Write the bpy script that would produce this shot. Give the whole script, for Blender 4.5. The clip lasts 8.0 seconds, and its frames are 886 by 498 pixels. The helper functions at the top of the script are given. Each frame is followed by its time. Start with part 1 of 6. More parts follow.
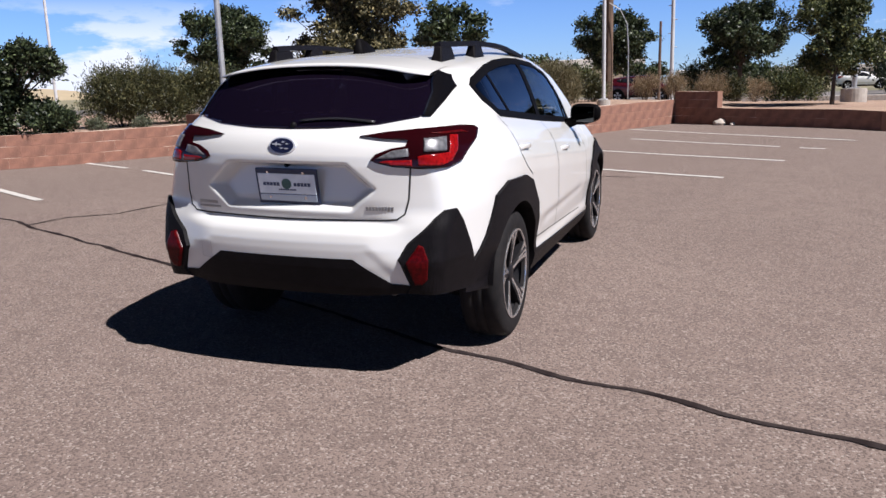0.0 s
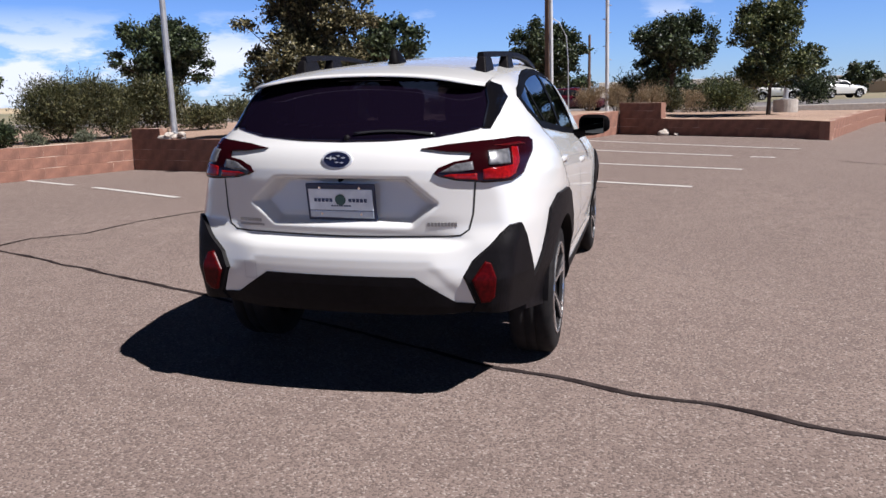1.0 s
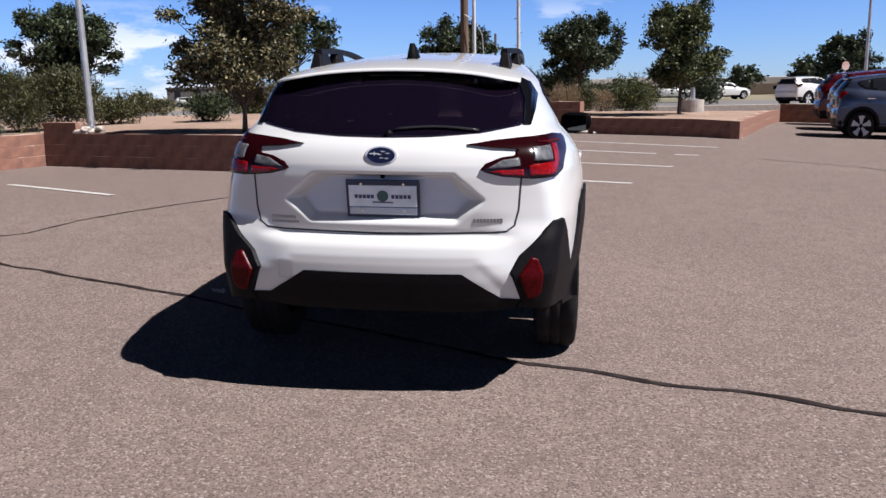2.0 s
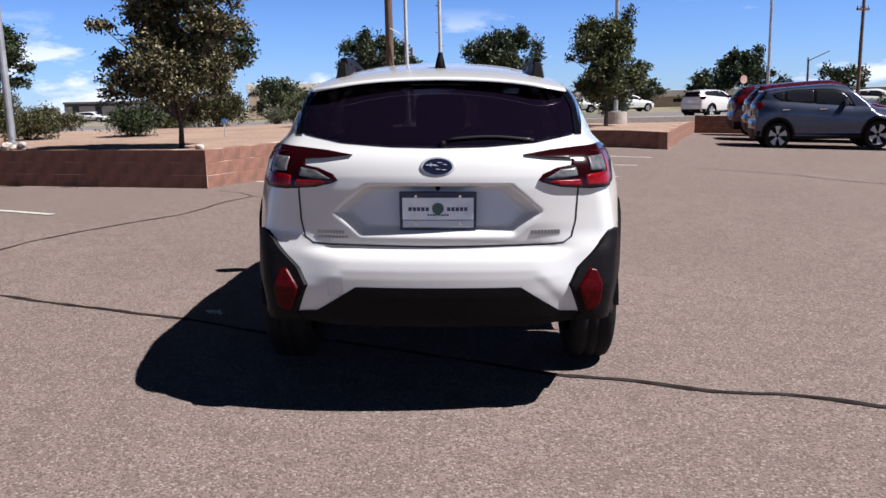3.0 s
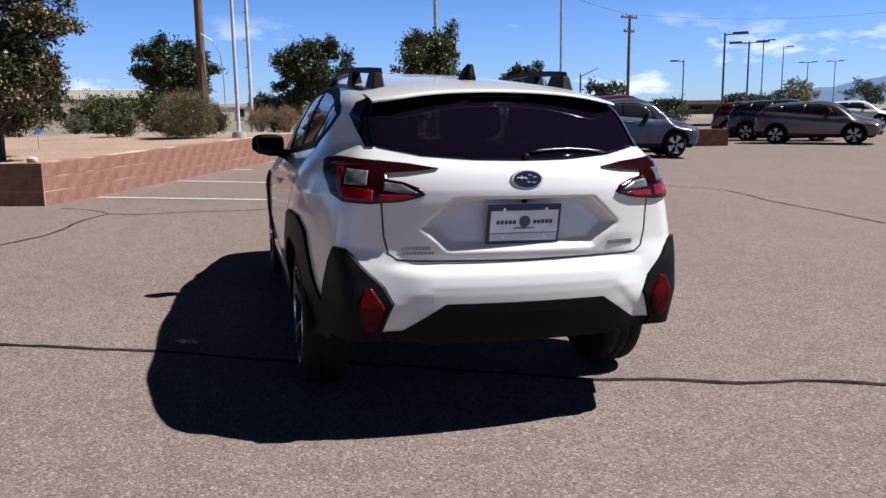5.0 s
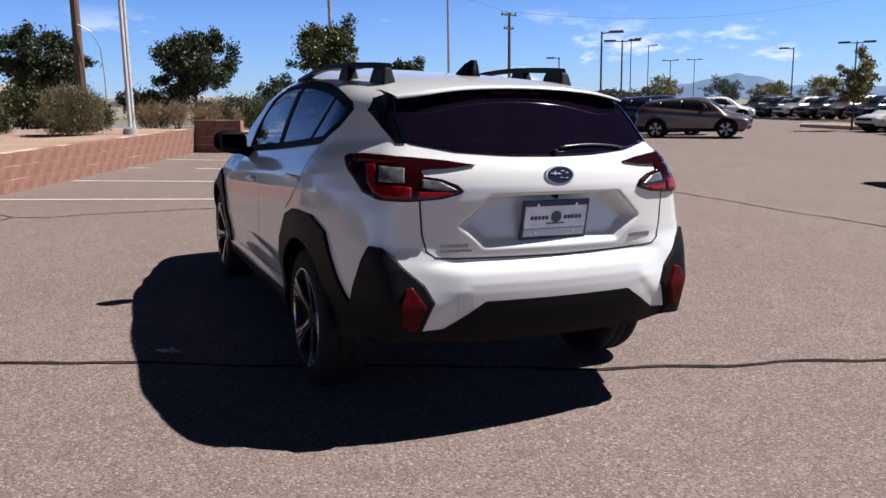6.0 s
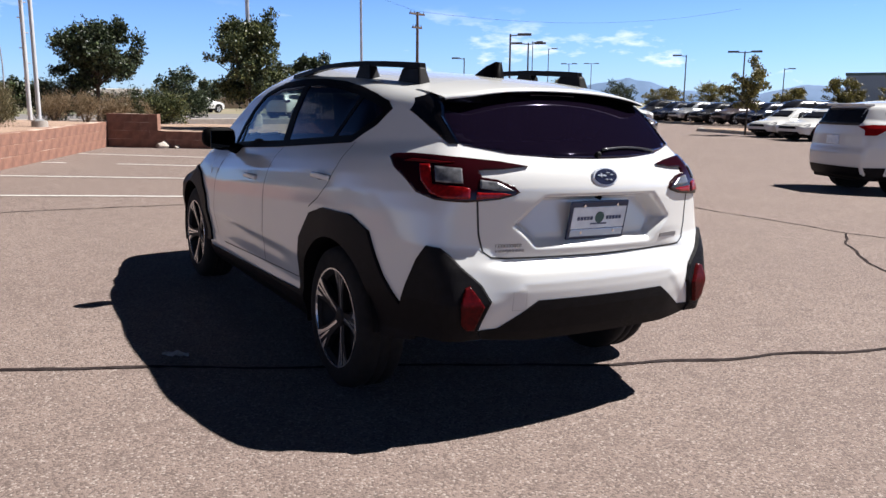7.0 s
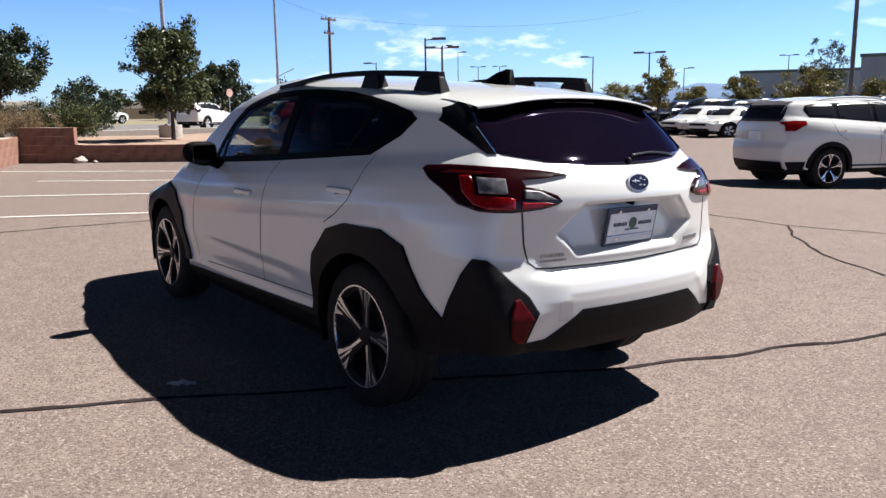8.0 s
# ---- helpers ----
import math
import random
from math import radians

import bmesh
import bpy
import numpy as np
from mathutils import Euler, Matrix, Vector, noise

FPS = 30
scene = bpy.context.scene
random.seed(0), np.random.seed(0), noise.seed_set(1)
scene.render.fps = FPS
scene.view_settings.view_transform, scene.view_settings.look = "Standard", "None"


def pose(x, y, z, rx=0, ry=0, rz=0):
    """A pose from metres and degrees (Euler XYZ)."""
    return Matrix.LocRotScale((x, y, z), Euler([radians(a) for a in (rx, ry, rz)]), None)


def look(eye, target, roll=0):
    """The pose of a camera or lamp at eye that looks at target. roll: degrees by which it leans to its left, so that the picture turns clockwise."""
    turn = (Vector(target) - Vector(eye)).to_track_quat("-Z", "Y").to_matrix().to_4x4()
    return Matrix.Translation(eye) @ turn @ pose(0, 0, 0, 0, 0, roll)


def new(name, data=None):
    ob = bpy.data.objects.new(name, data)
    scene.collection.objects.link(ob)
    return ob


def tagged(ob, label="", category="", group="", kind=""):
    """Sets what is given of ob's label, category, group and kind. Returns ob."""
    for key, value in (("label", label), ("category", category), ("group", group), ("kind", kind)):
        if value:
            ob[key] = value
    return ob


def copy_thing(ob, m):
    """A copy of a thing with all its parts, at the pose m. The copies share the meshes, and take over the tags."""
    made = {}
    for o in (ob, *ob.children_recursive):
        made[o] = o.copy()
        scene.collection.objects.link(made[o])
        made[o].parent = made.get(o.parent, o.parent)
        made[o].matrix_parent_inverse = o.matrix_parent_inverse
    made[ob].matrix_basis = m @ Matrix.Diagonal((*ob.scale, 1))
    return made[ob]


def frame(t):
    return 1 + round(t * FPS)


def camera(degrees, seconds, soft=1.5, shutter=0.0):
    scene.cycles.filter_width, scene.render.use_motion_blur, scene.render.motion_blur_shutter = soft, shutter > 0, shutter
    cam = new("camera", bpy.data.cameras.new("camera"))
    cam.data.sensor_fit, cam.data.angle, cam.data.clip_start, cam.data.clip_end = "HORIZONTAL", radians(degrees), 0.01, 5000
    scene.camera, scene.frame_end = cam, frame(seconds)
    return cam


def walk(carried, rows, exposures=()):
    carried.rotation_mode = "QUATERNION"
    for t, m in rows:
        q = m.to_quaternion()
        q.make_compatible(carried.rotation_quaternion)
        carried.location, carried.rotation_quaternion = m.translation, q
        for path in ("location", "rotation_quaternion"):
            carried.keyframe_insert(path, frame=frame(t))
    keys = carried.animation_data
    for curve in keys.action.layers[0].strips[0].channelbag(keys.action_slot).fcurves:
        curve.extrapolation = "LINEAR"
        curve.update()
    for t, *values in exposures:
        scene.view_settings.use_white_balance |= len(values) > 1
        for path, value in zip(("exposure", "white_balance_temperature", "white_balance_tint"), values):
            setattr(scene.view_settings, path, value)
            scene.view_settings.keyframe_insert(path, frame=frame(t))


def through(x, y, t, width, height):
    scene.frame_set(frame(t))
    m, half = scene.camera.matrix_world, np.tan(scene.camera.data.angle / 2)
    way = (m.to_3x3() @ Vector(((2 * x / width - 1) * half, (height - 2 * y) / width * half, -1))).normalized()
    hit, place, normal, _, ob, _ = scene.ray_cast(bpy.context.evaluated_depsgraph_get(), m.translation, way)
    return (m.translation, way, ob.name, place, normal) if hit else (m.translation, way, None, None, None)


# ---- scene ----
# The lot rises gently; SLOPE turns the parked car's frame into the upright world.
SLOPE = pose(0, 0, 0, 0.82, 1.31, 0)
cam = camera(58.0, 8.0)
PATH = [
    (0, (1.948, -4.091, 1.42), (1.284, -2.255, 0.986), -0.8),
    (0.5, (1.65, -4.13, 1.409), (1.063, -2.262, 0.996), -0.4),
    (1, (1.324, -4.146, 1.419), (0.833, -2.251, 1.012), -0.9),
    (1.5, (0.989, -4.22, 1.416), (0.597, -2.297, 1.032), -0.3),
    (1.7, (0.878, -4.252, 1.417), (0.552, -2.323, 1.001), -0.1),
    (2.8, (0.167, -4.204, 1.41), (0.094, -2.246, 1.008), -0.3),
    (3, (0.057, -4.193, 1.398), (0.036, -2.23, 1.014), -0.1),
    (3.5, (-0.268, -4.169, 1.401), (-0.14, -2.212, 1.012), 0.8),
    (4, (-0.547, -4.113, 1.386), (-0.291, -2.163, 1.02), 0.8),
    (4.5, (-0.848, -4.022, 1.405), (-0.484, -2.091, 1.035), 0.7),
    (5.8, (-1.698, -3.825, 1.39), (-0.953, -2.0, 1.05), 0.5),
    (6, (-1.798, -3.738, 1.396), (-1.006, -1.938, 1.031), 0.7),
    (6.5, (-2.071, -3.6, 1.394), (-1.162, -1.857, 1.024), 1.2),
    (7, (-2.38, -3.47, 1.392), (-1.364, -1.786, 1.029), 2.0),
    (7.5, (-2.581, -3.304, 1.383), (-1.48, -1.672, 1.032), 2.0),
    (8, (-2.772, -3.105, 1.403), (-1.577, -1.539, 1.055), 0.7),
]
walk(cam, [(t, SLOPE @ look(eye, target, roll)) for t, eye, target, roll in PATH], exposures=[(0.0, 0.82, 5990, 14.0), (1.5, 0.79, 5950, 14.0), (3.0, 0.86, 5930, 13.0), (4.5, 0.85, 5880, 12.5), (6.0, 0.87, 6010, 12.5), (6.5, 1.16, 6050, 11.0), (7.5, 1.18, 6120, 10.0), (8.0, 1.28, 6100, 9.0)])

# ---- sky and sun ----
SUN_WAY = Vector((0.738, -0.192, 1.0)).normalized()
sun = new("sun", bpy.data.lights.new("sun", "SUN"))
sun.data.energy, sun.data.angle, sun.data.color = 5.0, radians(0.53), (1.0, 0.94, 0.86)
sun.matrix_world = look((0, 0, 60), Vector((0, 0, 60)) - SUN_WAY)

world = bpy.data.worlds.new("sky")
scene.world = world
world.use_nodes = True
wn, wl = world.node_tree.nodes, world.node_tree.links
wn.clear()
sky = wn.new("ShaderNodeTexSky")
sky.sky_type, sky.sun_disc = "NISHITA", False
sky.sun_elevation = math.asin(SUN_WAY.z)
sky.sun_rotation = math.atan2(SUN_WAY.x, SUN_WAY.y)
sky.altitude, sky.air_density, sky.dust_density, sky.ozone_density = 1600, 1.05, 0.4, 2.2
coord = wn.new("ShaderNodeTexCoord")
stretch = wn.new("ShaderNodeMapping")
stretch.inputs["Scale"].default_value = (5.0, 5.0, 17.0)
stretch.inputs["Location"].default_value = (1.7, 0.4, 0.35)
wl.new(coord.outputs["Generated"], stretch.inputs["Vector"])
puff = wn.new("ShaderNodeTexNoise")
puff.inputs["Scale"].default_value, puff.inputs["Detail"].default_value, puff.inputs["Roughness"].default_value = 1.0, 9.0, 0.6
wl.new(stretch.outputs["Vector"], puff.inputs["Vector"])
cover = wn.new("ShaderNodeMapRange")
cover.inputs["From Min"].default_value, cover.inputs["From Max"].default_value = 0.575, 0.645
split = wn.new("ShaderNodeSeparateXYZ")
wl.new(coord.outputs["Generated"], split.inputs["Vector"])
bank = wn.new("ShaderNodeMapRange")
bank.inputs["From Min"].default_value, bank.inputs["From Max"].default_value, bank.inputs["To Max"].default_value = -0.3, -0.5, 0.12
wl.new(split.outputs["X"], bank.inputs["Value"])
more = wn.new("ShaderNodeMath")
wl.new(puff.outputs["Fac"], more.inputs[0])
wl.new(bank.outputs["Result"], more.inputs[1])
wl.new(more.outputs["Value"], cover.inputs["Value"])
low = wn.new("ShaderNodeMapRange")
low.inputs["From Min"].default_value, low.inputs["From Max"].default_value = 0.115, 0.06
wl.new(split.outputs["Z"], low.inputs["Value"])
both = wn.new("ShaderNodeMath")
both.operation = "MULTIPLY"
wl.new(cover.outputs["Result"], both.inputs[0])
wl.new(low.outputs["Result"], both.inputs[1])
tint = wn.new("ShaderNodeMix")
tint.data_type, tint.blend_type = "RGBA", "MULTIPLY"
tint.inputs["Factor"].default_value = 1.0
tint.inputs["B"].default_value = (0.75, 0.97, 1.47, 1)
wl.new(sky.outputs["Color"], tint.inputs["A"])
# added dimming of the sky overhead, to darken shadows: pale horizon, deep blue above
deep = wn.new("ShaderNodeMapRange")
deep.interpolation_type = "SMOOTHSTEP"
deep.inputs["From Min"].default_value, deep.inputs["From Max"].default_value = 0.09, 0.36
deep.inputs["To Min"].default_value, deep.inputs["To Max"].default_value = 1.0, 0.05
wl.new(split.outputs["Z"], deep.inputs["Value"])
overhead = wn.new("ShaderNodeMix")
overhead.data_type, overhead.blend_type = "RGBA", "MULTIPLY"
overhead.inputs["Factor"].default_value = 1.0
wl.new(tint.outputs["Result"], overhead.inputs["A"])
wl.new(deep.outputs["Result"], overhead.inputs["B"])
clouds = wn.new("ShaderNodeMix")
clouds.data_type = "RGBA"
clouds.inputs["B"].default_value = (10.8, 11.2, 12.0, 1)
wl.new(both.outputs["Value"], clouds.inputs["Factor"])
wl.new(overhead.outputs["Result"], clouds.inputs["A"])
backg = wn.new("ShaderNodeBackground")
backg.inputs["Strength"].default_value = 0.05
wl.new(clouds.outputs["Result"], backg.inputs["Color"])
wout = wn.new("ShaderNodeOutputWorld")
wl.new(backg.outputs["Background"], wout.inputs["Surface"])


# ---- materials ----
def material(name, base, rough=0.6, metal=0.0, other=None, scale=20.0, fine=0.0, fine_scale=300.0, bump=0.0, bump_scale=200.0, each=0.0, coat=0.0, spec=0.5, spread=(0.35, 0.65), glow=None):
    """A surface: base colour broken by a broad noise towards other, a fine grain, relief, and a shift for each loose piece."""
    m = bpy.data.materials.new(name)
    m.use_nodes = True
    n, l = m.node_tree.nodes, m.node_tree.links
    bs = n["Principled BSDF"]
    bs.inputs["Roughness"].default_value, bs.inputs["Metallic"].default_value = rough, metal
    bs.inputs["Coat Weight"].default_value, bs.inputs["Specular IOR Level"].default_value = coat, spec
    bs.inputs["Coat Roughness"].default_value = 0.04
    tc = n.new("ShaderNodeTexCoord")
    last = n.new("ShaderNodeRGB")
    last.outputs[0].default_value = (*base, 1)
    col = last.outputs[0]

    def mix(fac, a, b, kind="MIX"):
        k = n.new("ShaderNodeMix")
        k.data_type, k.blend_type = "RGBA", kind
        if isinstance(fac, float):
            k.inputs["Factor"].default_value = fac
        else:
            l.new(fac, k.inputs["Factor"])
        for v, s in ((a, "A"), (b, "B")):
            if isinstance(v, tuple):
                k.inputs[s].default_value = (*v, 1)
            else:
                l.new(v, k.inputs[s])
        return k.outputs["Result"]

    def noise_of(sc, detail=4.0, lo=0.35, hi=0.65):
        t = n.new("ShaderNodeTexNoise")
        t.inputs["Scale"].default_value, t.inputs["Detail"].default_value = sc, detail
        l.new(tc.outputs["Object"], t.inputs["Vector"])
        r = n.new("ShaderNodeMapRange")
        r.inputs["From Min"].default_value, r.inputs["From Max"].default_value = lo, hi
        l.new(t.outputs["Fac"], r.inputs["Value"])
        return r.outputs["Result"], t.outputs["Fac"]

    if other is not None:
        f, _ = noise_of(scale, 6.0, *spread)
        col = mix(f, col, other)
    if fine > 0:
        f, _ = noise_of(fine_scale, 2.0, 0.3, 0.7)
        v = n.new("ShaderNodeMapRange")
        v.inputs["To Min"].default_value, v.inputs["To Max"].default_value = 1 - fine, 1 + fine
        l.new(f, v.inputs["Value"])
        g = n.new("ShaderNodeCombineColor")
        for s in ("Red", "Green", "Blue"):
            l.new(v.outputs["Result"], g.inputs[s])
        col = mix(1.0, col, g.outputs["Color"], "MULTIPLY")
    if each > 0:
        info = n.new("ShaderNodeObjectInfo")
        v = n.new("ShaderNodeMapRange")
        v.inputs["To Min"].default_value, v.inputs["To Max"].default_value = 1 - each, 1 + each
        l.new(info.outputs["Random"], v.inputs["Value"])
        g = n.new("ShaderNodeCombineColor")
        for s in ("Red", "Green", "Blue"):
            l.new(v.outputs["Result"], g.inputs[s])
        col = mix(1.0, col, g.outputs["Color"], "MULTIPLY")
    l.new(col, bs.inputs["Base Color"])
    if bump > 0:
        _, raw = noise_of(bump_scale, 5.0)
        b = n.new("ShaderNodeBump")
        b.inputs["Strength"].default_value, b.inputs["Distance"].default_value = 1.0, bump
        l.new(raw, b.inputs["Height"])
        l.new(b.outputs["Normal"], bs.inputs["Normal"])
    if glow:
        bs.inputs["Emission Color"].default_value, bs.inputs["Emission Strength"].default_value = (*glow[:3], 1), glow[3]
    return m


def glass(name, through_colour, gloss_rough=0.02, reflect=(1, 1, 1), least=0.08, veil=(0, 0, 0)):
    """A thin pane: tinted see-through with a faint painted-on veil of colour and a mirror gloss that grows at a glance.
    """
    m = bpy.data.materials.new(name)
    m.use_nodes = True
    n, l = m.node_tree.nodes, m.node_tree.links
    n.clear()
    clear = n.new("ShaderNodeBsdfTransparent")
    clear.inputs["Color"].default_value = (*through_colour, 1)
    gl = n.new("ShaderNodeBsdfGlossy")
    gl.inputs["Roughness"].default_value = gloss_rough
    gl.inputs["Color"].default_value = (*reflect, 1)
    lw = n.new("ShaderNodeLayerWeight")
    lw.inputs["Blend"].default_value = 0.5
    pw = n.new("ShaderNodeMath")
    pw.operation = "POWER"
    pw.inputs[1].default_value = 4.5
    l.new(lw.outputs["Facing"], pw.inputs[0])
    fr = n.new("ShaderNodeMath")
    fr.operation = "MULTIPLY_ADD"
    fr.inputs[1].default_value = 0.95
    fr.inputs[2].default_value = least
    l.new(pw.outputs[0], fr.inputs[0])
    mx = n.new("ShaderNodeMixShader")
    out = n.new("ShaderNodeOutputMaterial")
    l.new(fr.outputs[0], mx.inputs["Fac"])
    film = n.new("ShaderNodeBsdfDiffuse")
    film.inputs["Color"].default_value = (*veil, 1)
    both = n.new("ShaderNodeAddShader")
    l.new(clear.outputs["BSDF"], both.inputs[0])
    l.new(film.outputs["BSDF"], both.inputs[1])
    l.new(both.outputs["Shader"], mx.inputs[1])
    l.new(gl.outputs["BSDF"], mx.inputs[2])
    l.new(mx.outputs["Shader"], out.inputs["Surface"])
    return m


def leaf_material(name, dark, light, through):
    """Leaves: each loose leaf has its own shade; some light passes through."""
    m = bpy.data.materials.new(name)
    m.use_nodes = True
    n, l = m.node_tree.nodes, m.node_tree.links
    bs = n["Principled BSDF"]
    bs.inputs["Roughness"].default_value = 0.45
    bs.inputs["Specular IOR Level"].default_value = 0.3
    geo = n.new("ShaderNodeNewGeometry")
    k = n.new("ShaderNodeMix")
    k.data_type = "RGBA"
    k.inputs["A"].default_value, k.inputs["B"].default_value = (*dark, 1), (*light, 1)
    few = n.new("ShaderNodeMath")
    few.operation = "POWER"
    few.inputs[1].default_value = 2.4
    l.new(geo.outputs["Random Per Island"], few.inputs[0])
    l.new(few.outputs["Value"], k.inputs["Factor"])
    l.new(k.outputs["Result"], bs.inputs["Base Color"])
    tr = n.new("ShaderNodeBsdfTranslucent")
    l.new(k.outputs["Result"], tr.inputs["Color"])
    mx = n.new("ShaderNodeMixShader")
    mx.inputs["Fac"].default_value = through
    l.new(bs.outputs["BSDF"], mx.inputs[1])
    l.new(tr.outputs["BSDF"], mx.inputs[2])
    l.new(mx.outputs["Shader"], n["Material Output"].inputs["Surface"])
    return m


def asphalt_material(name, base, other, stone):
    """Worn asphalt: broad fading, stains, and pale and dark stones in the binder."""
    m = bpy.data.materials.new(name)
    m.use_nodes = True
    n, l = m.node_tree.nodes, m.node_tree.links
    bs = n["Principled BSDF"]
    bs.inputs["Roughness"].default_value = 0.9
    bs.inputs["Specular IOR Level"].default_value = 0.25
    tc = n.new("ShaderNodeTexCoord")

    def tex(kind, sc, lo, hi, socket, **more):
        t = n.new(kind)
        t.inputs["Scale"].default_value = sc
        for key, val in more.items():
            t.inputs[key].default_value = val
        l.new(tc.outputs["Object"], t.inputs["Vector"])
        r = n.new("ShaderNodeMapRange")
        r.inputs["From Min"].default_value, r.inputs["From Max"].default_value = lo, hi
        l.new(t.outputs[socket], r.inputs["Value"])
        return r.outputs["Result"], t

    def mix(fac, a, b, kind="MIX"):
        k = n.new("ShaderNodeMix")
        k.data_type, k.blend_type = "RGBA", kind
        l.new(fac, k.inputs["Factor"]) if not isinstance(fac, float) else None
        if isinstance(fac, float):
            k.inputs["Factor"].default_value = fac
        for v, s in ((a, "A"), (b, "B")):
            if isinstance(v, tuple):
                k.inputs[s].default_value = (*v, 1)
            else:
                l.new(v, k.inputs[s])
        return k.outputs["Result"]

    broad, _ = tex("ShaderNodeTexNoise", 0.55, 0.35, 0.68, "Fac", Detail=6.0)
    col = mix(broad, base, other)
    patch_f, _ = tex("ShaderNodeTexNoise", 6.0, 0.42, 0.75, "Fac", Detail=5.0)
    col = mix(patch_f, col, tuple(c * 0.86 for c in base))
    cells = n.new("ShaderNodeTexVoronoi")
    cells.inputs["Scale"].default_value = 115.0
    l.new(tc.outputs["Object"], cells.inputs["Vector"])
    sep = n.new("ShaderNodeSeparateColor")
    l.new(cells.outputs["Color"], sep.inputs["Color"])
    pale = n.new("ShaderNodeMapRange")
    pale.inputs["From Min"].default_value, pale.inputs["From Max"].default_value = 0.865, 0.9
    l.new(sep.outputs["Red"], pale.inputs["Value"])
    col = mix(pale.outputs["Result"], col, stone)
    darkv = n.new("ShaderNodeMapRange")
    darkv.inputs["From Min"].default_value, darkv.inputs["From Max"].default_value = 0.68, 0.74
    l.new(sep.outputs["Green"], darkv.inputs["Value"])
    col = mix(darkv.outputs["Result"], col, tuple(c * 0.62 for c in base))
    grain, _ = tex("ShaderNodeTexNoise", 420.0, 0.3, 0.7, "Fac", Detail=2.0)
    v = n.new("ShaderNodeMapRange")
    v.inputs["To Min"].default_value, v.inputs["To Max"].default_value = 0.82, 1.18
    l.new(grain, v.inputs["Value"])
    g = n.new("ShaderNodeCombineColor")
    for s in ("Red", "Green", "Blue"):
        l.new(v.outputs["Result"], g.inputs[s])
    col = mix(1.0, col, g.outputs["Color"], "MULTIPLY")
    l.new(col, bs.inputs["Base Color"])
    b = n.new("ShaderNodeBump")
    b.inputs["Strength"].default_value, b.inputs["Distance"].default_value = 0.5, 0.005
    l.new(cells.outputs["Distance"], b.inputs["Height"])
    b.invert = True
    l.new(b.outputs["Normal"], bs.inputs["Normal"])
    return m


ASPHALT = asphalt_material("asphalt", (0.17, 0.1271, 0.11), (0.195, 0.1482, 0.1271), (0.275, 0.228, 0.2))
ROAD = material("road_asphalt", (0.1248, 0.1131, 0.1092), 0.9, other=(0.1638, 0.1482, 0.1404), scale=0.3, fine=0.15)
CRACK = material("crack_sealer", (0.017, 0.012, 0.012), 0.95, spec=0.05, other=(0.036, 0.028, 0.027), scale=9, fine=0.2, bump=0.004, bump_scale=60)
STRIPE = material("road_paint", (0.468, 0.4446, 0.4134), 0.8, other=(0.351, 0.3198, 0.2964), scale=14, spread=(0.45, 0.75), fine=0.15)
GRAVEL = material("tan_gravel", (0.3276, 0.2262, 0.1638), 0.95, other=(0.2574, 0.1716, 0.1248), scale=0.8, fine=0.3, fine_scale=40, bump=0.03, bump_scale=25)
LAND = material("dry_land", (0.234, 0.1872, 0.1248), 0.95, other=(0.1248, 0.1326, 0.0702), scale=0.02, fine=0.2)
BLOCK = material("tan_block", (0.262, 0.126, 0.086), 0.95, other=(0.1716, 0.0858, 0.0608), scale=5, fine=0.18, fine_scale=90, bump=0.006, bump_scale=24, each=0.03)
MORTAR = material("mortar", (0.22, 0.115, 0.08), 0.95, fine=0.15, other=(0.5, 0.39, 0.31), scale=1.6, spread=(0.5, 0.62))
CONCRETE = material("concrete", (0.4056, 0.3666, 0.3276), 0.9, other=(0.3276, 0.2964, 0.2652), scale=6, fine=0.1, bump=0.004, bump_scale=80)
STEEL = material("galvanised_steel", (0.5, 0.5, 0.5), 0.45, 0.6, other=(0.38, 0.38, 0.39), scale=5, fine=0.08)
DARK_STEEL = material("dark_steel", (0.09, 0.08, 0.075), 0.5, 0.4, other=(0.13, 0.11, 0.1), scale=4)
WHITE_STEEL = material("white_painted_steel", (0.52, 0.52, 0.52), 0.45, other=(0.42, 0.42, 0.43), scale=3)
TIMBER = material("weathered_timber", (0.13, 0.082, 0.055), 0.9, other=(0.08, 0.052, 0.037), scale=3, fine=0.25, fine_scale=60)
BARK = material("bark", (0.075, 0.055, 0.042), 0.95, other=(0.04, 0.03, 0.025), scale=14, fine=0.2, bump=0.01, bump_scale=40)
STONE = material("pale_stone", (0.468, 0.4134, 0.3588), 0.95, other=(0.3276, 0.2808, 0.234), scale=9, fine=0.15, bump=0.01, bump_scale=30)
PAINT = material("white_car_paint", (0.6069, 0.5993, 0.5792), 0.2, other=(0.5859, 0.5792, 0.5625), scale=2, coat=0.6)
SEAM = material("panel_gap", (0.02, 0.02, 0.02), 0.7)
PLASTIC = material("black_plastic", (0.0042, 0.0036, 0.0042), 0.5, other=(0.0066, 0.0054, 0.0066), spec=0.1, scale=30, fine=0.12, fine_scale=500, bump=0.0006, bump_scale=700)
GARNISH = material("garnish_gloss", (0.004, 0.0036, 0.004), 0.1, spec=0.5, coat=0.4)
GLOSS_BLACK = material("gloss_black", (0.004, 0.0036, 0.004), 0.5, spec=0.02)
RUBBER = material("tyre_rubber", (0.008, 0.0075, 0.008), 0.8, spec=0.18, other=(0.014, 0.012, 0.012), scale=20, fine=0.15)
ALLOY = material("machined_alloy", (0.62, 0.62, 0.63), 0.25, 0.9, fine=0.05, fine_scale=400)
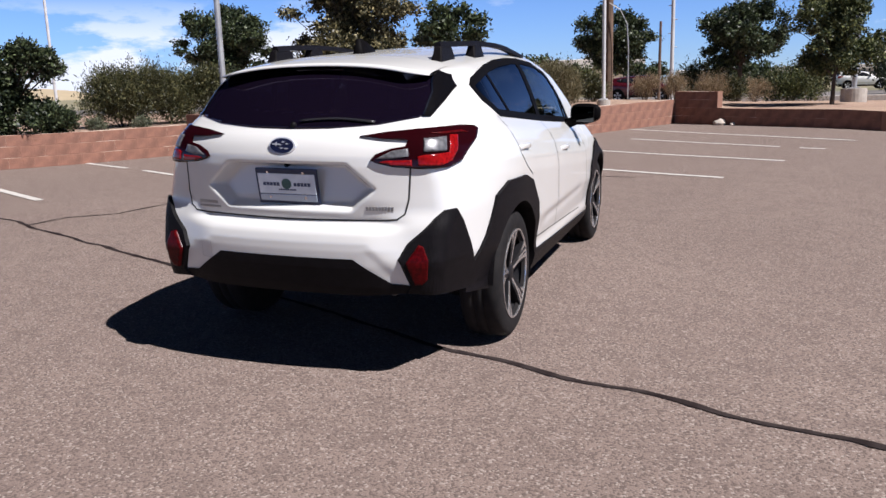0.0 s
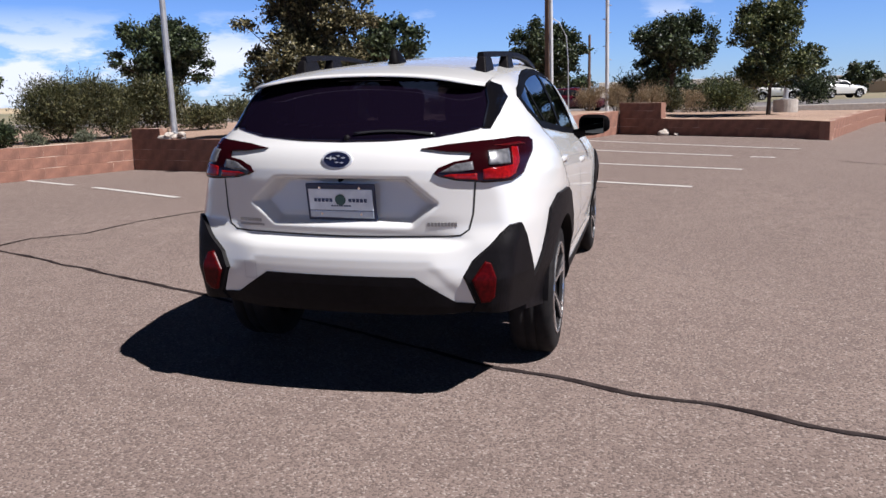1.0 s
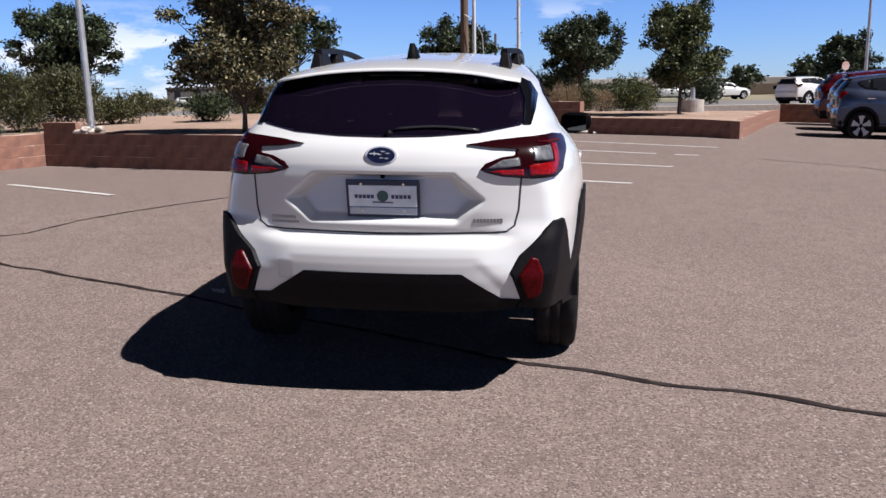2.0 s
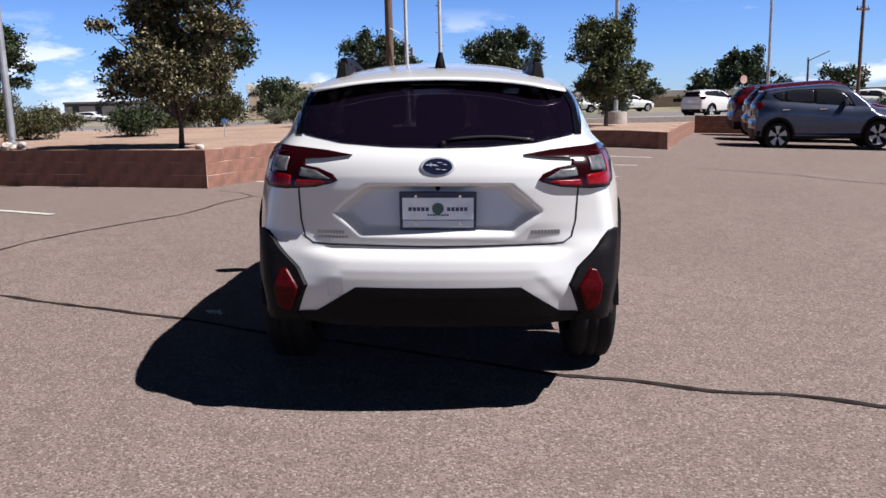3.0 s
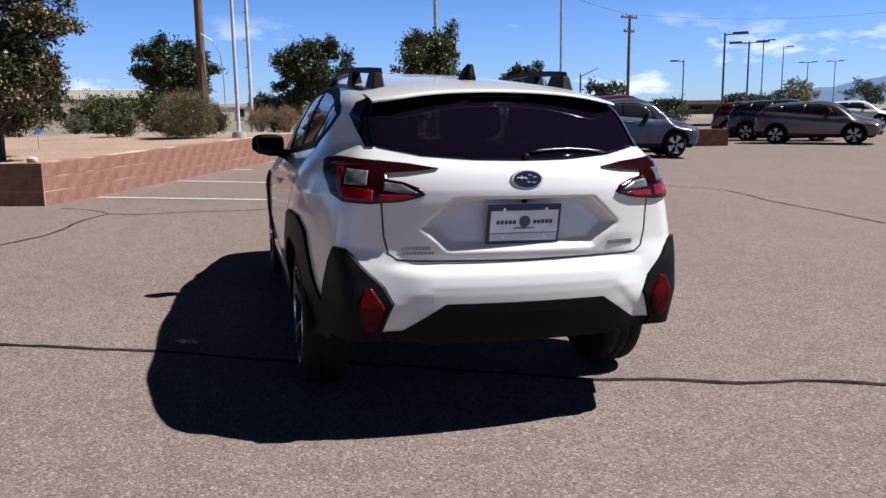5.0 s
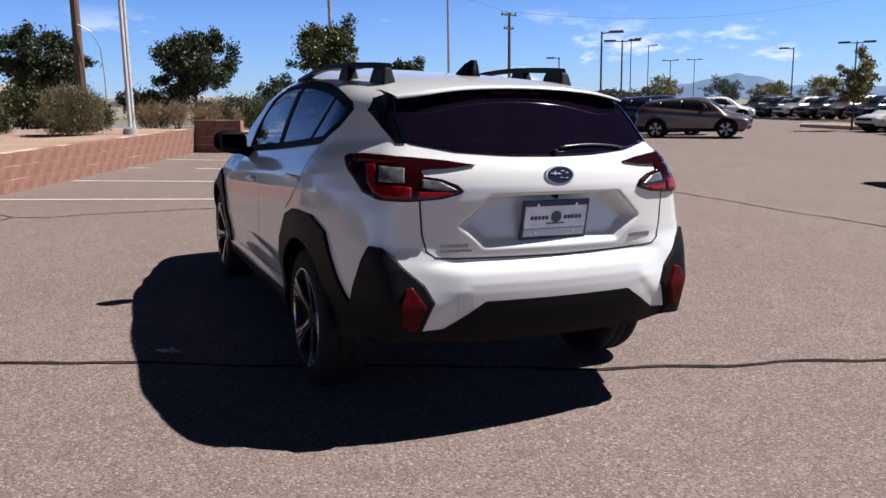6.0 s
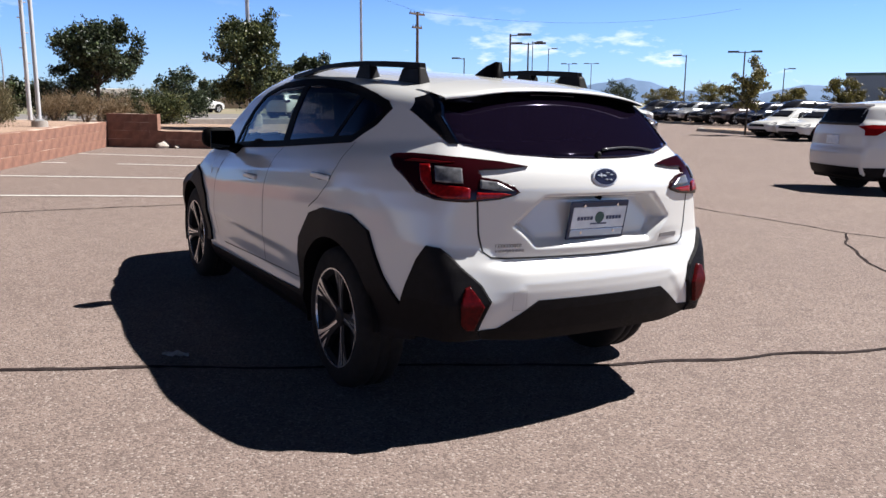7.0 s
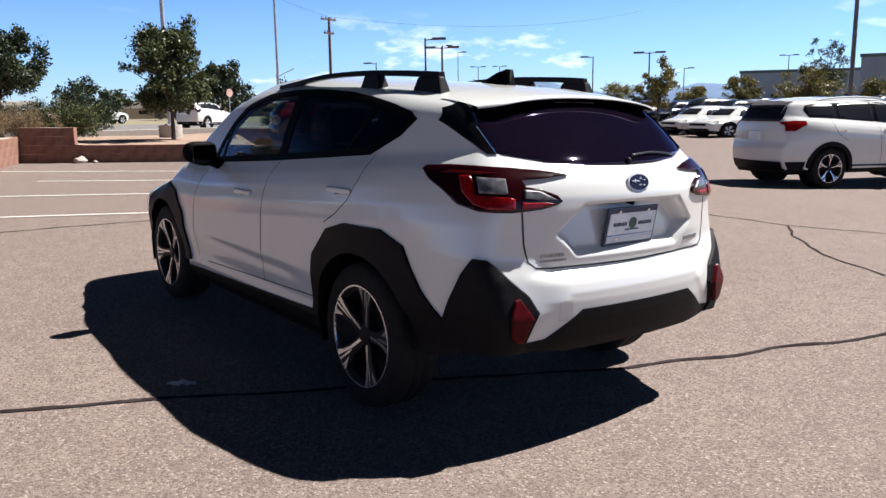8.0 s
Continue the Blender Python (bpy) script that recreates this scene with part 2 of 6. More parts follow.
SILVER_WHEEL = material("silver_wheel_paint", (0.5, 0.5, 0.52), 0.45, 0.2, other=(0.4, 0.4, 0.42), scale=9)
DARK_ALLOY = material("dark_alloy", (0.01, 0.0095, 0.011), 0.5, 0.0, spec=0.15)
CHROME = material("chrome", (0.8, 0.8, 0.82), 0.08, 1.0)
WIPER_BLACK = material("wiper_black", (0.02, 0.02, 0.022), 0.25, spec=0.6)
DIM_MIRROR = material("dim_mirror", (0.048, 0.052, 0.056), 0.05, 1.0)
RED_LENS = material("red_lens", (0.252, 0.0048, 0.0054), 0.15, coat=0.1, spec=0.25, other=(0.12, 0.0024, 0.003), scale=70)
DARK_RED_LENS = material("dark_red_lens", (0.014, 0.001, 0.002), 0.12, coat=0.1, spec=0.25, other=(0.0126, 0.0013, 0.0021), scale=18)
CLEAR_LENS = material("clear_lens", (0.1625, 0.1625, 0.1723), 0.28, 0.2, other=(0.0715, 0.0715, 0.078), scale=40, coat=0.15, spec=0.3)
REFLECTOR = material("red_reflector", (0.075, 0.0018, 0.0028), 0.3, spec=0.1, other=(0.035, 0.001, 0.0016), scale=60)
BADGE_BLUE = material("emblem_blue", (0.007, 0.01, 0.036), 0.5, spec=0.15)
EMBLEM_PALE = material("emblem_pale", (0.62, 0.63, 0.66), 0.35, 0.3)
BADGE_GREY = material("badge_grey", (0.3, 0.3, 0.3), 0.3, 0.7)
PLATE_FACE = material("plate_face", (0.74, 0.8, 0.86), 0.35, other=(0.56, 0.62, 0.7), scale=12)
PLATE_FRAME = material("plate_frame", (0.035, 0.05, 0.1), 0.3, 0.2, other=(0.02, 0.028, 0.06), scale=9)
PLATE_INK = material("plate_ink", (0.03, 0.05, 0.12), 0.4)
PLATE_GREEN = material("plate_emblem", (0.03, 0.09, 0.09), 0.4)
PLATE_BAND = material("plate_band", (0.45, 0.55, 0.68), 0.2, 0.5)
FABRIC = material("seat_fabric", (0.03, 0.03, 0.034), 0.9, fine=0.2, other=(0.045, 0.043, 0.045), scale=12)
LINING = material("cabin_lining", (0.018, 0.017, 0.017), 0.9, fine=0.1, other=(0.026, 0.024, 0.024), scale=8)
# last value: purple veil of reflected sky, put on the pane as diffuse colour
REAR_GLASS = glass("privacy_glass", (0.04, 0.034, 0.05), 0.02, (0.8, 0.72, 0.98), 0.045, (0.004, 0.0024, 0.0064))
QUARTER_GLASS = glass("dark_side_glass", (0.05, 0.046, 0.055), 0.02, (0.6, 0.6, 0.64))
SIDE_GLASS = glass("clear_glass", (0.66, 0.75, 0.72), 0.02, (0.6, 0.6, 0.63))
FAR_GLASS = material("dark_window", (0.012, 0.013, 0.017), 0.25, spec=0.15)
LEAF_OLIVE = leaf_material("pear_leaves", (0.017, 0.018, 0.0075), (0.29, 0.245, 0.12), 0.11)
LEAF_BUSH = leaf_material("bush_leaves", (0.022, 0.026, 0.01), (0.16, 0.15, 0.065), 0.12)
LEAF_GREEN = leaf_material("green_leaves", (0.016, 0.027, 0.01), (0.19, 0.2, 0.075), 0.15)
LEAF_KHAKI = leaf_material("khaki_leaves", (0.09, 0.078, 0.04), (0.26, 0.22, 0.12), 0.2)
LEAF_DARK = leaf_material("dark_leaves", (0.011, 0.018, 0.0085), (0.1, 0.125, 0.055), 0.15)
LEAF_SAGE = leaf_material("sage_leaves", (0.078, 0.0897, 0.0546), (0.1716, 0.1794, 0.1248), 0.2)
LEAF_STRAW = leaf_material("straw_leaves", (0.14, 0.1, 0.055), (0.36, 0.27, 0.17), 0.2)
LEAF_YELLOW = leaf_material("yellowing_leaves", (0.08, 0.07, 0.02), (0.34, 0.28, 0.08), 0.2)


# ---- mesh helpers ----
def mesh_of(name, verts, faces, mat, smooth=False):
    me = bpy.data.meshes.new(name)
    me.from_pydata([tuple(v) for v in verts], [], [tuple(int(i) for i in f) for f in faces])
    me.materials.append(mat)
    if smooth:
        me.polygons.foreach_set("use_smooth", [True] * len(me.polygons))
    me.update()
    return me


def tube(bm, pts, r, sides=6):
    """One unbroken round bar along pts."""
    pts = [Vector(p) for p in pts]
    prev = None
    for i, p in enumerate(pts):
        way = (pts[min(i + 1, len(pts) - 1)] - pts[max(i - 1, 0)]).normalized()
        u = way.cross(Vector((0, 0, 1)) if abs(way.z) < 0.9 else Vector((0, 1, 0))).normalized()
        v = way.cross(u)
        ring = [bm.verts.new(p + (u * math.cos(6.2832 * k / sides) + v * math.sin(6.2832 * k / sides)) * r) for k in range(sides)]
        if prev:
            for k in range(sides):
                bm.faces.new((prev[k], prev[(k + 1) % sides], ring[(k + 1) % sides], ring[k]))
        else:
            bm.faces.new(ring)
        prev = ring
    bm.faces.new(prev[::-1])
    bmesh.ops.recalc_face_normals(bm, faces=bm.faces[:])


def part(name, bm, mat, parent=None, label="", smooth=False):
    """Links a bmesh as one mesh object, under a thing or a part."""
    me = bpy.data.meshes.new(name)
    bm.to_mesh(me)
    bm.free()
    me.materials.append(mat)
    if smooth:
        me.polygons.foreach_set("use_smooth", [True] * len(me.polygons))
    ob = new(name, me)
    ob.parent = parent
    if label:
        tagged(ob, label)
    return ob


def child(name, me, parent, m=None, label=""):
    ob = new(name, me)
    ob.parent = parent
    if m is not None:
        ob.matrix_basis = m
    if label:
        tagged(ob, label)
    return ob


def box(bm, lo, hi, bevel=0.0, m=None):
    c, s = (Vector(lo) + Vector(hi)) / 2, Vector(hi) - Vector(lo)
    r = bmesh.ops.create_cube(bm, size=1.0, matrix=Matrix.Translation(c) @ Matrix.Diagonal((*s, 1)))
    if bevel > 0:
        es = list({e for v in r["verts"] for e in v.link_edges})
        out = bmesh.ops.bevel(bm, geom=es, offset=bevel, segments=2, profile=0.5, affect="EDGES")
        vs = list({v for f in out["faces"] for v in f.verts} | {v for v in r["verts"] if v.is_valid})
    else:
        vs = r["verts"]
    if m is not None:
        bmesh.ops.transform(bm, matrix=m, verts=vs)
    return vs


def rod(bm, a, b, r0, r1=None, sides=10):
    a, b = Vector(a), Vector(b)
    r1 = r0 if r1 is None else r1
    m = Matrix.Translation((a + b) / 2) @ (b - a).to_track_quat("Z", "Y").to_matrix().to_4x4()
    return bmesh.ops.create_cone(bm, cap_ends=True, segments=sides, radius1=r0, radius2=r1, depth=(b - a).length, matrix=m)["verts"]


def lathe(bm, rows, sides=32, axis="X"):
    """Turns (radius, along) rows about an axis."""
    rings = []
    for r, h in rows:
        ring = []
        for k in range(sides):
            a = 2 * math.pi * k / sides
            p = (h, r * math.cos(a), r * math.sin(a)) if axis == "X" else (r * math.cos(a), r * math.sin(a), h)
            ring.append(bm.verts.new(p))
        rings.append(ring)
    for p, q in zip(rings, rings[1:]):
        for k in range(sides):
            bm.faces.new((p[k], p[(k + 1) % sides], q[(k + 1) % sides], q[k]))
    return rings


def lot_height(x, y):
    """How high the paved lot lies."""
    f = min(1.0, max(0.0, (8 - y) / 4))
    f = 0.25 + 0.75 * f * f * (3 - 2 * f)
    east = 0.035 * min(max(x - 4, 0), 10)
    north = 0.28 * min(1.0, max(0.0, (y - 22) / 20)) * min(1.0, max(0.0, (18 - x) / 12))
    return 0.018 * min(max(y, -12), 20) - 0.0229 * min(max(x, -4.5), 1.2) * f - east - north


def bed_height(x, y):
    """How high the planted ground behind the walls lies."""
    r = math.hypot(x, y + 2)
    full = 0.53 - 0.17 * min(1.0, max(0.0, x / 1.8)) * min(1.0, max(0.0, (y - 9) / 3))
    return lot_height(x, y) + 0.02 + full * min(1.0, max(0.0, 1 - (r - 20) / 22))


# ---- ground ----
def spaced(near, step, far):
    out, v, s = [0.0], 0.0, step
    while v < far:
        v += s
        if v > near:
            s *= 1.35
        out.append(v)
    return out


half = spaced(24, 0.6, 2600)
line = sorted({-v for v in half} | set(half))
gv = [(x, y, lot_height(x, y)) for y in line for x in line]
nl = len(line)
gf = [(j * nl + i, j * nl + i + 1, (j + 1) * nl + i + 1, (j + 1) * nl + i) for j in range(nl - 1) for i in range(nl - 1)]
tagged(new("ground", mesh_of("ground", gv, gf, ASPHALT, True)), "worn pinkish-grey asphalt of a parking lot", "ground", kind="structure")

# the wall line: a stepped edge of block walls round the planted ground
BLK1, COR1 = Vector((-8.25, 9.28, 0)), Vector((-3.66, 7.92, 0))
BLK2, COR2 = Vector((0.58, 16.85, 0)), Vector((4.95, 14.05, 0))
BLK3, COR3 = Vector((8.35, 23.4, 0)), Vector((15.6, 20.6, 0))
LEFT_END = Vector((-13.0, 1.2, 0))


def sheet(name, mat, label, category, inside, z, step, x0, x1, y0, y1, kind="structure"):
    nx, ny = int((x1 - x0) / step) + 1, int((y1 - y0) / step) + 1
    vs, ids, fs = [], {}, []
    for j in range(ny):
        for i in range(nx):
            x, y = x0 + i * step, y0 + j * step
            ids[i, j] = len(vs)
            vs.append((x, y, z(x, y)))
    for j in range(ny - 1):
        for i in range(nx - 1):
            if inside(x0 + (i + 0.5) * step, y0 + (j + 0.5) * step):
                fs.append((ids[i, j], ids[i + 1, j], ids[i + 1, j + 1], ids[i, j + 1]))
    used = sorted({k for f in fs for k in f})
    back = {k: n for n, k in enumerate(used)}
    ob = new(name, mesh_of(name, [vs[k] for k in used], [tuple(back[k] for k in f) for f in fs], mat, True))
    return tagged(ob, label, category, kind=kind)


EDGE = [LEFT_END, BLK1, COR1, BLK2, COR2, BLK3, COR3, Vector((21, 36, 0))]
BED_POLY = [(p.x, p.y) for p in EDGE] + [(22, 46), (-60, 46), (-60, 1.2)]


def in_poly(x, y, poly):
    odd = False
    for (ax, ay), (bx, by) in zip(poly, poly[1:] + poly[:1]):
        if (ay > y) != (by > y) and x < ax + (y - ay) * (bx - ax) / (by - ay):
            odd = not odd
    return odd


def bed_surface():
    """The gravel bed: a triangulated polygon cut into a fine net, so that its edge follows the walls."""
    bm = bmesh.new()
    bm.faces.new([bm.verts.new((x, y, 0)) for x, y in BED_POLY])
    for axis, lo, hi in ((0, -60, 22), (1, 1, 46)):
        v = lo
        while v < hi:
            v += 1.5 if -12 < v < 20 else 4.0
            no = Vector((1, 0, 0)) if axis == 0 else Vector((0, 1, 0))
            bmesh.ops.bisect_plane(bm, geom=bm.verts[:] + bm.edges[:] + bm.faces[:], plane_co=no * v, plane_no=no)
    bmesh.ops.triangulate(bm, faces=bm.faces[:])
    for v in bm.verts:
        v.co.z = bed_height(v.co.x, v.co.y) + 0.03 * noise.noise(v.co * 0.6)
    bmesh.ops.recalc_face_normals(bm, faces=bm.faces[:])
    return part("planted_ground", bm, GRAVEL, None, smooth=True)


tagged(bed_surface(), "tan gravel landscaping bed behind the block walls", "ground", kind="structure")
sheet("road", ROAD, "grey asphalt street beyond the planted ground", "road", lambda x, y: True, lambda x, y: 0.17, 6.0, -120, 150, 46, 70)
sheet("far_land", LAND, "dry scrub land beyond the street", "ground", lambda x, y: True, lambda x, y: 0.16 + 0.002 * (y - 70), 30.0, -900, 900, 70, 1000)


bm = bmesh.new()
box(bm, (-60, 45.8, -0.3), (21.5, 46.1, 0.3), 0.03)
tagged(part("pavement_kerb", bm, CONCRETE), "pale concrete kerb between gravel and street", "kerb", kind="structure")


# ---- block walls ----
def block_mesh(length, height, depth, bulge):
    bm = bmesh.new()
    box(bm, (0, 0, 0), (length, depth, height))
    es = [e for e in bm.edges if all(v.co.y < 0.001 for v in e.verts)]
    bmesh.ops.bevel(bm, geom=es, offset=bulge, segments=1, profile=0.5, affect="EDGES")
    me = bpy.data.meshes.new("block")
    bm.to_mesh(me)
    bm.free()
    me.materials.append(BLOCK)
    return me


BLOCK_LONG = block_mesh(0.3985, 0.189, 0.1, 0.003)
BLOCK_HALF = block_mesh(0.1985, 0.189, 0.1, 0.003)


def block_wall(name, a, b, tops, label):
    """A wall of blocks from a to b; its face looks to the right of that way. tops(d): how many courses stand at d metres."""
    way = (b - a).normalized()
    length, turn = (b - a).length, math.degrees(math.atan2(way.y, way.x))
    bm = bmesh.new()
    count = max(1, round(length / 0.4))
    d, step = 0.0, length / count
    fit_x = Matrix.Diagonal((step / 0.4, 1, 1, 1))
    core = []
    while d < length - 0.05:
        e = min(d + step, length)
        p, q = a + way * d, a + way * e
        zp = lot_height(p.x, p.y)
        rise = (lot_height(q.x, q.y) - zp) / (e - d)
        n = tops(d + 0.2)
        lean = Matrix.Identity(4)
        lean[2][0] = rise
        rot = Matrix.Rotation(radians(turn), 4, "Z") @ lean
        m = Matrix.Translation((p.x, p.y, zp)) @ rot
        box(bm, (0, 0.003, -0.1), (e - d + 0.002, 0.2, n * 0.196 - 0.004), 0.0, m)
        core.append((p, zp, n, rot, rise))
        d = e
    wall = part(name, bm, MORTAR)
    tagged(wall, label, "wall", kind="structure")
    for k, (p, zp, n, rot, rise) in enumerate(core):
        for c in range(n):
            zc = Vector((0, 0, zp + c * 0.196))
            if c % 2 == 0:
                child("block", BLOCK_LONG, wall, Matrix.Translation(p + zc) @ rot @ fit_x)
                continue
            joined = k + 1 < len(core) and core[k + 1][2] > c
            started = k > 0 and core[k - 1][2] > c
            if not started:
                child("block", BLOCK_HALF, wall, Matrix.Translation(p + zc) @ rot @ fit_x)
            child("block", BLOCK_LONG if joined else BLOCK_HALF, wall, Matrix.Translation(p + way * (step / 2) + zc + Vector((0, 0, rise * step / 2))) @ rot @ fit_x)
    return wall


block_wall("wall_west", LEFT_END, BLK1, lambda d: 3, "tan split-face block retaining wall beside the lot")
block_wall("wall_front", BLK1, COR1, lambda d: 4 if d < 0.95 else 3, "reddish-tan block wall in shade, stepped at its end")
block_wall("wall_middle", COR1, BLK2, lambda d: 3, "tan split-face block retaining wall with pale joints")
block_wall("wall_island", BLK2, COR2, lambda d: 4 if d < 1.1 else 2, "reddish block wall in shade with a taller end")
block_wall("wall_east", COR2, BLK3, lambda d: 2, "low tan block retaining wall beside parking stalls")
block_wall("wall_far", BLK3, COR3, lambda d: 3, "low reddish block wall behind parked cars")


# ---- painted lines and sealed cracks ----
def ribbon(name, pts, width, mat, label, category, lift, wobble=0.0, kind="structure"):
    """A strip of paint or sealer laid on the lot along a few points."""
    fine = []
    for (ax, ay), (bx, by) in zip(pts, pts[1:]):
        n = max(1, int(math.hypot(bx - ax, by - ay) / (0.05 if wobble else 0.12)))
        fine += [(ax + (bx - ax) * k / n, ay + (by - ay) * k / n) for k in range(n)]
    fine.append(pts[-1])
    vs, fs = [], []
    for k, (x, y) in enumerate(fine):
        ax, ay = fine[max(0, k - 1)]
        bx, by = fine[min(len(fine) - 1, k + 1)]
        dx, dy = bx - ax, by - ay
        ln = math.hypot(dx, dy) or 1
        nx, ny = -dy / ln, dx / ln
        off = wobble * noise.noise(Vector((x * 2.2, y * 2.2, 3.3)))
        for s in (-1, 1):
            w = width * (0.5 + (0.3 * noise.noise(Vector((x * 5, y * 5, 9))) + 0.3 * noise.noise(Vector((x * 19, y * 19, 4 + s))) if wobble else 0))
            px, py = x + nx * (off + s * w), y + ny * (off + s * w)
            vs.append((px, py, lot_height(px, py) + lift))
        if k:
            fs.append((2 * k - 2, 2 * k - 1, 2 * k + 1, 2 * k))
    return tagged(new(name, mesh_of(name, vs, fs, mat)), label, category, kind=kind)


for a, b in (((-3.1, 8.75), (1.88, 6.57)), ((-2.1, 10.9), (2.69, 8.45)), ((-1.15, 13.0), (-0.75, 12.8)), ((0.05, 12.3), (2.72, 10.59)), ((-0.3, 14.9), (4.01, 11.68)), ((3.01, 10.38), (3.38, 10.18)),
             ((-10.41, 8.19), (-7.61, 6.76)), ((-6.96, 6.4), (-4.6, 5.0)), ((-8.9, 4.7), (-5.76, 3.14))):
    ribbon("parking_line", [a, b], 0.1, STRIPE, "worn white parking stall line on the asphalt", "line", 0.007)
ribbon("sealed_crack", [(-9.5, 4.0), (-7.2, 3.0), (-5.13, 2.02), (-4.48, 1.77), (-3.4, 1.29), (-2.26, 0.89), (-1.74, 0.65), (-0.6, 0.2), (0.55, -0.33), (1.1, -0.5), (1.55, -0.64), (1.95, -0.8), (2.55, -0.98), (3.4, -1.25), (5.5, -1.9)],
       0.034, CRACK, "dark tar-sealed crack running across the asphalt", "crack", 0.005, 0.05)
ribbon("sealed_crack", [(-4.48, 1.77), (-4.4, 2.2), (-4.02, 2.5), (-3.95, 3.2), (-3.66, 3.9), (-3.1, 4.95), (-2.9, 6.2), (-2.68, 6.75), (-2.35, 6.55), (-1.9, 6.68), (-0.35, 6.6), (0.8, 6.5)],
       0.028, CRACK, "thin crack branching across the asphalt", "crack", 0.005, 0.05)
ribbon("sealed_crack", [(-2.68, 6.75), (-3.0, 7.3), (-3.4, 7.6)], 0.02, CRACK, "thin crack running to the wall corner", "crack", 0.005, 0.04)
ribbon("sealed_crack", [(4.2, 9.6), (5.47, 8.65), (5.95, 7.9), (6.5, 7.25), (6.35, 5.9), (6.4, 3.15), (6.42, 2.0), (6.8, 1.04), (7.3, 0.2)], 0.03, CRACK, "thin crack in the open asphalt", "crack", 0.005, 0.08)
ribbon("sealed_crack", [(6.42, 2.0), (5.61, 1.49), (4.74, 0.74), (4.16, -0.14)], 0.028, CRACK, "thin curved crack in the open asphalt", "crack", 0.005, 0.05)


# ---- the shape of a crossover car, in its own frame: y ahead, rear axle at the origin ----
def smooth_table(rows, width):
    xs = np.array([r[0] for r in rows], float)
    ys = np.array([r[1] for r in rows], float)
    g = np.linspace(xs[0], xs[-1], 900)
    v = np.interp(g, xs, ys)
    n = max(1, int(width / (g[1] - g[0])) // 2 * 2 + 1)
    v = np.convolve(np.pad(v, n // 2, mode="edge"), np.ones(n) / n, mode="valid")
    return lambda a: np.interp(a, g, v)


SIDE_UP = smooth_table([(-0.6, 0.905), (-0.30, 0.905), (-0.22, 0.897), (-0.14, 0.875), (-0.07, 0.835), (-0.01, 0.775), (0.03, 0.757), (0.1, 0.722), (0.2, 0.672), (0.3, 0.618), (0.36, 0.56), (0.42, 0.46), (0.6, 0.3)], 0.03)
SIDE_LOW = smooth_table([(0.1, 0.74), (0.2, 0.8), (0.28, 0.86), (0.36, 0.885), (0.42, 0.878), (0.5, 0.89), (0.58, 0.905), (0.7, 0.91), (2.0, 0.91)], 0.03)
TAPER = smooth_table([(0.0, 0.2), (0.8, 0.2), (1.05, 0.275), (1.25, 0.31), (2.0, 0.33)], 0.05)
REAR = smooth_table([(0.1, -0.7), (0.24, -0.78), (0.34, -0.86), (0.45, -0.9), (0.55, -0.92), (0.63, -0.924), (0.655, -0.917), (0.675, -0.911), (0.7, -0.902), (0.72, -0.884), (0.745, -0.838), (0.77, -0.85), (0.85, -0.868),
                     (1.0, -0.878), (1.05, -0.876), (1.1, -0.858), (1.14, -0.83), (1.165, -0.795), (1.2, -0.762), (1.3, -0.645), (1.4, -0.52), (1.47, -0.42), (1.6, -0.2)], 0.018)
REAR_CORNER = smooth_table([(0.1, -0.7), (0.24, -0.78), (0.34, -0.85), (0.45, -0.885), (0.58, -0.905), (0.7, -0.875), (0.8, -0.862), (0.9, -0.868), (1.0, -0.878), (1.05, -0.876), (1.1, -0.858), (1.14, -0.83), (1.165, -0.795), (1.2, -0.762), (1.3, -0.645), (1.4, -0.52), (1.47, -0.42), (1.6, -0.2)], 0.04)
BOW = smooth_table([(0.2, 0.14), (0.72, 0.16), (0.8, 0.22), (1.05, 0.3), (1.2, 0.34), (1.5, 0.3)], 0.05)
ROOF = smooth_table([(-0.9, 1.38), (-0.5, 1.455), (-0.3, 1.492), (0.0, 1.522), (0.4, 1.548), (0.8, 1.568), (1.2, 1.588), (1.5, 1.594), (1.75, 1.57), (2.0, 1.48), (2.35, 1.25), (2.62, 1.06), (2.75, 1.0), (2.9, 0.97), (3.25, 0.9), (3.5, 0.8), (3.8, 0.6)], 0.14)
NOSE = smooth_table([(0.1, 3.3), (0.3, 3.5), (0.5, 3.58), (0.7, 3.58), (0.85, 3.52), (1.0, 3.4), (2.0, 2.4)], 0.1)


REAR_BOX = smooth_table([(0.1, -0.7), (0.24, -0.78), (0.34, -0.86), (0.5, -0.92), (0.7, -0.92), (0.8, -0.89), (1.0, -0.88), (1.15, -0.86), (1.3, -0.79), (1.45, -0.7), (1.6, -0.6)], 0.06)
ROOF_BOX = smooth_table([(-0.9, 1.47), (-0.6, 1.5), (-0.3, 1.53), (0.0, 1.545), (0.4, 1.555), (0.8, 1.555), (1.2, 1.545), (1.5, 1.505), (1.7, 1.44), (2.0, 1.255), (2.35, 1.09), (2.5, 1.07), (2.9, 1.03), (3.25, 0.96), (3.5, 0.85), (3.8, 0.6)], 0.14)


def soft_max(a, b, k):
    h = np.maximum(k - np.abs(a - b), 0) / k
    return np.maximum(a, b) + h * h * k * 0.25


def plate_recess(x, z):
    """1 inside the number-plate recess of the tailgate, falling to 0 over its bevelled rim."""
    x = np.abs(x)
    edge = np.minimum(np.minimum((z - 0.795) / 0.035, (1.016 - z) / 0.016), np.minimum((0.445 + (z - 0.9) * 1.1 - x) / 0.055, (0.445 - (z - 0.9) * 1.15 - x) / 0.06))
    return np.clip(edge, 0, 1)


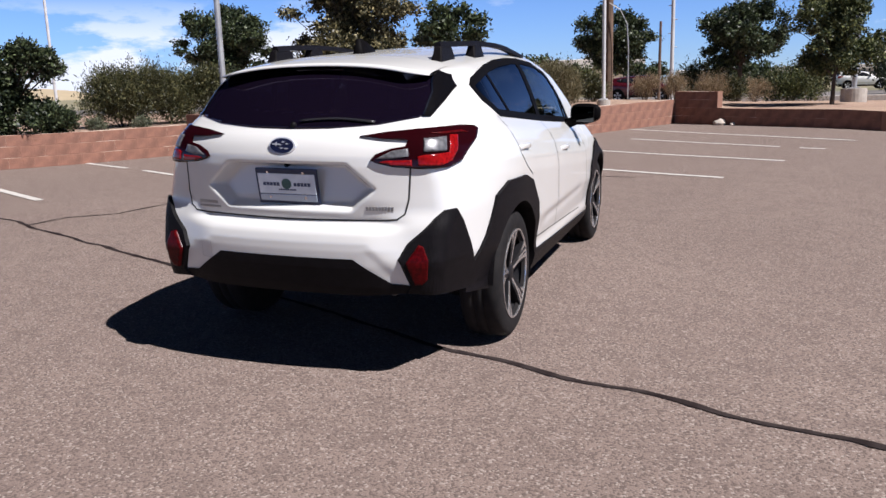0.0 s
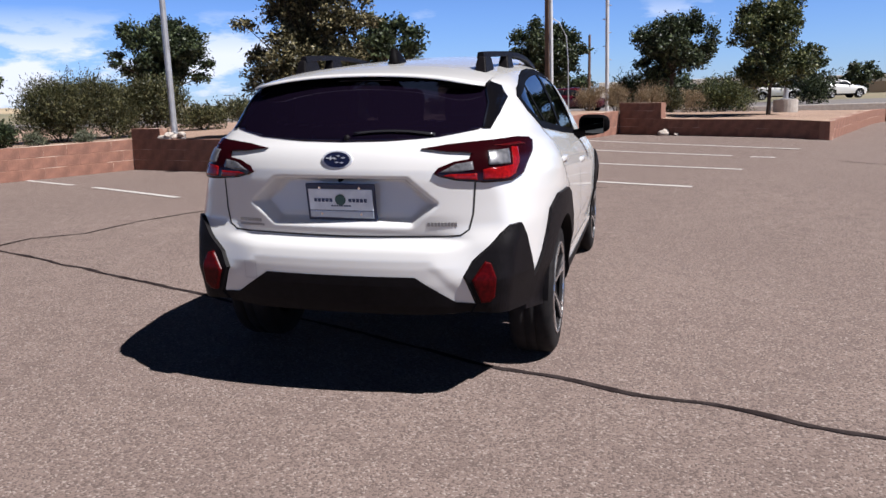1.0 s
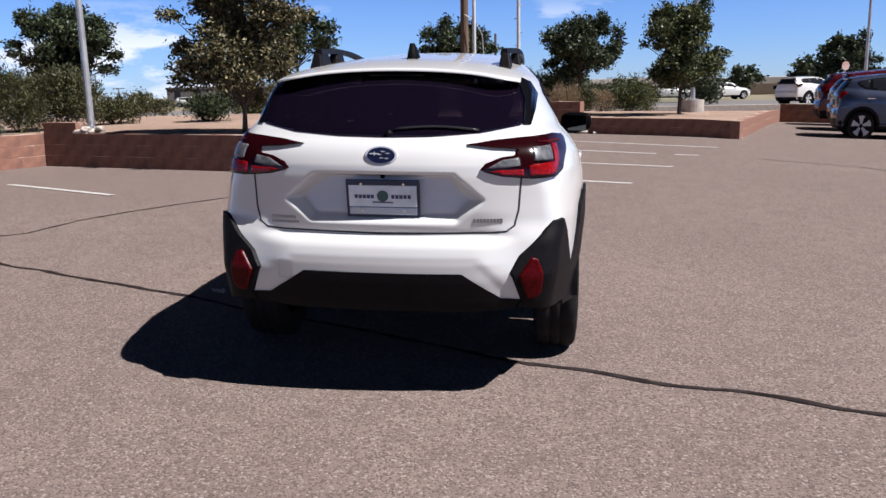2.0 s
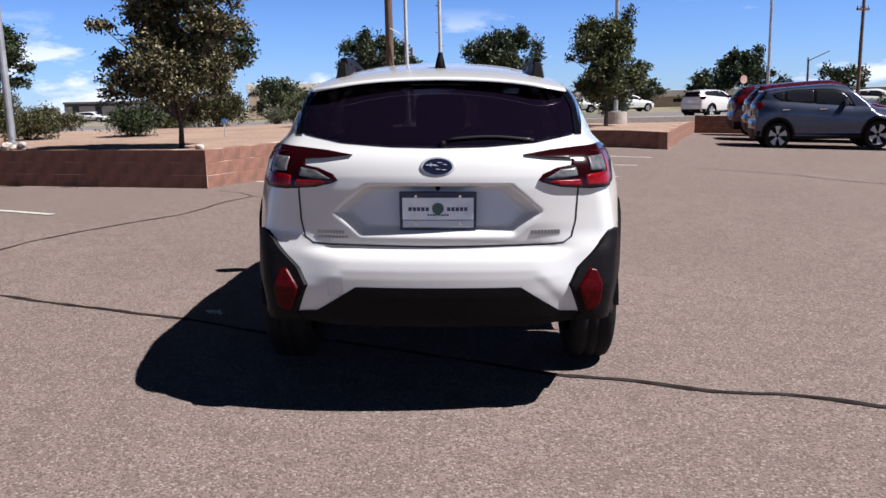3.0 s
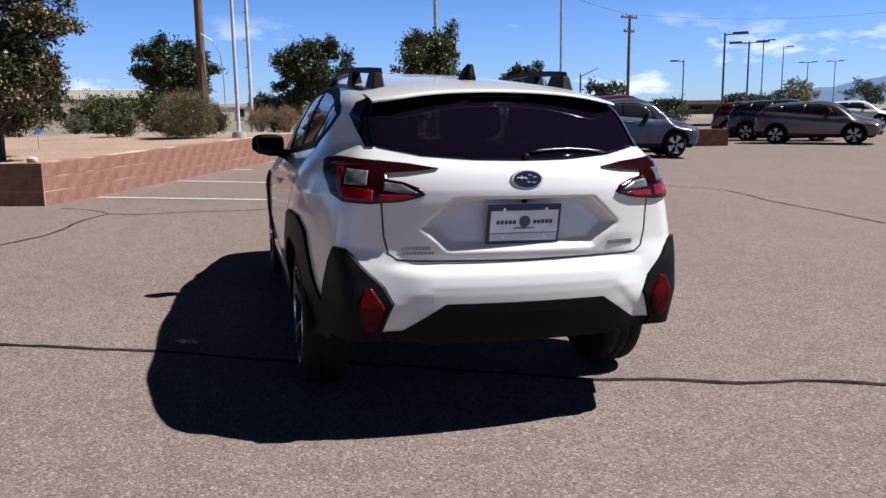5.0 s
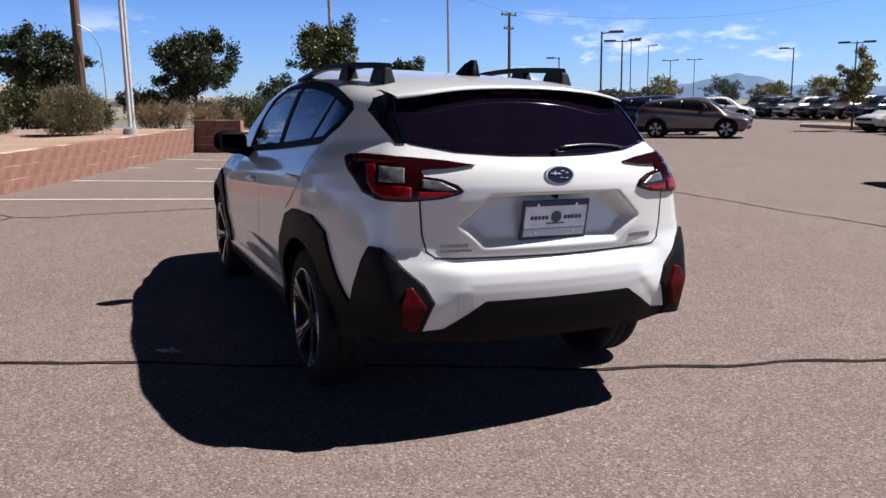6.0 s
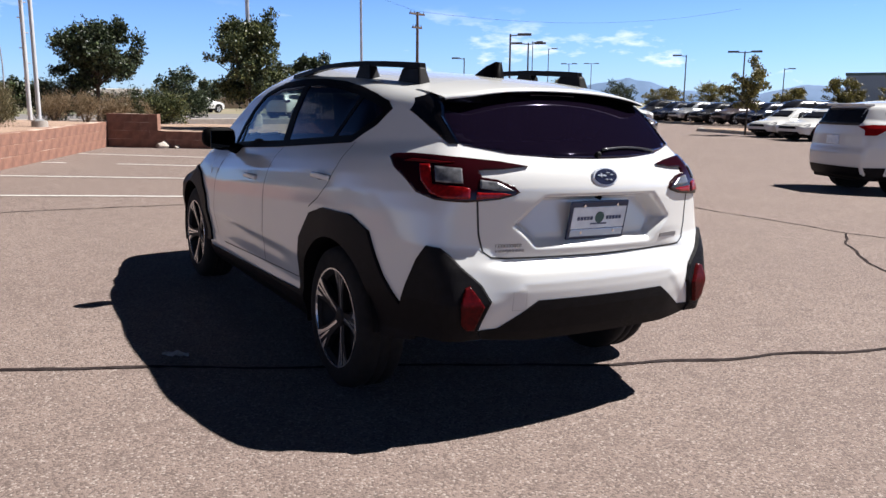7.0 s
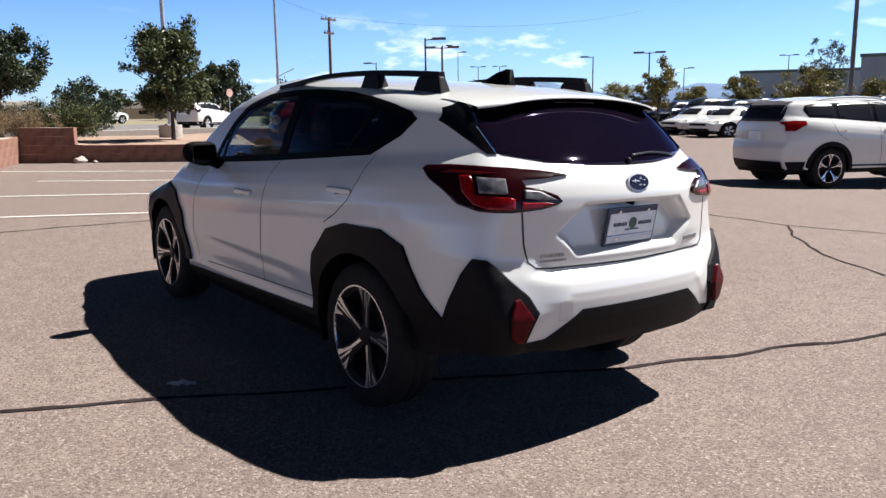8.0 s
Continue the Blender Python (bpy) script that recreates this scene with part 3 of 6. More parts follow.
def car_field(p, fancy=True, boxy=False):
    """Below zero inside the car."""
    x, y, z = np.abs(p[:, 0]), p[:, 1], p[:, 2]
    belt = 1.197 - 0.08 * np.clip(y, -0.6, 2.0)
    tall = 1 - 0.1 * np.clip((y - 0.3) / 1.2, 0, 1) * (z > belt)
    s = np.minimum(SIDE_UP((z - belt) * tall), SIDE_LOW(z)) + 0.015 * np.clip((z - belt) / 0.15, 0, 1) * np.clip((y - 0.3) / 0.9, 0, 1)
    s = s - TAPER(z) * np.maximum(0, 0.1 - y) ** 2 - 0.13 * np.maximum(0, y - 2.55) ** 2 - 0.16 * np.maximum(0, y - 3.1) ** 2
    side = np.clip((x - 0.4) / 0.22, 0, 1)
    side = side * side * (3 - 2 * side)
    r = REAR(z) * (1 - side) + REAR_CORNER(z) * side + BOW(z) * x * x
    if boxy:
        r = REAR_BOX(z) + 0.16 * x * x
    if fancy:
        r = r + plate_recess(p[:, 0], z) * (0.05 + 0.042 * np.clip((z - 0.8) / 0.2, 0, 1))
        # a shallow step across the bumper that turns down at both ends
        band = np.clip(np.minimum((0.66 - z) / 0.026, (0.43 + (0.655 - z) * 1.0 - x) / 0.05), 0, 1)
        r = r + 0.006 * band
        # the door's lower crease and the shoulder over the wheels
        s = s - 0.007 * np.exp(-((z - 0.54 - 0.02 * (y - 1)) / 0.03) ** 2) * np.clip((2.0 - y) / 0.2, 0, 1) * np.clip((y - 0.55) / 0.2, 0, 1)
    top = (ROOF_BOX if boxy else ROOF)(y) - 0.1 * x * x - 0.24 * x ** 4
    f = soft_max(x - s, r - y, 0.055)
    f = soft_max(f, y - (NOSE(z) - 0.22 * x * x), 0.1)
    f = soft_max(f, z - top, 0.05)
    return np.maximum(f, 0.2 - z)


def on_field(o, d, field, far=2.0):
    """Where rays from inside points o along d leave the car."""
    lo, hi = np.zeros(len(o)), np.full(len(o), far)
    for _ in range(40):
        mid = (lo + hi) / 2
        inside = field(o + d * mid[:, None]) < 0
        lo, hi = np.where(inside, mid, lo), np.where(inside, hi, mid)
    return o + d * lo[:, None]


def box_net(xs, ys, zs):
    """The sides and top of a box as one net, with shared corners."""
    ids, pts, faces = {}, [], []

    def v(i, j, k):
        if (i, j, k) not in ids:
            ids[i, j, k] = len(pts)
            pts.append((xs[i], ys[j], zs[k]))
        return ids[i, j, k]

    nx, ny, nz = len(xs) - 1, len(ys) - 1, len(zs) - 1
    for j in range(ny):
        for k in range(nz):
            faces.append((v(0, j, k), v(0, j, k + 1), v(0, j + 1, k + 1), v(0, j + 1, k)))
            faces.append((v(nx, j, k), v(nx, j + 1, k), v(nx, j + 1, k + 1), v(nx, j, k + 1)))
    for i in range(nx):
        for k in range(nz):
            faces.append((v(i, 0, k), v(i + 1, 0, k), v(i + 1, 0, k + 1), v(i, 0, k + 1)))
            faces.append((v(i, ny, k), v(i, ny, k + 1), v(i + 1, ny, k + 1), v(i + 1, ny, k)))
    for i in range(nx):
        for j in range(ny):
            faces.append((v(i, j, nz), v(i + 1, j, nz), v(i + 1, j + 1, nz), v(i, j + 1, nz)))
    return np.array(pts), faces


def shell(field, nx, ny, nz):
    def graded(a, b, n, lo, hi, more):
        g = np.linspace(a, b, 2000)
        w = np.cumsum(np.where((g > lo) & (g < hi), more, 1.0))
        return np.interp(np.linspace(w[0], w[-1], n), w, g)

    pts, faces = box_net(np.linspace(-0.75, 0.75, nx), graded(-0.72, 3.35, ny, -0.8, 0.1, 2.5), graded(0.22, 1.4, nz, 0.45, 1.04, 2.5))
    o = np.stack([np.clip(pts[:, 0], -0.5, 0.5), np.clip(pts[:, 1], -0.3, 2.6), np.clip(pts[:, 2], 0.62, 0.98)], 1)
    o[:, 2] = np.where((pts[:, 1] > 2.2), np.clip(pts[:, 2], 0.5, 0.75), o[:, 2])
    d = pts - o
    d /= np.linalg.norm(d, axis=1)[:, None]
    return on_field(o, d, field), faces


SIDE_WINDOW = [(2.0, 1.045), (1.95, 1.15), (1.87, 1.29), (1.74, 1.4), (1.52, 1.463), (1.2, 1.485), (0.9, 1.486), (0.56, 1.47), (0.29, 1.442), (0.06, 1.408), (-0.1, 1.376), (-0.145, 1.35), (-0.09, 1.285), (0.08, 1.195), (0.6, 1.15), (1.1, 1.108)]
REAR_WINDOW = [(0.0, 1.168), (0.2, 1.171), (0.42, 1.186), (0.585, 1.215), (0.625, 1.235), (0.615, 1.32), (0.565, 1.405), (0.5, 1.438), (0.25, 1.458), (0.0, 1.465)]
REAR_WINDOW = REAR_WINDOW + [(-x, z) for x, z in reversed(REAR_WINDOW[1:-1])]


def grown(poly, by):
    """A polygon moved outwards (or inwards, below zero)."""
    n = len(poly)
    area = sum(poly[k][0] * poly[(k + 1) % n][1] - poly[(k + 1) % n][0] * poly[k][1] for k in range(n))
    sgn = 1 if area > 0 else -1
    out = []
    for k in range(n):
        a, b, c = Vector(poly[k - 1]), Vector(poly[k]), Vector(poly[(k + 1) % n])
        d1, d2 = (b - a).normalized(), (c - b).normalized()
        n1, n2 = Vector((d1.y, -d1.x)) * sgn, Vector((d2.y, -d2.x)) * sgn
        m = (n1 + n2).normalized()
        out.append(tuple(b + m * by / max(0.5, m.dot(n1))))
    return out


def patch(poly, aim, base, field, out=0.004, depth=0.012, cut=0.03, hole=None):
    """A panel that lies on the car. poly: (across, z) as seen from outside along -aim; base: an inner point that the rays leave from."""
    aim = Vector(aim).normalized()
    across = Vector((-aim.y, aim.x, 0))
    bm = bmesh.new()
    bm.faces.new([bm.verts.new((u, v, 0)) for u, v in poly])
    us, vs_ = [p[0] for p in poly], [p[1] for p in poly]
    for axis, lo, hi in ((0, min(us), max(us)), (1, min(vs_), max(vs_))):
        n = max(1, int((hi - lo) / cut))
        no = Vector((1, 0, 0)) if axis == 0 else Vector((0, 1, 0))
        for k in range(1, n):
            bmesh.ops.bisect_plane(bm, geom=bm.verts[:] + bm.edges[:] + bm.faces[:], plane_co=no * (lo + (hi - lo) * k / n), plane_no=no)
    if hole:
        bmesh.ops.delete(bm, geom=[f for f in bm.faces if hole(*f.calc_center_median()[:2])], context="FACES")
    bmesh.ops.triangulate(bm, faces=[f for f in bm.faces if len(f.verts) > 4])
    bm.verts.ensure_lookup_table()
    uv = np.array([v.co[:2] for v in bm.verts])
    b2 = np.array([base[0], base[1], 0.0])
    av, nv = np.array(across), np.array(aim)
    o = b2 + (uv[:, :1] - b2 @ av) * av + uv[:, 1:2] * np.array([0, 0, 1.0])
    hit = on_field(o, np.repeat(nv[None], len(o), 0), field)
    for v, p in zip(bm.verts, hit):
        v.co = Vector(p) + aim * out
    rim = [e for e in bm.edges if e.is_boundary]
    ext = bmesh.ops.extrude_edge_only(bm, edges=rim)
    bmesh.ops.translate(bm, vec=-aim * depth, verts=[g for g in ext["geom"] if isinstance(g, bmesh.types.BMVert)])
    bmesh.ops.recalc_face_normals(bm, faces=bm.faces[:])
    tops = [f for f in bm.faces if f.calc_center_median().length > 0]
    if sum(f.normal.dot(aim) * f.calc_area() for f in tops) < 0:
        bmesh.ops.reverse_faces(bm, faces=bm.faces[:])
    return bm


def side_u(y, sign):
    """The across coordinate of a point at y, for a panel on the right (1) or left (-1) side."""
    return y * sign


def side_patch(poly, sign, field, **more):
    return patch([(side_u(y, sign), z) for y, z in poly], (sign, 0, 0), (0.25 * sign, 0, 0), field, **more)


def rear_patch(poly, field, base_y=0.25, **more):
    return patch([(x, z) for x, z in poly], (0, -1, 0), (0, base_y, 0), field, **more)


def corner_patch(points, sign, field, turn=45, base=(0.3, -0.2), **more):
    """A panel round a rear corner. points: places (x, y, z) on the right side."""
    a = radians(turn)
    aim = Vector((math.sin(a) * sign, -math.cos(a), 0))
    across = Vector((-aim.y, aim.x, 0))
    poly = [(Vector((x * sign, y, 0)).dot(across), z) for x, y, z in points]
    return patch(poly, aim, (base[0] * sign, base[1], 0), field, **more)


def groove(points, aim, base, field, width=0.006, out=0.0012):
    """A thin dark panel gap along a line of (across, z) points."""
    left, right = [], []
    for k, (u, v) in enumerate(points):
        a, b = Vector(points[max(0, k - 1)]), Vector(points[min(len(points) - 1, k + 1)])
        d = (b - a).normalized()
        left.append((u - d.y * width / 2, v + d.x * width / 2))
        right.append((u + d.y * width / 2, v - d.x * width / 2))
    aim = Vector(aim).normalized()
    av, nv = np.array((-aim.y, aim.x, 0.0)), np.array(aim)
    b2 = np.array([base[0], base[1], 0.0])
    bm = bmesh.new()
    rows = []
    fine_l, fine_r = [], []
    for k in range(len(points) - 1):
        n = max(1, int((Vector(points[k + 1]) - Vector(points[k])).length / 0.03))
        for q in range(n):
            fine_l.append(Vector(left[k]).lerp(Vector(left[k + 1]), q / n))
            fine_r.append(Vector(right[k]).lerp(Vector(right[k + 1]), q / n))
    fine_l.append(Vector(left[-1]))
    fine_r.append(Vector(right[-1]))
    for side in (fine_l, fine_r):
        uv = np.array([tuple(p) for p in side])
        o = b2 + (uv[:, :1] - b2 @ av) * av + uv[:, 1:2] * np.array([0, 0, 1.0])
        hit = on_field(o, np.repeat(nv[None], len(o), 0), field) + nv * out
        rows.append([bm.verts.new(p) for p in hit])
    for k in range(len(rows[0]) - 1):
        bm.faces.new((rows[0][k], rows[1][k], rows[1][k + 1], rows[0][k + 1]))
    bmesh.ops.recalc_face_normals(bm, faces=bm.faces[:])
    return bm


# ---- wheels ----
def tyre_mesh(r=0.345, w=0.225, rim=0.222):
    bm = bmesh.new()
    h = w / 2
    lathe(bm, [(rim - 0.01, -h * 0.8), (rim + 0.015, -h * 0.95), (rim + 0.06, -h), (r - 0.03, -h * 0.96), (r - 0.008, -h * 0.84), (r, -h * 0.62), (r, -h * 0.3), (r - 0.006, -h * 0.27), (r - 0.006, -h * 0.2), (r, -h * 0.17), (r, h * 0.17),
               (r - 0.006, h * 0.2), (r - 0.006, h * 0.27), (r, h * 0.3), (r, h * 0.62), (r - 0.008, h * 0.84), (r - 0.03, h * 0.96), (rim + 0.06, h), (rim + 0.015, h * 0.95), (rim - 0.01, h * 0.8)], 48)
    me = bpy.data.meshes.new("tyre")
    bm.to_mesh(me)
    bm.free()
    me.materials.append(RUBBER)
    me.polygons.foreach_set("use_smooth", [True] * len(me.polygons))
    return me


def disc_mesh(rim=0.222):
    """The dark inner dish of a rim, facing +x."""
    bm = bmesh.new()
    lathe(bm, [(rim, 0.095), (rim - 0.012, 0.085), (rim - 0.03, 0.02), (0.16, 0.0), (0.07, 0.03), (0.001, 0.03)], 40)
    me = bpy.data.meshes.new("rim")
    bm.to_mesh(me)
    bm.free()
    me.materials.append(DARK_ALLOY)
    me.polygons.foreach_set("use_smooth", [True] * len(me.polygons))
    return me


def plate_mesh(name, outlines, mat, front=0.0, thick=0.03):
    """Flat wheel pieces facing +x, each given by an outline of (across, radius) points; their faces lean out towards the rim."""
    bm = bmesh.new()
    for poly in outlines:
        tops = [bm.verts.new((front + 0.066 + 0.15 * r, u, r)) for u, r in poly]
        lows = [bm.verts.new((front + 0.066 + 0.15 * r - thick, u * 0.96, r)) for u, r in poly]
        bm.faces.new(tops)
        bm.faces.new(lows[::-1])
        for k in range(len(poly)):
            q = (k + 1) % len(poly)
            bm.faces.new((tops[k], lows[k], lows[q], tops[q]))
    bmesh.ops.recalc_face_normals(bm, faces=bm.faces[:])
    me = bpy.data.meshes.new(name)
    bm.to_mesh(me)
    bm.free()
    me.materials.append(mat)
    return me


# a long machined arm that widens into the rim, a thin second arm beside it, and a short wedge at the rim
ARM_LONG = [(-0.004, 0.042), (0.011, 0.046), (0.017, 0.12), (0.03, 0.17), (0.052, 0.2135), (0.026, 0.2185), (0.014, 0.165), (0.003, 0.115)]
ARM_THIN = [(-0.003, 0.115), (0.005, 0.14), (0.013, 0.2195), (0.001, 0.2195), (-0.004, 0.15)]
ARM_WEDGE = [(-0.022, 0.217), (-0.052, 0.212), (-0.018, 0.158)]
ARM_DARK = [(-0.026, 0.04), (0.024, 0.04), (0.028, 0.12), (0.058, 0.212), (0.0, 0.22), (-0.058, 0.212), (-0.026, 0.12)]
ARM_BROAD = [(-0.022, 0.04), (0.022, 0.04), (0.042, 0.14), (0.074, 0.207), (0.0, 0.22), (-0.074, 0.207), (-0.042, 0.14)]


def lip_mesh(rim=0.222):
    """The thin bright edge of a rim."""
    bm = bmesh.new()
    lathe(bm, [(rim + 0.004, 0.094), (rim + 0.003, 0.101), (rim - 0.004, 0.101), (rim - 0.006, 0.094)], 48)
    me = bpy.data.meshes.new("rim_lip")
    bm.to_mesh(me)
    bm.free()
    me.materials.append(ALLOY)
    return me


def cap_mesh():
    bm = bmesh.new()
    lathe(bm, [(0.045, 0.05), (0.045, 0.074), (0.034, 0.08), (0.001, 0.082)], 20)
    me = bpy.data.meshes.new("hub_cap")
    bm.to_mesh(me)
    bm.free()
    me.materials.append(DARK_ALLOY)
    return me


TYRE, DISH, CAP, LIP = tyre_mesh(), disc_mesh(), cap_mesh(), lip_mesh()
ARM_C = plate_mesh("spoke", [ARM_BROAD], SILVER_WHEEL)
ARM_A, ARM_B = plate_mesh("spoke", [ARM_LONG, ARM_THIN, ARM_WEDGE], ALLOY, 0.003, 0.008), plate_mesh("spoke_back", [ARM_DARK], DARK_ALLOY)


def wheel(parent, x, y, z, sign, spin=0.0, scale=1.0, full=True):
    m = Matrix.Translation((x, y, z)) @ Matrix.Rotation(0 if sign > 0 else math.pi, 4, "Z") @ Matrix.Rotation(spin, 4, "X") @ Matrix.Scale(scale, 4)
    w = child("wheel", TYRE, parent, m)
    big = Matrix.Diagonal((1.12, 1.08, 1.08, 1)) if full else Matrix.Diagonal((1.25, 1.12, 1.12, 1))
    child("rim", DISH, w, big)
    if full:
        for k in range(5):
            turn = Matrix.Rotation(2 * math.pi * k / 5, 4, "X")
            child("spoke_back", ARM_B, w, turn @ big)
            child("spoke", ARM_A, w, turn @ big)
        child("hub_cap", CAP, w, big)
        child("rim_lip", LIP, w, big)
    else:
        for k in range(5):
            child("spoke", ARM_C, w, Matrix.Rotation(2 * math.pi * k / 5, 4, "X") @ big)
    return w


def seat(parent, x, y, z, name="seat"):
    bm = bmesh.new()
    box(bm, (-0.25, -0.25, 0), (0.25, 0.27, 0.14), 0.05)
    s = part(name, bm, FABRIC, parent)
    s.matrix_basis = pose(x, y, z)
    bm = bmesh.new()
    box(bm, (-0.25, -0.1, 0), (0.25, 0.04, 0.6), 0.05)
    b = part("backrest", bm, FABRIC, s)
    b.matrix_basis = pose(0, -0.22, 0.08, -14)
    bm = bmesh.new()
    box(bm, (-0.13, -0.06, 0.0), (0.13, 0.04, 0.19), 0.04)
    h = part("headrest", bm, FABRIC, s)
    h.matrix_basis = pose(0, -0.36, 0.7, -10)
    return s


HEX_ARCH = [(0.455, 0.3), (0.43, 0.5), (0.405, 0.68), (0.26, 0.825), (0.1, 0.87), (-0.18, 0.875), (-0.33, 0.82), (-0.385, 0.72), (-0.44, 0.64), (-0.585, 0.5), (-0.6, 0.39)]
HUBS = (0.0, 2.67)


def in_arch(y, z, r=0.412):
    return any((y - h) ** 2 + (z - 0.352) ** 2 < r * r for h in HUBS)


def arch_panel(poly, h, s, field, r0=0.388, out=0.016, depth=0.07):
    """A wheel-arch panel between a round opening and an outer outline of (y, z) points about the hub at y = h."""
    cz = 0.352
    angs = list(np.linspace(-0.13, math.pi - 0.03, 64)) + [math.atan2(z - cz, y - h) for y, z in poly if z > cz - 0.04]
    rows = []
    for a in sorted(angs):
        ca, sa = math.cos(a), math.sin(a)
        far = 0.0
        for (y0, z0), (y1, z1) in zip(poly, poly[1:] + poly[:1]):
            ey, ez = y1 - y0, z1 - z0
            det = ca * -ez + ey * sa
            if abs(det) < 1e-9:
                continue
            r = ((y0 - h) * -ez + ey * (z0 - cz)) / det
            q = (ca * (z0 - cz) - sa * (y0 - h)) / det
            if r > 0 and -1e-6 <= q <= 1 + 1e-6:
                far = max(far, r)
        far = max(far, r0 + 0.02)
        rows.append([(h + ca * r, cz + sa * r) for r in np.linspace(r0, far, 7)])
    flat = np.array([p for row in rows for p in row])
    o = np.stack([np.full(len(flat), 0.25 * s), flat[:, 0], flat[:, 1]], 1)
    hit = on_field(o, np.repeat(np.array([[s, 0.0, 0.0]]), len(o), 0), field)
    hit[:, 0] += s * out
    bm = bmesh.new()
    net = []
    for i in range(len(rows)):
        line = [bm.verts.new(p) for p in hit[i * 7:i * 7 + 7]]
        a, b = hit[i * 7], hit[i * 7 + 6]
        line = [bm.verts.new((a[0] - s * depth, a[1], a[2]))] + line + [bm.verts.new((b[0] - s * 0.025, b[1], b[2]))]
        net.append(line)
    for i in range(len(net) - 1):
        for k in range(8):
            bm.faces.new((net[i][k], net[i][k + 1], net[i + 1][k + 1], net[i + 1][k]))
    bmesh.ops.recalc_face_normals(bm, faces=bm.faces[:])
    if sum(f.normal.x * f.calc_area() for f in bm.faces) * s < 0:
        bmesh.ops.reverse_faces(bm, faces=bm.faces[:])
    return bm


def ring_panel(outer, inner, s, field, out=0.005, depth=0.012):
    """A flat frame on the car's side between two outlines of (y, z) points, with the same count."""
    n = len(outer)
    loop = []
    for k in range(n):
        for q in range(8):
            f = q / 8
            loop.append([Vector(outer[k]).lerp(Vector(outer[(k + 1) % n]), f), Vector(inner[k]).lerp(Vector(inner[(k + 1) % n]), f)])
    flat = np.array([tuple(a.lerp(b, g)) for a, b in loop for g in (0, 0.5, 1)])
    o = np.stack([np.full(len(flat), 0.25 * s), flat[:, 0], flat[:, 1]], 1)
    hit = on_field(o, np.repeat(np.array([[s, 0.0, 0.0]]), len(o), 0), field)
    hit[:, 0] += s * out
    bm = bmesh.new()
    net = []
    for i in range(len(loop)):
        row = hit[i * 3:i * 3 + 3]
        pts = [row[0] - np.array([s * depth, 0, 0])] + list(row) + [row[2] - np.array([s * depth, 0, 0])]
        net.append([bm.verts.new(p) for p in pts])
    for i in range(len(net)):
        a, b = net[i], net[(i + 1) % len(net)]
        for k in range(4):
            bm.faces.new((a[k], a[k + 1], b[k + 1], b[k]))
    bmesh.ops.recalc_face_normals(bm, faces=bm.faces[:])
    return bm


CLADDING = [(0.572, -0.868, 0.591), (0.62, -0.85, 0.66), (0.715, -0.77, 0.775), (0.745, -0.735, 0.808), (0.785, -0.69, 0.812), (0.815, -0.655, 0.75), (0.85, -0.61, 0.63), (0.88, -0.575, 0.5), (0.89, -0.56, 0.43), (0.88, -0.56, 0.405), (0.78, -0.7, 0.42), (0.6, -0.84, 0.43), (0.63, -0.85, 0.468)]


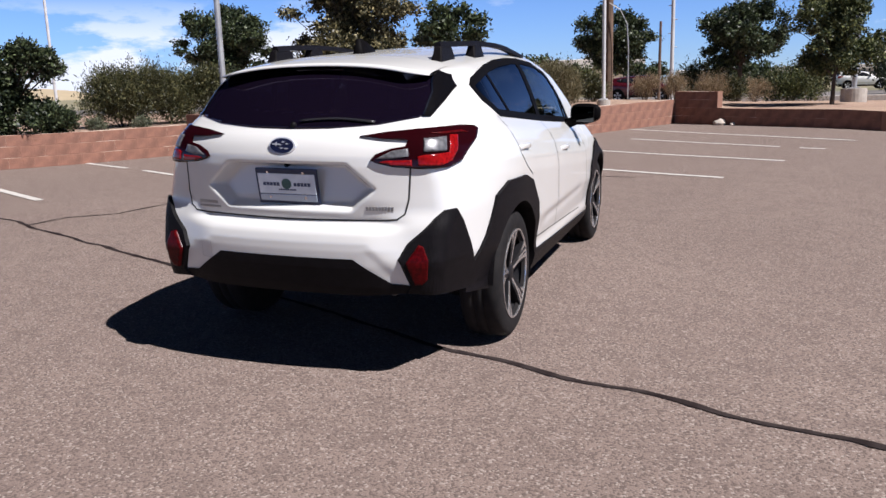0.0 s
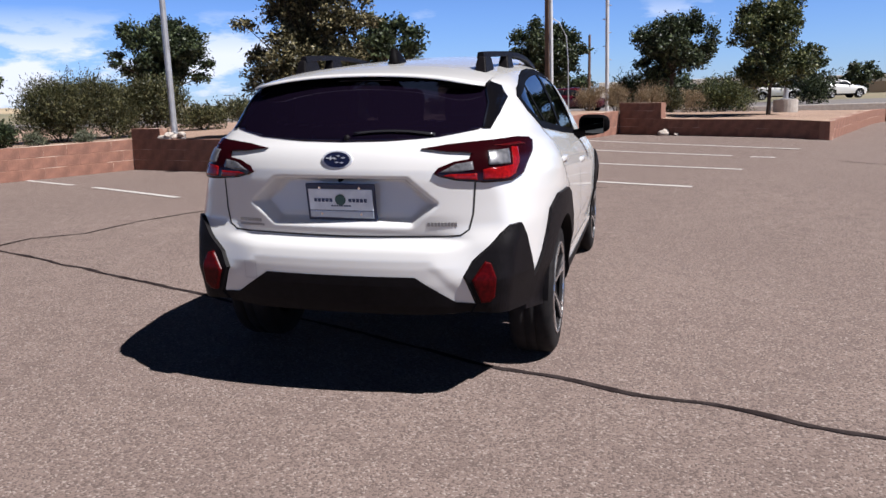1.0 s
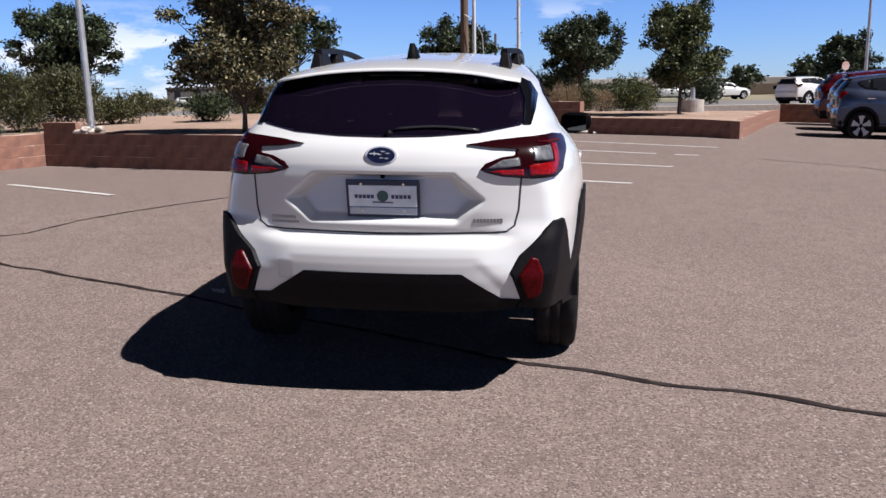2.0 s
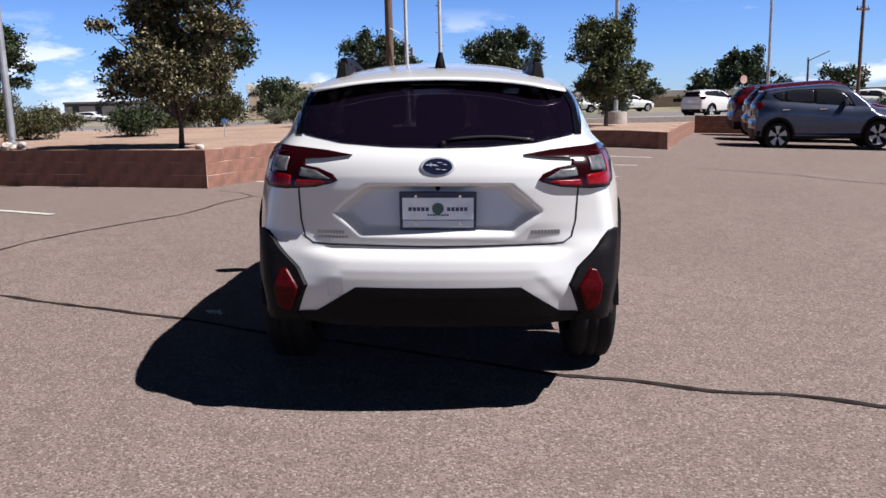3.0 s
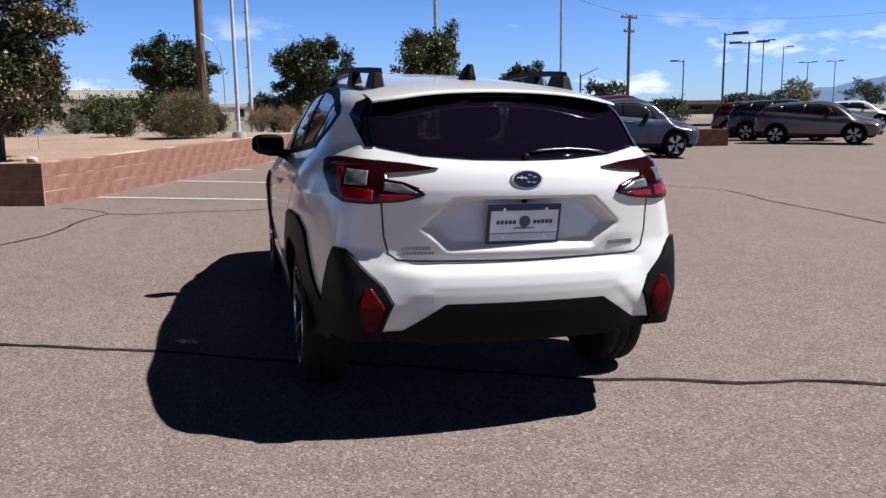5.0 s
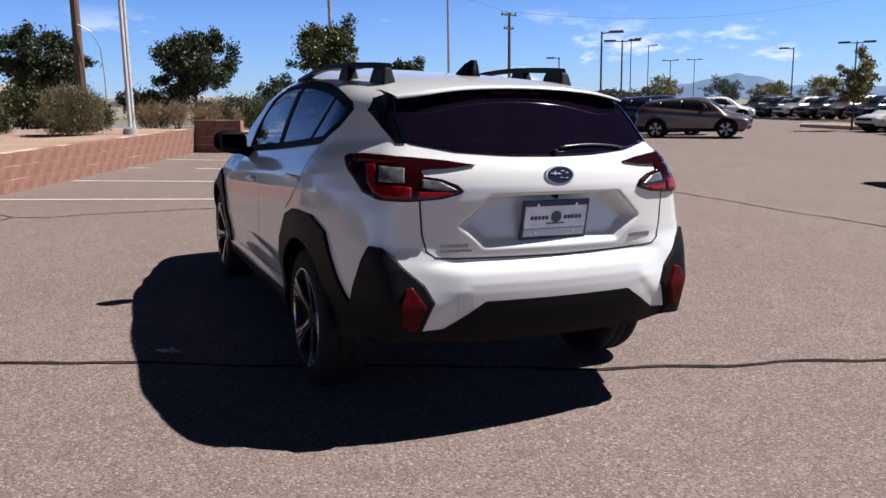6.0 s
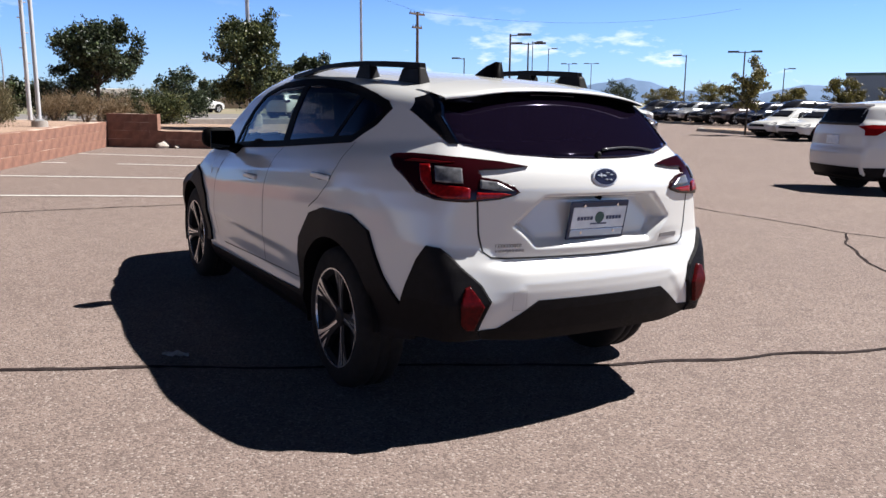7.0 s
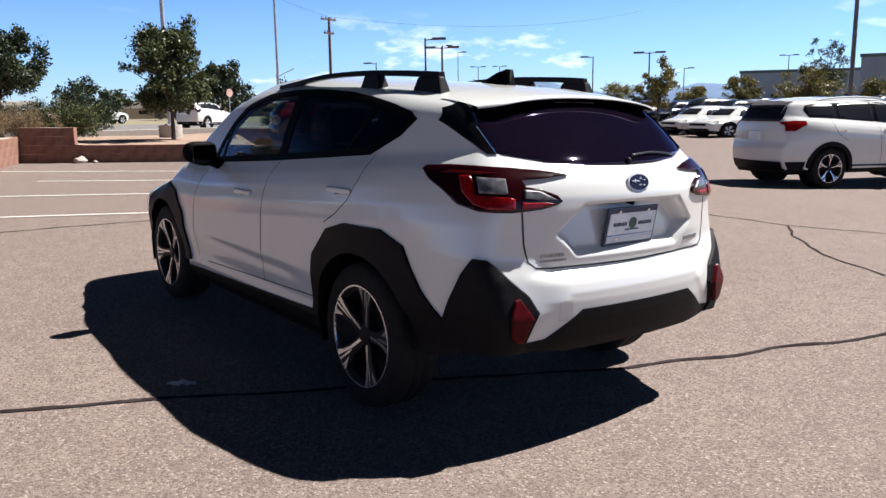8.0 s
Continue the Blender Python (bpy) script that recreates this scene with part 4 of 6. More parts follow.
def main_car():
    field = car_field
    car = new("crossover_car")
    tagged(car, "white compact crossover with black plastic cladding, parked on asphalt", "car")
    pts, faces = shell(field, 141, 180, 110)
    win_in, rear_in = grown(SIDE_WINDOW, -0.02), grown(REAR_WINDOW, -0.006)

    turn = radians(52)
    clad_in = grown([(x * math.cos(turn) + y * math.sin(turn), z) for x, y, z in CLADDING], -0.03)

    def keep(f):
        c = pts[list(f)].mean(0)
        x, y, z = c
        if y < -0.5 and abs(x) > 0.56 and z < 0.82 and in_poly(abs(x) * math.cos(turn) + y * math.sin(turn), z, clad_in):
            return False
        if abs(x) > 0.55 and in_arch(y, z):
            return False
        if abs(x) > 0.5 and in_poly(y, z, win_in):
            return False
        if y < -0.15 and in_poly(x, z, rear_in):
            return False
        if y < -0.62 and abs(x) < 0.66 and z < 0.44:
            return False
        if z < (0.24 if 0.3 < y < 2.35 else 0.455 if y < -0.4 else 0.375):
            return False
        if y > 1.8 and 1.11 < z < 1.45 and abs(x) < 0.62 - 0.12 * (z - 1.1) and z > ROOF(y) - 0.16:
            return False
        return True

    faces = [f for f in faces if keep(f)]
    child("body", mesh_of("body", pts, faces, PAINT, True), car, label="white painted body shell")
    # cabin lining just inside the body
    inner = pts.copy()
    mid = np.array([0, 0.9, 0.9])
    inner = mid + (inner - mid) * np.array([0.965, 0.985, 0.965])
    fs = [f for f in faces if pts[list(f)].mean(0)[2] > 0.6 and not (pts[list(f)].mean(0)[1] < -0.4 and pts[list(f)].mean(0)[2] < 1.2)]
    child("cabin_lining", mesh_of("cabin_lining", inner, [tuple(reversed(f)) for f in fs], LINING, True), car, label="dark cabin lining")
    bm = bmesh.new()
    box(bm, (-0.66, -0.2, 0.24), (0.66, 3.3, 0.4), 0.05)
    box(bm, (-0.6, -0.74, 0.41), (0.6, -0.2, 0.5), 0.03)
    box(bm, (-0.62, -0.45, 0.4), (0.62, 2.3, 0.5), 0.03)
    box(bm, (-0.7, -0.73, 0.48), (0.7, -0.42, 0.57), 0.02)
    box(bm, (-0.77, -0.62, 0.5), (0.77, -0.42, 0.54), 0.01)
    box(bm, (-0.76, 0.38, 0.32), (0.76, 2.28, 0.38), 0.01)
    part("underbody", bm, PLASTIC, car, "black underbody")
    bm = bmesh.new()
    rod(bm, (0.45, -0.2, 0.38), (0.47, -0.7, 0.395), 0.022, 0.022, 14)
    part("exhaust", bm, DARK_STEEL, car, "dark steel tail pipe")
    for h in HUBS:
        for sign in (1, -1):
            bm = bmesh.new()
            n = 22
            ring = []
            for k in range(n + 1):
                a = math.pi * (k / n) * 1.08 - 0.1 * math.pi
                ring.append((h + 0.4 * math.cos(a), 0.352 + 0.4 * math.sin(a)))
            for k in range(n):
                (y0, z0), (y1, z1) = ring[k], ring[k + 1]
                bm.faces.new([bm.verts.new((sign * x, y, z)) for x, y, z in ((0.5, y0, z0), (0.875, y0, z0), (0.875, y1, z1), (0.5, y1, z1))])
            bm.faces.new([bm.verts.new((sign * 0.52, y, z)) for y, z in ring])
            bmesh.ops.recalc_face_normals(bm, faces=bm.faces[:])
            part("wheel_well", bm, PLASTIC, car, "black wheel-arch liner")
    for h in HUBS:
        wheel(car, 0.775, h, 0.345, 1, 0.35 if h else 0.1)
        wheel(car, -0.775, h, 0.345, -1, 0.5 if h else -0.2)

    # glass
    part("rear_window", rear_patch(REAR_WINDOW, field, out=0.004, depth=0.01, cut=0.02), REAR_GLASS, car, "dark privacy glass of the tailgate", True)
    for sign in (1, -1):
        front = [(2.0, 1.045), (1.95, 1.15), (1.87, 1.29), (1.74, 1.4), (1.52, 1.463), (1.2, 1.485), (1.08, 1.486), (1.0, 1.116), (1.1, 1.108)]
        back = [(0.98, 1.118), (1.06, 1.486), (0.9, 1.486), (0.56, 1.47), (0.29, 1.442), (0.06, 1.408), (-0.1, 1.376), (-0.145, 1.35), (-0.09, 1.285), (0.08, 1.195), (0.6, 1.15)]
        part("front_side_window", side_patch(front, sign, field, out=0.001, depth=0.005), SIDE_GLASS, car, "clear side glass", True)
        part("rear_side_window", side_patch(back, sign, field, out=0.001, depth=0.005), QUARTER_GLASS, car, "dark privacy side glass", True)
        part("window_trim", ring_panel(grown(SIDE_WINDOW, 0.012), grown(SIDE_WINDOW, -0.026), sign, field), GLOSS_BLACK, car, "black window trim")
        pillar = [(0.955, 1.11), (1.045, 1.105), (1.105, 1.49), (1.025, 1.495)]
        part("door_pillar", side_patch(pillar, sign, field, out=0.005, depth=0.012), GLOSS_BLACK, car, "black centre pillar")
        sail = [(1.86, 1.05), (1.885, 1.05), (1.855, 1.29), (1.835, 1.3)]
        part("window_divider", side_patch(sail, sign, field, out=0.004, depth=0.01), GLOSS_BLACK, car, "black front quarter-window bar")
        quarter = [(0.3, 1.18), (0.34, 1.178), (0.2, 1.44), (0.16, 1.43)]
        part("quarter_bar", side_patch(quarter, sign, field, out=0.004, depth=0.01), GLOSS_BLACK, car, "black quarter-window bar")
    wind = [(-0.65, 1.08), (0.65, 1.08), (0.6, 1.48), (-0.6, 1.48)]
    bm = patch([(-u, v) for u, v in wind], (0, 1, 0), (0, 0.6, 0), field, out=0.001, depth=0.005)
    part("windscreen", bm, SIDE_GLASS, car, "clear windscreen", True)

    # tailgate garnish, spoiler and roof
    for s in (1, -1):
        gar = [(0.56 * s, 1.435), (0.625 * s, 1.405), (0.66 * s, 1.35), (0.652 * s, 1.28), (0.635 * s, 1.218), (0.602 * s, 1.22), (0.6 * s, 1.34)]
        part("side_garnish", rear_patch(gar, field, base_y=0.3, out=0.011, depth=0.02, cut=0.014), GARNISH, car, "gloss black strip beside the tailgate glass")
        strip = [(0.572 * s, 1.4), (0.577 * s, 1.4), (0.608 * s, 1.33), (0.608 * s, 1.225), (0.602 * s, 1.225), (0.602 * s, 1.33)]
        part("bright_strip", rear_patch(strip, field, base_y=0.3, out=0.016, depth=0.014, cut=0.014), CHROME, car, "thin bright edge strip")
    vs, fs = [], []
    cols = np.linspace(-0.58, 0.58, 41)
    for x in cols:
        tail = -0.515 - 0.02 * x * x + 3.0 * max(0.0, abs(x) - 0.44) ** 2
        for t in (0.0, 0.5, 0.85, 1.0):
            y = -0.2 + (tail + 0.2) * t
            z = float(ROOF(y)) - 0.1 * x * x - 0.24 * x ** 4 + 0.006 + 0.004 * t * t - 0.003 * (t == 1.0)
            vs.append((x, y, z))
        vs.append((x, tail + 0.002, vs[-1][2] - 0.007))
        vs.append((x, tail + 0.11, vs[-2][2] - 0.004))
    for i in range(len(cols) - 1):
        for k in range(4):
            fs.append((6 * i + k, 6 * i + k + 1, 6 * i + 7 + k, 6 * i + 6 + k))
    child("spoiler", mesh_of("spoiler", vs, fs, PAINT, True), car, label="white roof spoiler over the rear glass")
    under = [(6 * i + 4, 6 * i + 5, 6 * i + 11, 6 * i + 10) for i in range(len(cols) - 1)]
    child("spoiler_underside", mesh_of("spoiler_underside", vs, under, GLOSS_BLACK, True), car, label="black underside of the spoiler")
    bm = bmesh.new()
    box(bm, (-0.13, -0.47, 1.428), (0.13, -0.44, 1.44), 0.004)
    part("high_brake_light", bm, DARK_RED_LENS, car, "dark red brake light under the spoiler")
    bm = bmesh.new()
    prev = None
    for y, w, h in ((-0.03, 0.028, 0.085), (0.0, 0.03, 0.085), (0.08, 0.028, 0.06), (0.17, 0.018, 0.02), (0.21, 0.008, 0.002)):
        z = float(ROOF(y)) - 0.006
        ring = [bm.verts.new(p) for p in ((-w, y, z), (-w * 0.35, y + 0.005, z + h), (w * 0.35, y + 0.005, z + h), (w, y, z))]
        if prev:
            for k in range(3):
                bm.faces.new((prev[k], prev[k + 1], ring[k + 1], ring[k]))
        else:
            bm.faces.new(ring)
        prev = ring
    bmesh.ops.recalc_face_normals(bm, faces=bm.faces[:])
    part("antenna_fin", bm, GLOSS_BLACK, car, "black shark-fin antenna", True)
    for s in (1, -1):
        rail = new("roof_rail")
        rail.parent = car
        tagged(rail, "black roof rail")
        bm = bmesh.new()
        prev = None
        for k in range(33):
            t = k / 32
            y = -0.08 + 1.58 * t
            x = s * (0.482 + 0.055 * math.sin(math.pi * 0.75 * t))
            base = float(ROOF(y)) - 0.1 * x * x - 0.24 * x ** 4
            skin = float(on_field(np.array([[x, y, 0.9]]), np.array([[0, 0, 1.0]]), field)[0, 2]) - 0.008
            base += (skin - base) * min(1, max(0, (t - 0.35) / 0.45))
            lift = 0.06 * (1 - t ** 2.4) - 0.004 * t
            w, h = 0.02, 0.03 - 0.008 * t
            zc = base + max(lift, 0.0)
            ring = [bm.verts.new(p) for p in ((x - w, y, zc), (x - w * 0.7, y, zc + h), (x + w * 0.7, y, zc + h), (x + w, y, zc))]
            if prev:
                for q in range(4):
                    bm.faces.new((prev[q], prev[(q + 1) % 4], ring[(q + 1) % 4], ring[q]))
            else:
                bm.faces.new(ring)
            prev = ring
        bm.faces.new(prev[::-1])
        bmesh.ops.recalc_face_normals(bm, faces=bm.faces[:])
        part("rail_bar", bm, PLASTIC, rail, smooth=False)
        for y, ln in ((-0.005, 0.17), (0.44, 0.13)):
            x = s * (0.482 + 0.055 * math.sin(math.pi * 0.75 * (y + 0.08) / 1.58))
            z = float(ROOF(y)) - 0.1 * x * x - 0.24 * x ** 4
            bm = bmesh.new()
            box(bm, (x - 0.02, y - ln / 2, z - 0.02), (x + 0.02, y + ln / 2, z + 0.064), 0.008)
            for v in bm.verts:
                low = 1 - min(1, max(0, (v.co.z - z) / 0.06))
                v.co.y += math.copysign(0.03 * low, v.co.y - y)
                v.co.x += math.copysign(0.012 * low, v.co.x - x)
            part("rail_foot", bm, PLASTIC, rail)

    # black cladding
    for s in (1, -1):
        for h in HUBS:
            arch = [(y + h if not (h > 1) else h - (y if y > -0.5 else y * 0.8), z) for y, z in HEX_ARCH]
            if h > 1:
                arch = [(h + y * 1.0, z) for y, z in [(-0.5, 0.3), (-0.44, 0.5), (-0.4, 0.68), (-0.26, 0.825), (-0.1, 0.87), (0.18, 0.86), (0.33, 0.8), (0.38, 0.7), (0.42, 0.6), (0.5, 0.45), (0.5, 0.3)]]
            part("wheel_arch_cladding", arch_panel(arch, h, s, field), PLASTIC, car, "black plastic wheel-arch cladding")
        sill = [(0.4, 0.385), (2.24, 0.325), (2.24, 0.23), (0.4, 0.23)]
        part("sill_cladding", side_patch(sill, s, field, out=0.01, depth=0.03), PLASTIC, car, "black plastic sill cladding")
        ob = part("corner_cladding", corner_patch(CLADDING, s, field, 52, out=0.018, depth=0.04, cut=0.016), PLASTIC, car, "black plastic rear corner cladding")
        refl = [(0.598, -0.858, 0.578), (0.612, -0.85, 0.602), (0.65, -0.827, 0.66), (0.668, -0.815, 0.654), (0.684, -0.804, 0.595), (0.68, -0.808, 0.505), (0.663, -0.82, 0.482), (0.634, -0.838, 0.478)]
        part("reflector", corner_patch(refl, s, field, 25, base=(0.25, -0.1), out=0.03, depth=0.02, cut=0.01), REFLECTOR, ob, "red rear reflector", True)
    low = [(-0.352, 0.588), (0.352, 0.588), (0.525, 0.474), (0.64, 0.466), (0.645, 0.432), (0.4, 0.41), (-0.4, 0.41), (-0.645, 0.432), (-0.64, 0.466), (-0.525, 0.474)]
    part("bumper_insert", rear_patch(low, field, out=0.005, depth=0.03, cut=0.02), PLASTIC, car, "black plastic lower bumper insert")

    # tail lights
    for s in (1, -1):
        lamp = [(0.373, -0.806, 1.14), (0.5, -0.775, 1.157), (0.62, -0.71, 1.168), (0.7, -0.62, 1.174), (0.755, -0.5, 1.174), (0.775, -0.37, 1.165), (0.783, -0.345, 1.15), (0.79, -0.4, 1.11), (0.79, -0.5, 1.07), (0.772, -0.57, 1.02), (0.73, -0.65, 0.998), (0.62, -0.73, 0.994),
                (0.5, -0.775, 1.005), (0.43, -0.79, 1.022), (0.405, -0.795, 1.035), (0.43, -0.79, 1.06), (0.5, -0.77, 1.085), (0.56, -0.745, 1.094), (0.575, -0.74, 1.12), (0.48, -0.78, 1.126)]
        unit = part("tail_light", corner_patch(lamp, s, field, 32, base=(0.3, -0.1), out=0.014, depth=0.04, cut=0.01), DARK_RED_LENS, car, "dark red tail light cluster", True)
        red = [(0.61, -0.735, 1.008), (0.7, -0.67, 1.008), (0.735, -0.62, 1.025), (0.752, -0.575, 1.07), (0.755, -0.56, 1.134), (0.727, -0.6, 1.138), (0.722, -0.62, 1.062), (0.63, -0.72, 1.056), (0.61, -0.735, 1.05)]
        part("brake_lens", corner_patch(red, s, field, 32, base=(0.3, -0.1), out=0.019, depth=0.02, cut=0.009), RED_LENS, unit, "bright red brake lens", True)
        inner_red = [(0.445, -0.79, 1.028), (0.5, -0.775, 1.014), (0.585, -0.745, 1.007), (0.585, -0.745, 1.036), (0.55, -0.75, 1.034), (0.48, -0.78, 1.034)]
        part("inner_lens", corner_patch(inner_red, s, field, 32, base=(0.3, -0.1), out=0.019, depth=0.02, cut=0.009), RED_LENS, unit, "red lens on the tailgate", True)
        blade = [(0.66, -0.69, 1.15), (0.72, -0.6, 1.153), (0.75, -0.5, 1.153), (0.762, -0.44, 1.14), (0.755, -0.5, 1.142), (0.7, -0.62, 1.142)]
        part("upper_lens", corner_patch(blade, s, field, 32, base=(0.3, -0.1), out=0.018, depth=0.02, cut=0.009), REFLECTOR, unit, "dim red upper lens", True)
        sq = [(0.632, -0.715, 1.07), (0.638, -0.71, 1.128), (0.715, -0.62, 1.132), (0.712, -0.63, 1.07)]
        part("reversing_lens", corner_patch(sq, s, field, 32, base=(0.3, -0.1), out=0.02, depth=0.02, cut=0.01), CLEAR_LENS, unit, "clear reversing lens", True)
        ind = [(0.43, -0.79, 1.042), (0.5, -0.77, 1.076), (0.57, -0.745, 1.086), (0.57, -0.745, 1.052), (0.5, -0.775, 1.042)]
        part("indicator_lens", corner_patch(ind, s, field, 32, base=(0.3, -0.1), out=0.019, depth=0.02, cut=0.01), CLEAR_LENS, unit, "clear indicator lens", True)

    # panel gaps
    gate = [(-0.6, 0.998), (-0.592, 0.86), (-0.575, 0.79), (-0.54, 0.765), (-0.46, 0.757), (0, 0.752), (0.46, 0.757), (0.54, 0.765), (0.575, 0.79), (0.592, 0.86), (0.6, 0.998)]
    part("tailgate_gap", groove(gate, (0, -1, 0), (0, 0.25), field, 0.008), SEAM, car, "dark tailgate gap")
    for s in (1, -1):
        for line_ in ([(0.03, 1.19), (0.045, 1.07), (0.09, 0.98), (0.19, 0.905), (0.3, 0.85)], [(1.0, 1.11), (1.02, 0.8), (1.04, 0.42)], [(1.98, 1.04), (2.05, 0.85), (2.08, 0.6), (2.05, 0.42)], [(0.45, 0.45), (1.9, 0.4)]):
            part("door_gap", groove([(side_u(y, s), z) for y, z in line_], (s, 0, 0), (0.25 * s, 0), field, 0.006), SEAM, car, "thin door gap")
        for y, z in ((0.17, 1.015), (1.27, 0.91)):
            x = float(on_field(np.array([[0.3 * s, y, z]]), np.array([[1.0 * s, 0, 0]]), field)[0, 0])
            bm = bmesh.new()
            box(bm, (-0.016, -0.095, -0.014), (0.008, 0.095, 0.014), 0.007)
            hnd = part("door_handle", bm, PAINT, car, "white door handle", True)
            hnd.matrix_basis = pose(x + s * 0.007, y, z, 0, 0, -4 * s)
            # dark strip: the shade in the handle's hollow, laid on as colour
            bm = bmesh.new()
            box(bm, (-0.004, -0.055, -0.03), (0.003, 0.055, -0.008), 0.002)
            cup = part("handle_recess", bm, SEAM, car, "dark strip painted in for shade below the handle")
            cup.matrix_basis = pose(x + s * 0.001, y, z)
        # door mirror
        mir = new("door_mirror")
        mir.parent = car
        tagged(mir, "black door mirror")
        bm = bmesh.new()
        bmesh.ops.create_uvsphere(bm, u_segments=20, v_segments=12, radius=1.0)
        for v in bm.verts:
            v.co = Vector((math.copysign(abs(v.co.x) ** 0.6, v.co.x) * 0.115, math.copysign(abs(v.co.y) ** 0.7, v.co.y) * 0.075 if v.co.y > 0 else v.co.y * 0.03, math.copysign(abs(v.co.z) ** 0.6, v.co.z) * 0.078))
        for v in bm.verts:
            if v.co.z < 0:
                v.co.z *= 0.95 - 3.0 * s * v.co.x if s * v.co.x > 0 else 0.95 + 1.2 * abs(v.co.x)
        ob = part("mirror_shell", bm, GLOSS_BLACK, mir, smooth=True)
        ob.matrix_basis = pose(0.925 * s, 1.83, 1.1, 0, 0, -14 * s)
        bm = bmesh.new()
        box(bm, (-0.09, -0.03, -0.055), (0.09, -0.022, 0.055), 0.003)
        ob = part("mirror_glass", bm, DIM_MIRROR, mir, "mirror glass")
        ob.matrix_basis = pose(0.925 * s, 1.825, 1.1, 0, 0, -19 * s)
        bm = bmesh.new()
        rod(bm, (0.76 * s, 1.87, 1.02), (0.88 * s, 1.84, 1.06), 0.04, 0.03, 10)
        part("mirror_arm", bm, GLOSS_BLACK, mir)

    # emblem, plate, badges, wiper, camera
    y0 = float(on_field(np.array([[0.0, 0.2, 1.095]]), np.array([[0, -1.0, 0]]), field)[0, 1])
    emb = new("emblem")
    emb.parent = car
    emb.matrix_basis = pose(0, y0 - 0.004, 1.096, -14)
    tagged(emb, "oval blue and chrome emblem")
    for nm, mat, a, b, t in (("emblem_ring", EMBLEM_PALE, 0.074, 0.043, 0.008), ("emblem_field", BADGE_BLUE, 0.064, 0.036, 0.012)):
        bm = bmesh.new()
        bmesh.ops.create_cone(bm, cap_ends=True, segments=36, radius1=1, radius2=0.93, depth=1, matrix=Matrix.Diagonal((a, b, t, 1)))
        bmesh.ops.transform(bm, matrix=pose(0, -t / 2 + 0.006, 0, 90), verts=bm.verts[:])
        part(nm, bm, mat, emb)
    for dx, dz, r in ((-0.028, 0.006, 0.011), (0.008, 0.016, 0.005), (0.03, 0.008, 0.005), (0.002, -0.012, 0.005), (0.026, -0.014, 0.005), (-0.006, 0.003, 0.004)):
        bm = bmesh.new()
        for k in range(2):
            w_ = 1.9 if k == 0 else 0.8
            box(bm, (-r * w_, -0.0015, -r * 0.2), (r * w_, 0.0015, r * 0.2), 0, pose(dx, -0.0075, dz, 0, 90 * k, 0))
        part("emblem_mark", bm, EMBLEM_PALE, emb)
    plate = new("number_plate")
    plate.parent = car
    plate.matrix_basis = pose(0, -0.837, 0.904, 10, 0, 0) @ Matrix.Diagonal((1.04, 1, 1.06, 1))
    tagged(plate, "dealer plate in a blue-grey frame with plain dark bars")
    bm = bmesh.new()
    box(bm, (-0.157, 0, -0.081), (0.157, 0.012, 0.081), 0.004)
    part("plate_frame", bm, PLATE_FRAME, plate)
    bm = bmesh.new()
    box(bm, (-0.145, -0.004, -0.034), (0.145, 0.004, 0.058), 0.002)
    part("plate_face", bm, PLATE_FACE, plate)
    bm = bmesh.new()
    box(bm, (-0.145, -0.003, -0.068), (0.145, 0.004, -0.037), 0.002)
    part("plate_band", bm, PLATE_BAND, plate)
    for x0, x1, z0, z1 in ((-0.122, -0.035, 0.003, 0.018), (0.035, 0.122, 0.003, 0.018), (-0.045, 0.045, -0.017, -0.011)):
        n = 5 if x1 - x0 < 0.088 else 8
        for k in range(n):
            w = (x1 - x0) / n
            bm = bmesh.new()
            box(bm, (x0 + w * k + w * 0.12, -0.006, z0), (x0 + w * (k + 1) - w * 0.12, 0, z1))
            part("plate_bar", bm, PLATE_INK, plate)
    bm = bmesh.new()
    bmesh.ops.create_cone(bm, cap_ends=True, segments=24, radius1=0.024, radius2=0.024, depth=0.004, matrix=pose(0, -0.005, 0.013, 90))
    part("plate_emblem", bm, PLATE_GREEN, plate)
    for x in (-0.09, 0.09):
        for z in (-0.05, 0.064):
            bm = bmesh.new()
            rod(bm, (x, 0.004, z), (x, -0.006, z), 0.007, 0.006, 10)
            part("plate_screw", bm, CHROME, plate)
    for x0, x1, z, hgt in ((-0.52, -0.4, 0.812, 0.014), (-0.52, -0.385, 0.79, 0.01), (0.395, 0.525, 0.813, 0.018)):
        n = 9
        badge = new("badge")
        badge.parent = car
        tagged(badge, "small metal badge of plain bars")
        for k in range(n):
            xa, xb = x0 + (x1 - x0) * (k + 0.1) / n, x0 + (x1 - x0) * (k + 0.9) / n
            xm = (xa + xb) / 2
            y = float(on_field(np.array([[xm, 0.2, z]]), np.array([[0, -1.0, 0]]), field)[0, 1])
            bm = bmesh.new()
            box(bm, (xa, y - 0.0035, z - hgt / 2), (xb, y + 0.006, z + hgt / 2), 0.001)
            part("badge_bar", bm, BADGE_GREY, badge)
    wip = new("rear_wiper")
    wip.parent = car
    tagged(wip, "black rear wiper")
    bm = bmesh.new()
    sweep = []
    for k in range(13):
        x = 0.05 + 0.36 * k / 12
        z = 1.205 + 0.012 * math.sin(math.pi * k / 12) - 0.006 * k / 12
        y = float(on_field(np.array([[x, 0.2, z]]), np.array([[0, -1.0, 0]]), field)[0, 1]) - 0.018
        sweep.append((x, y, z))
    tube(bm, sweep, 0.006, 6)
    part("wiper_arm", bm, WIPER_BLACK, wip, smooth=True)
    bm = bmesh.new()
    bmesh.ops.create_uvsphere(bm, u_segments=14, v_segments=8, radius=0.015)
    ob = part("wiper_pivot", bm, PLASTIC, wip, smooth=True)
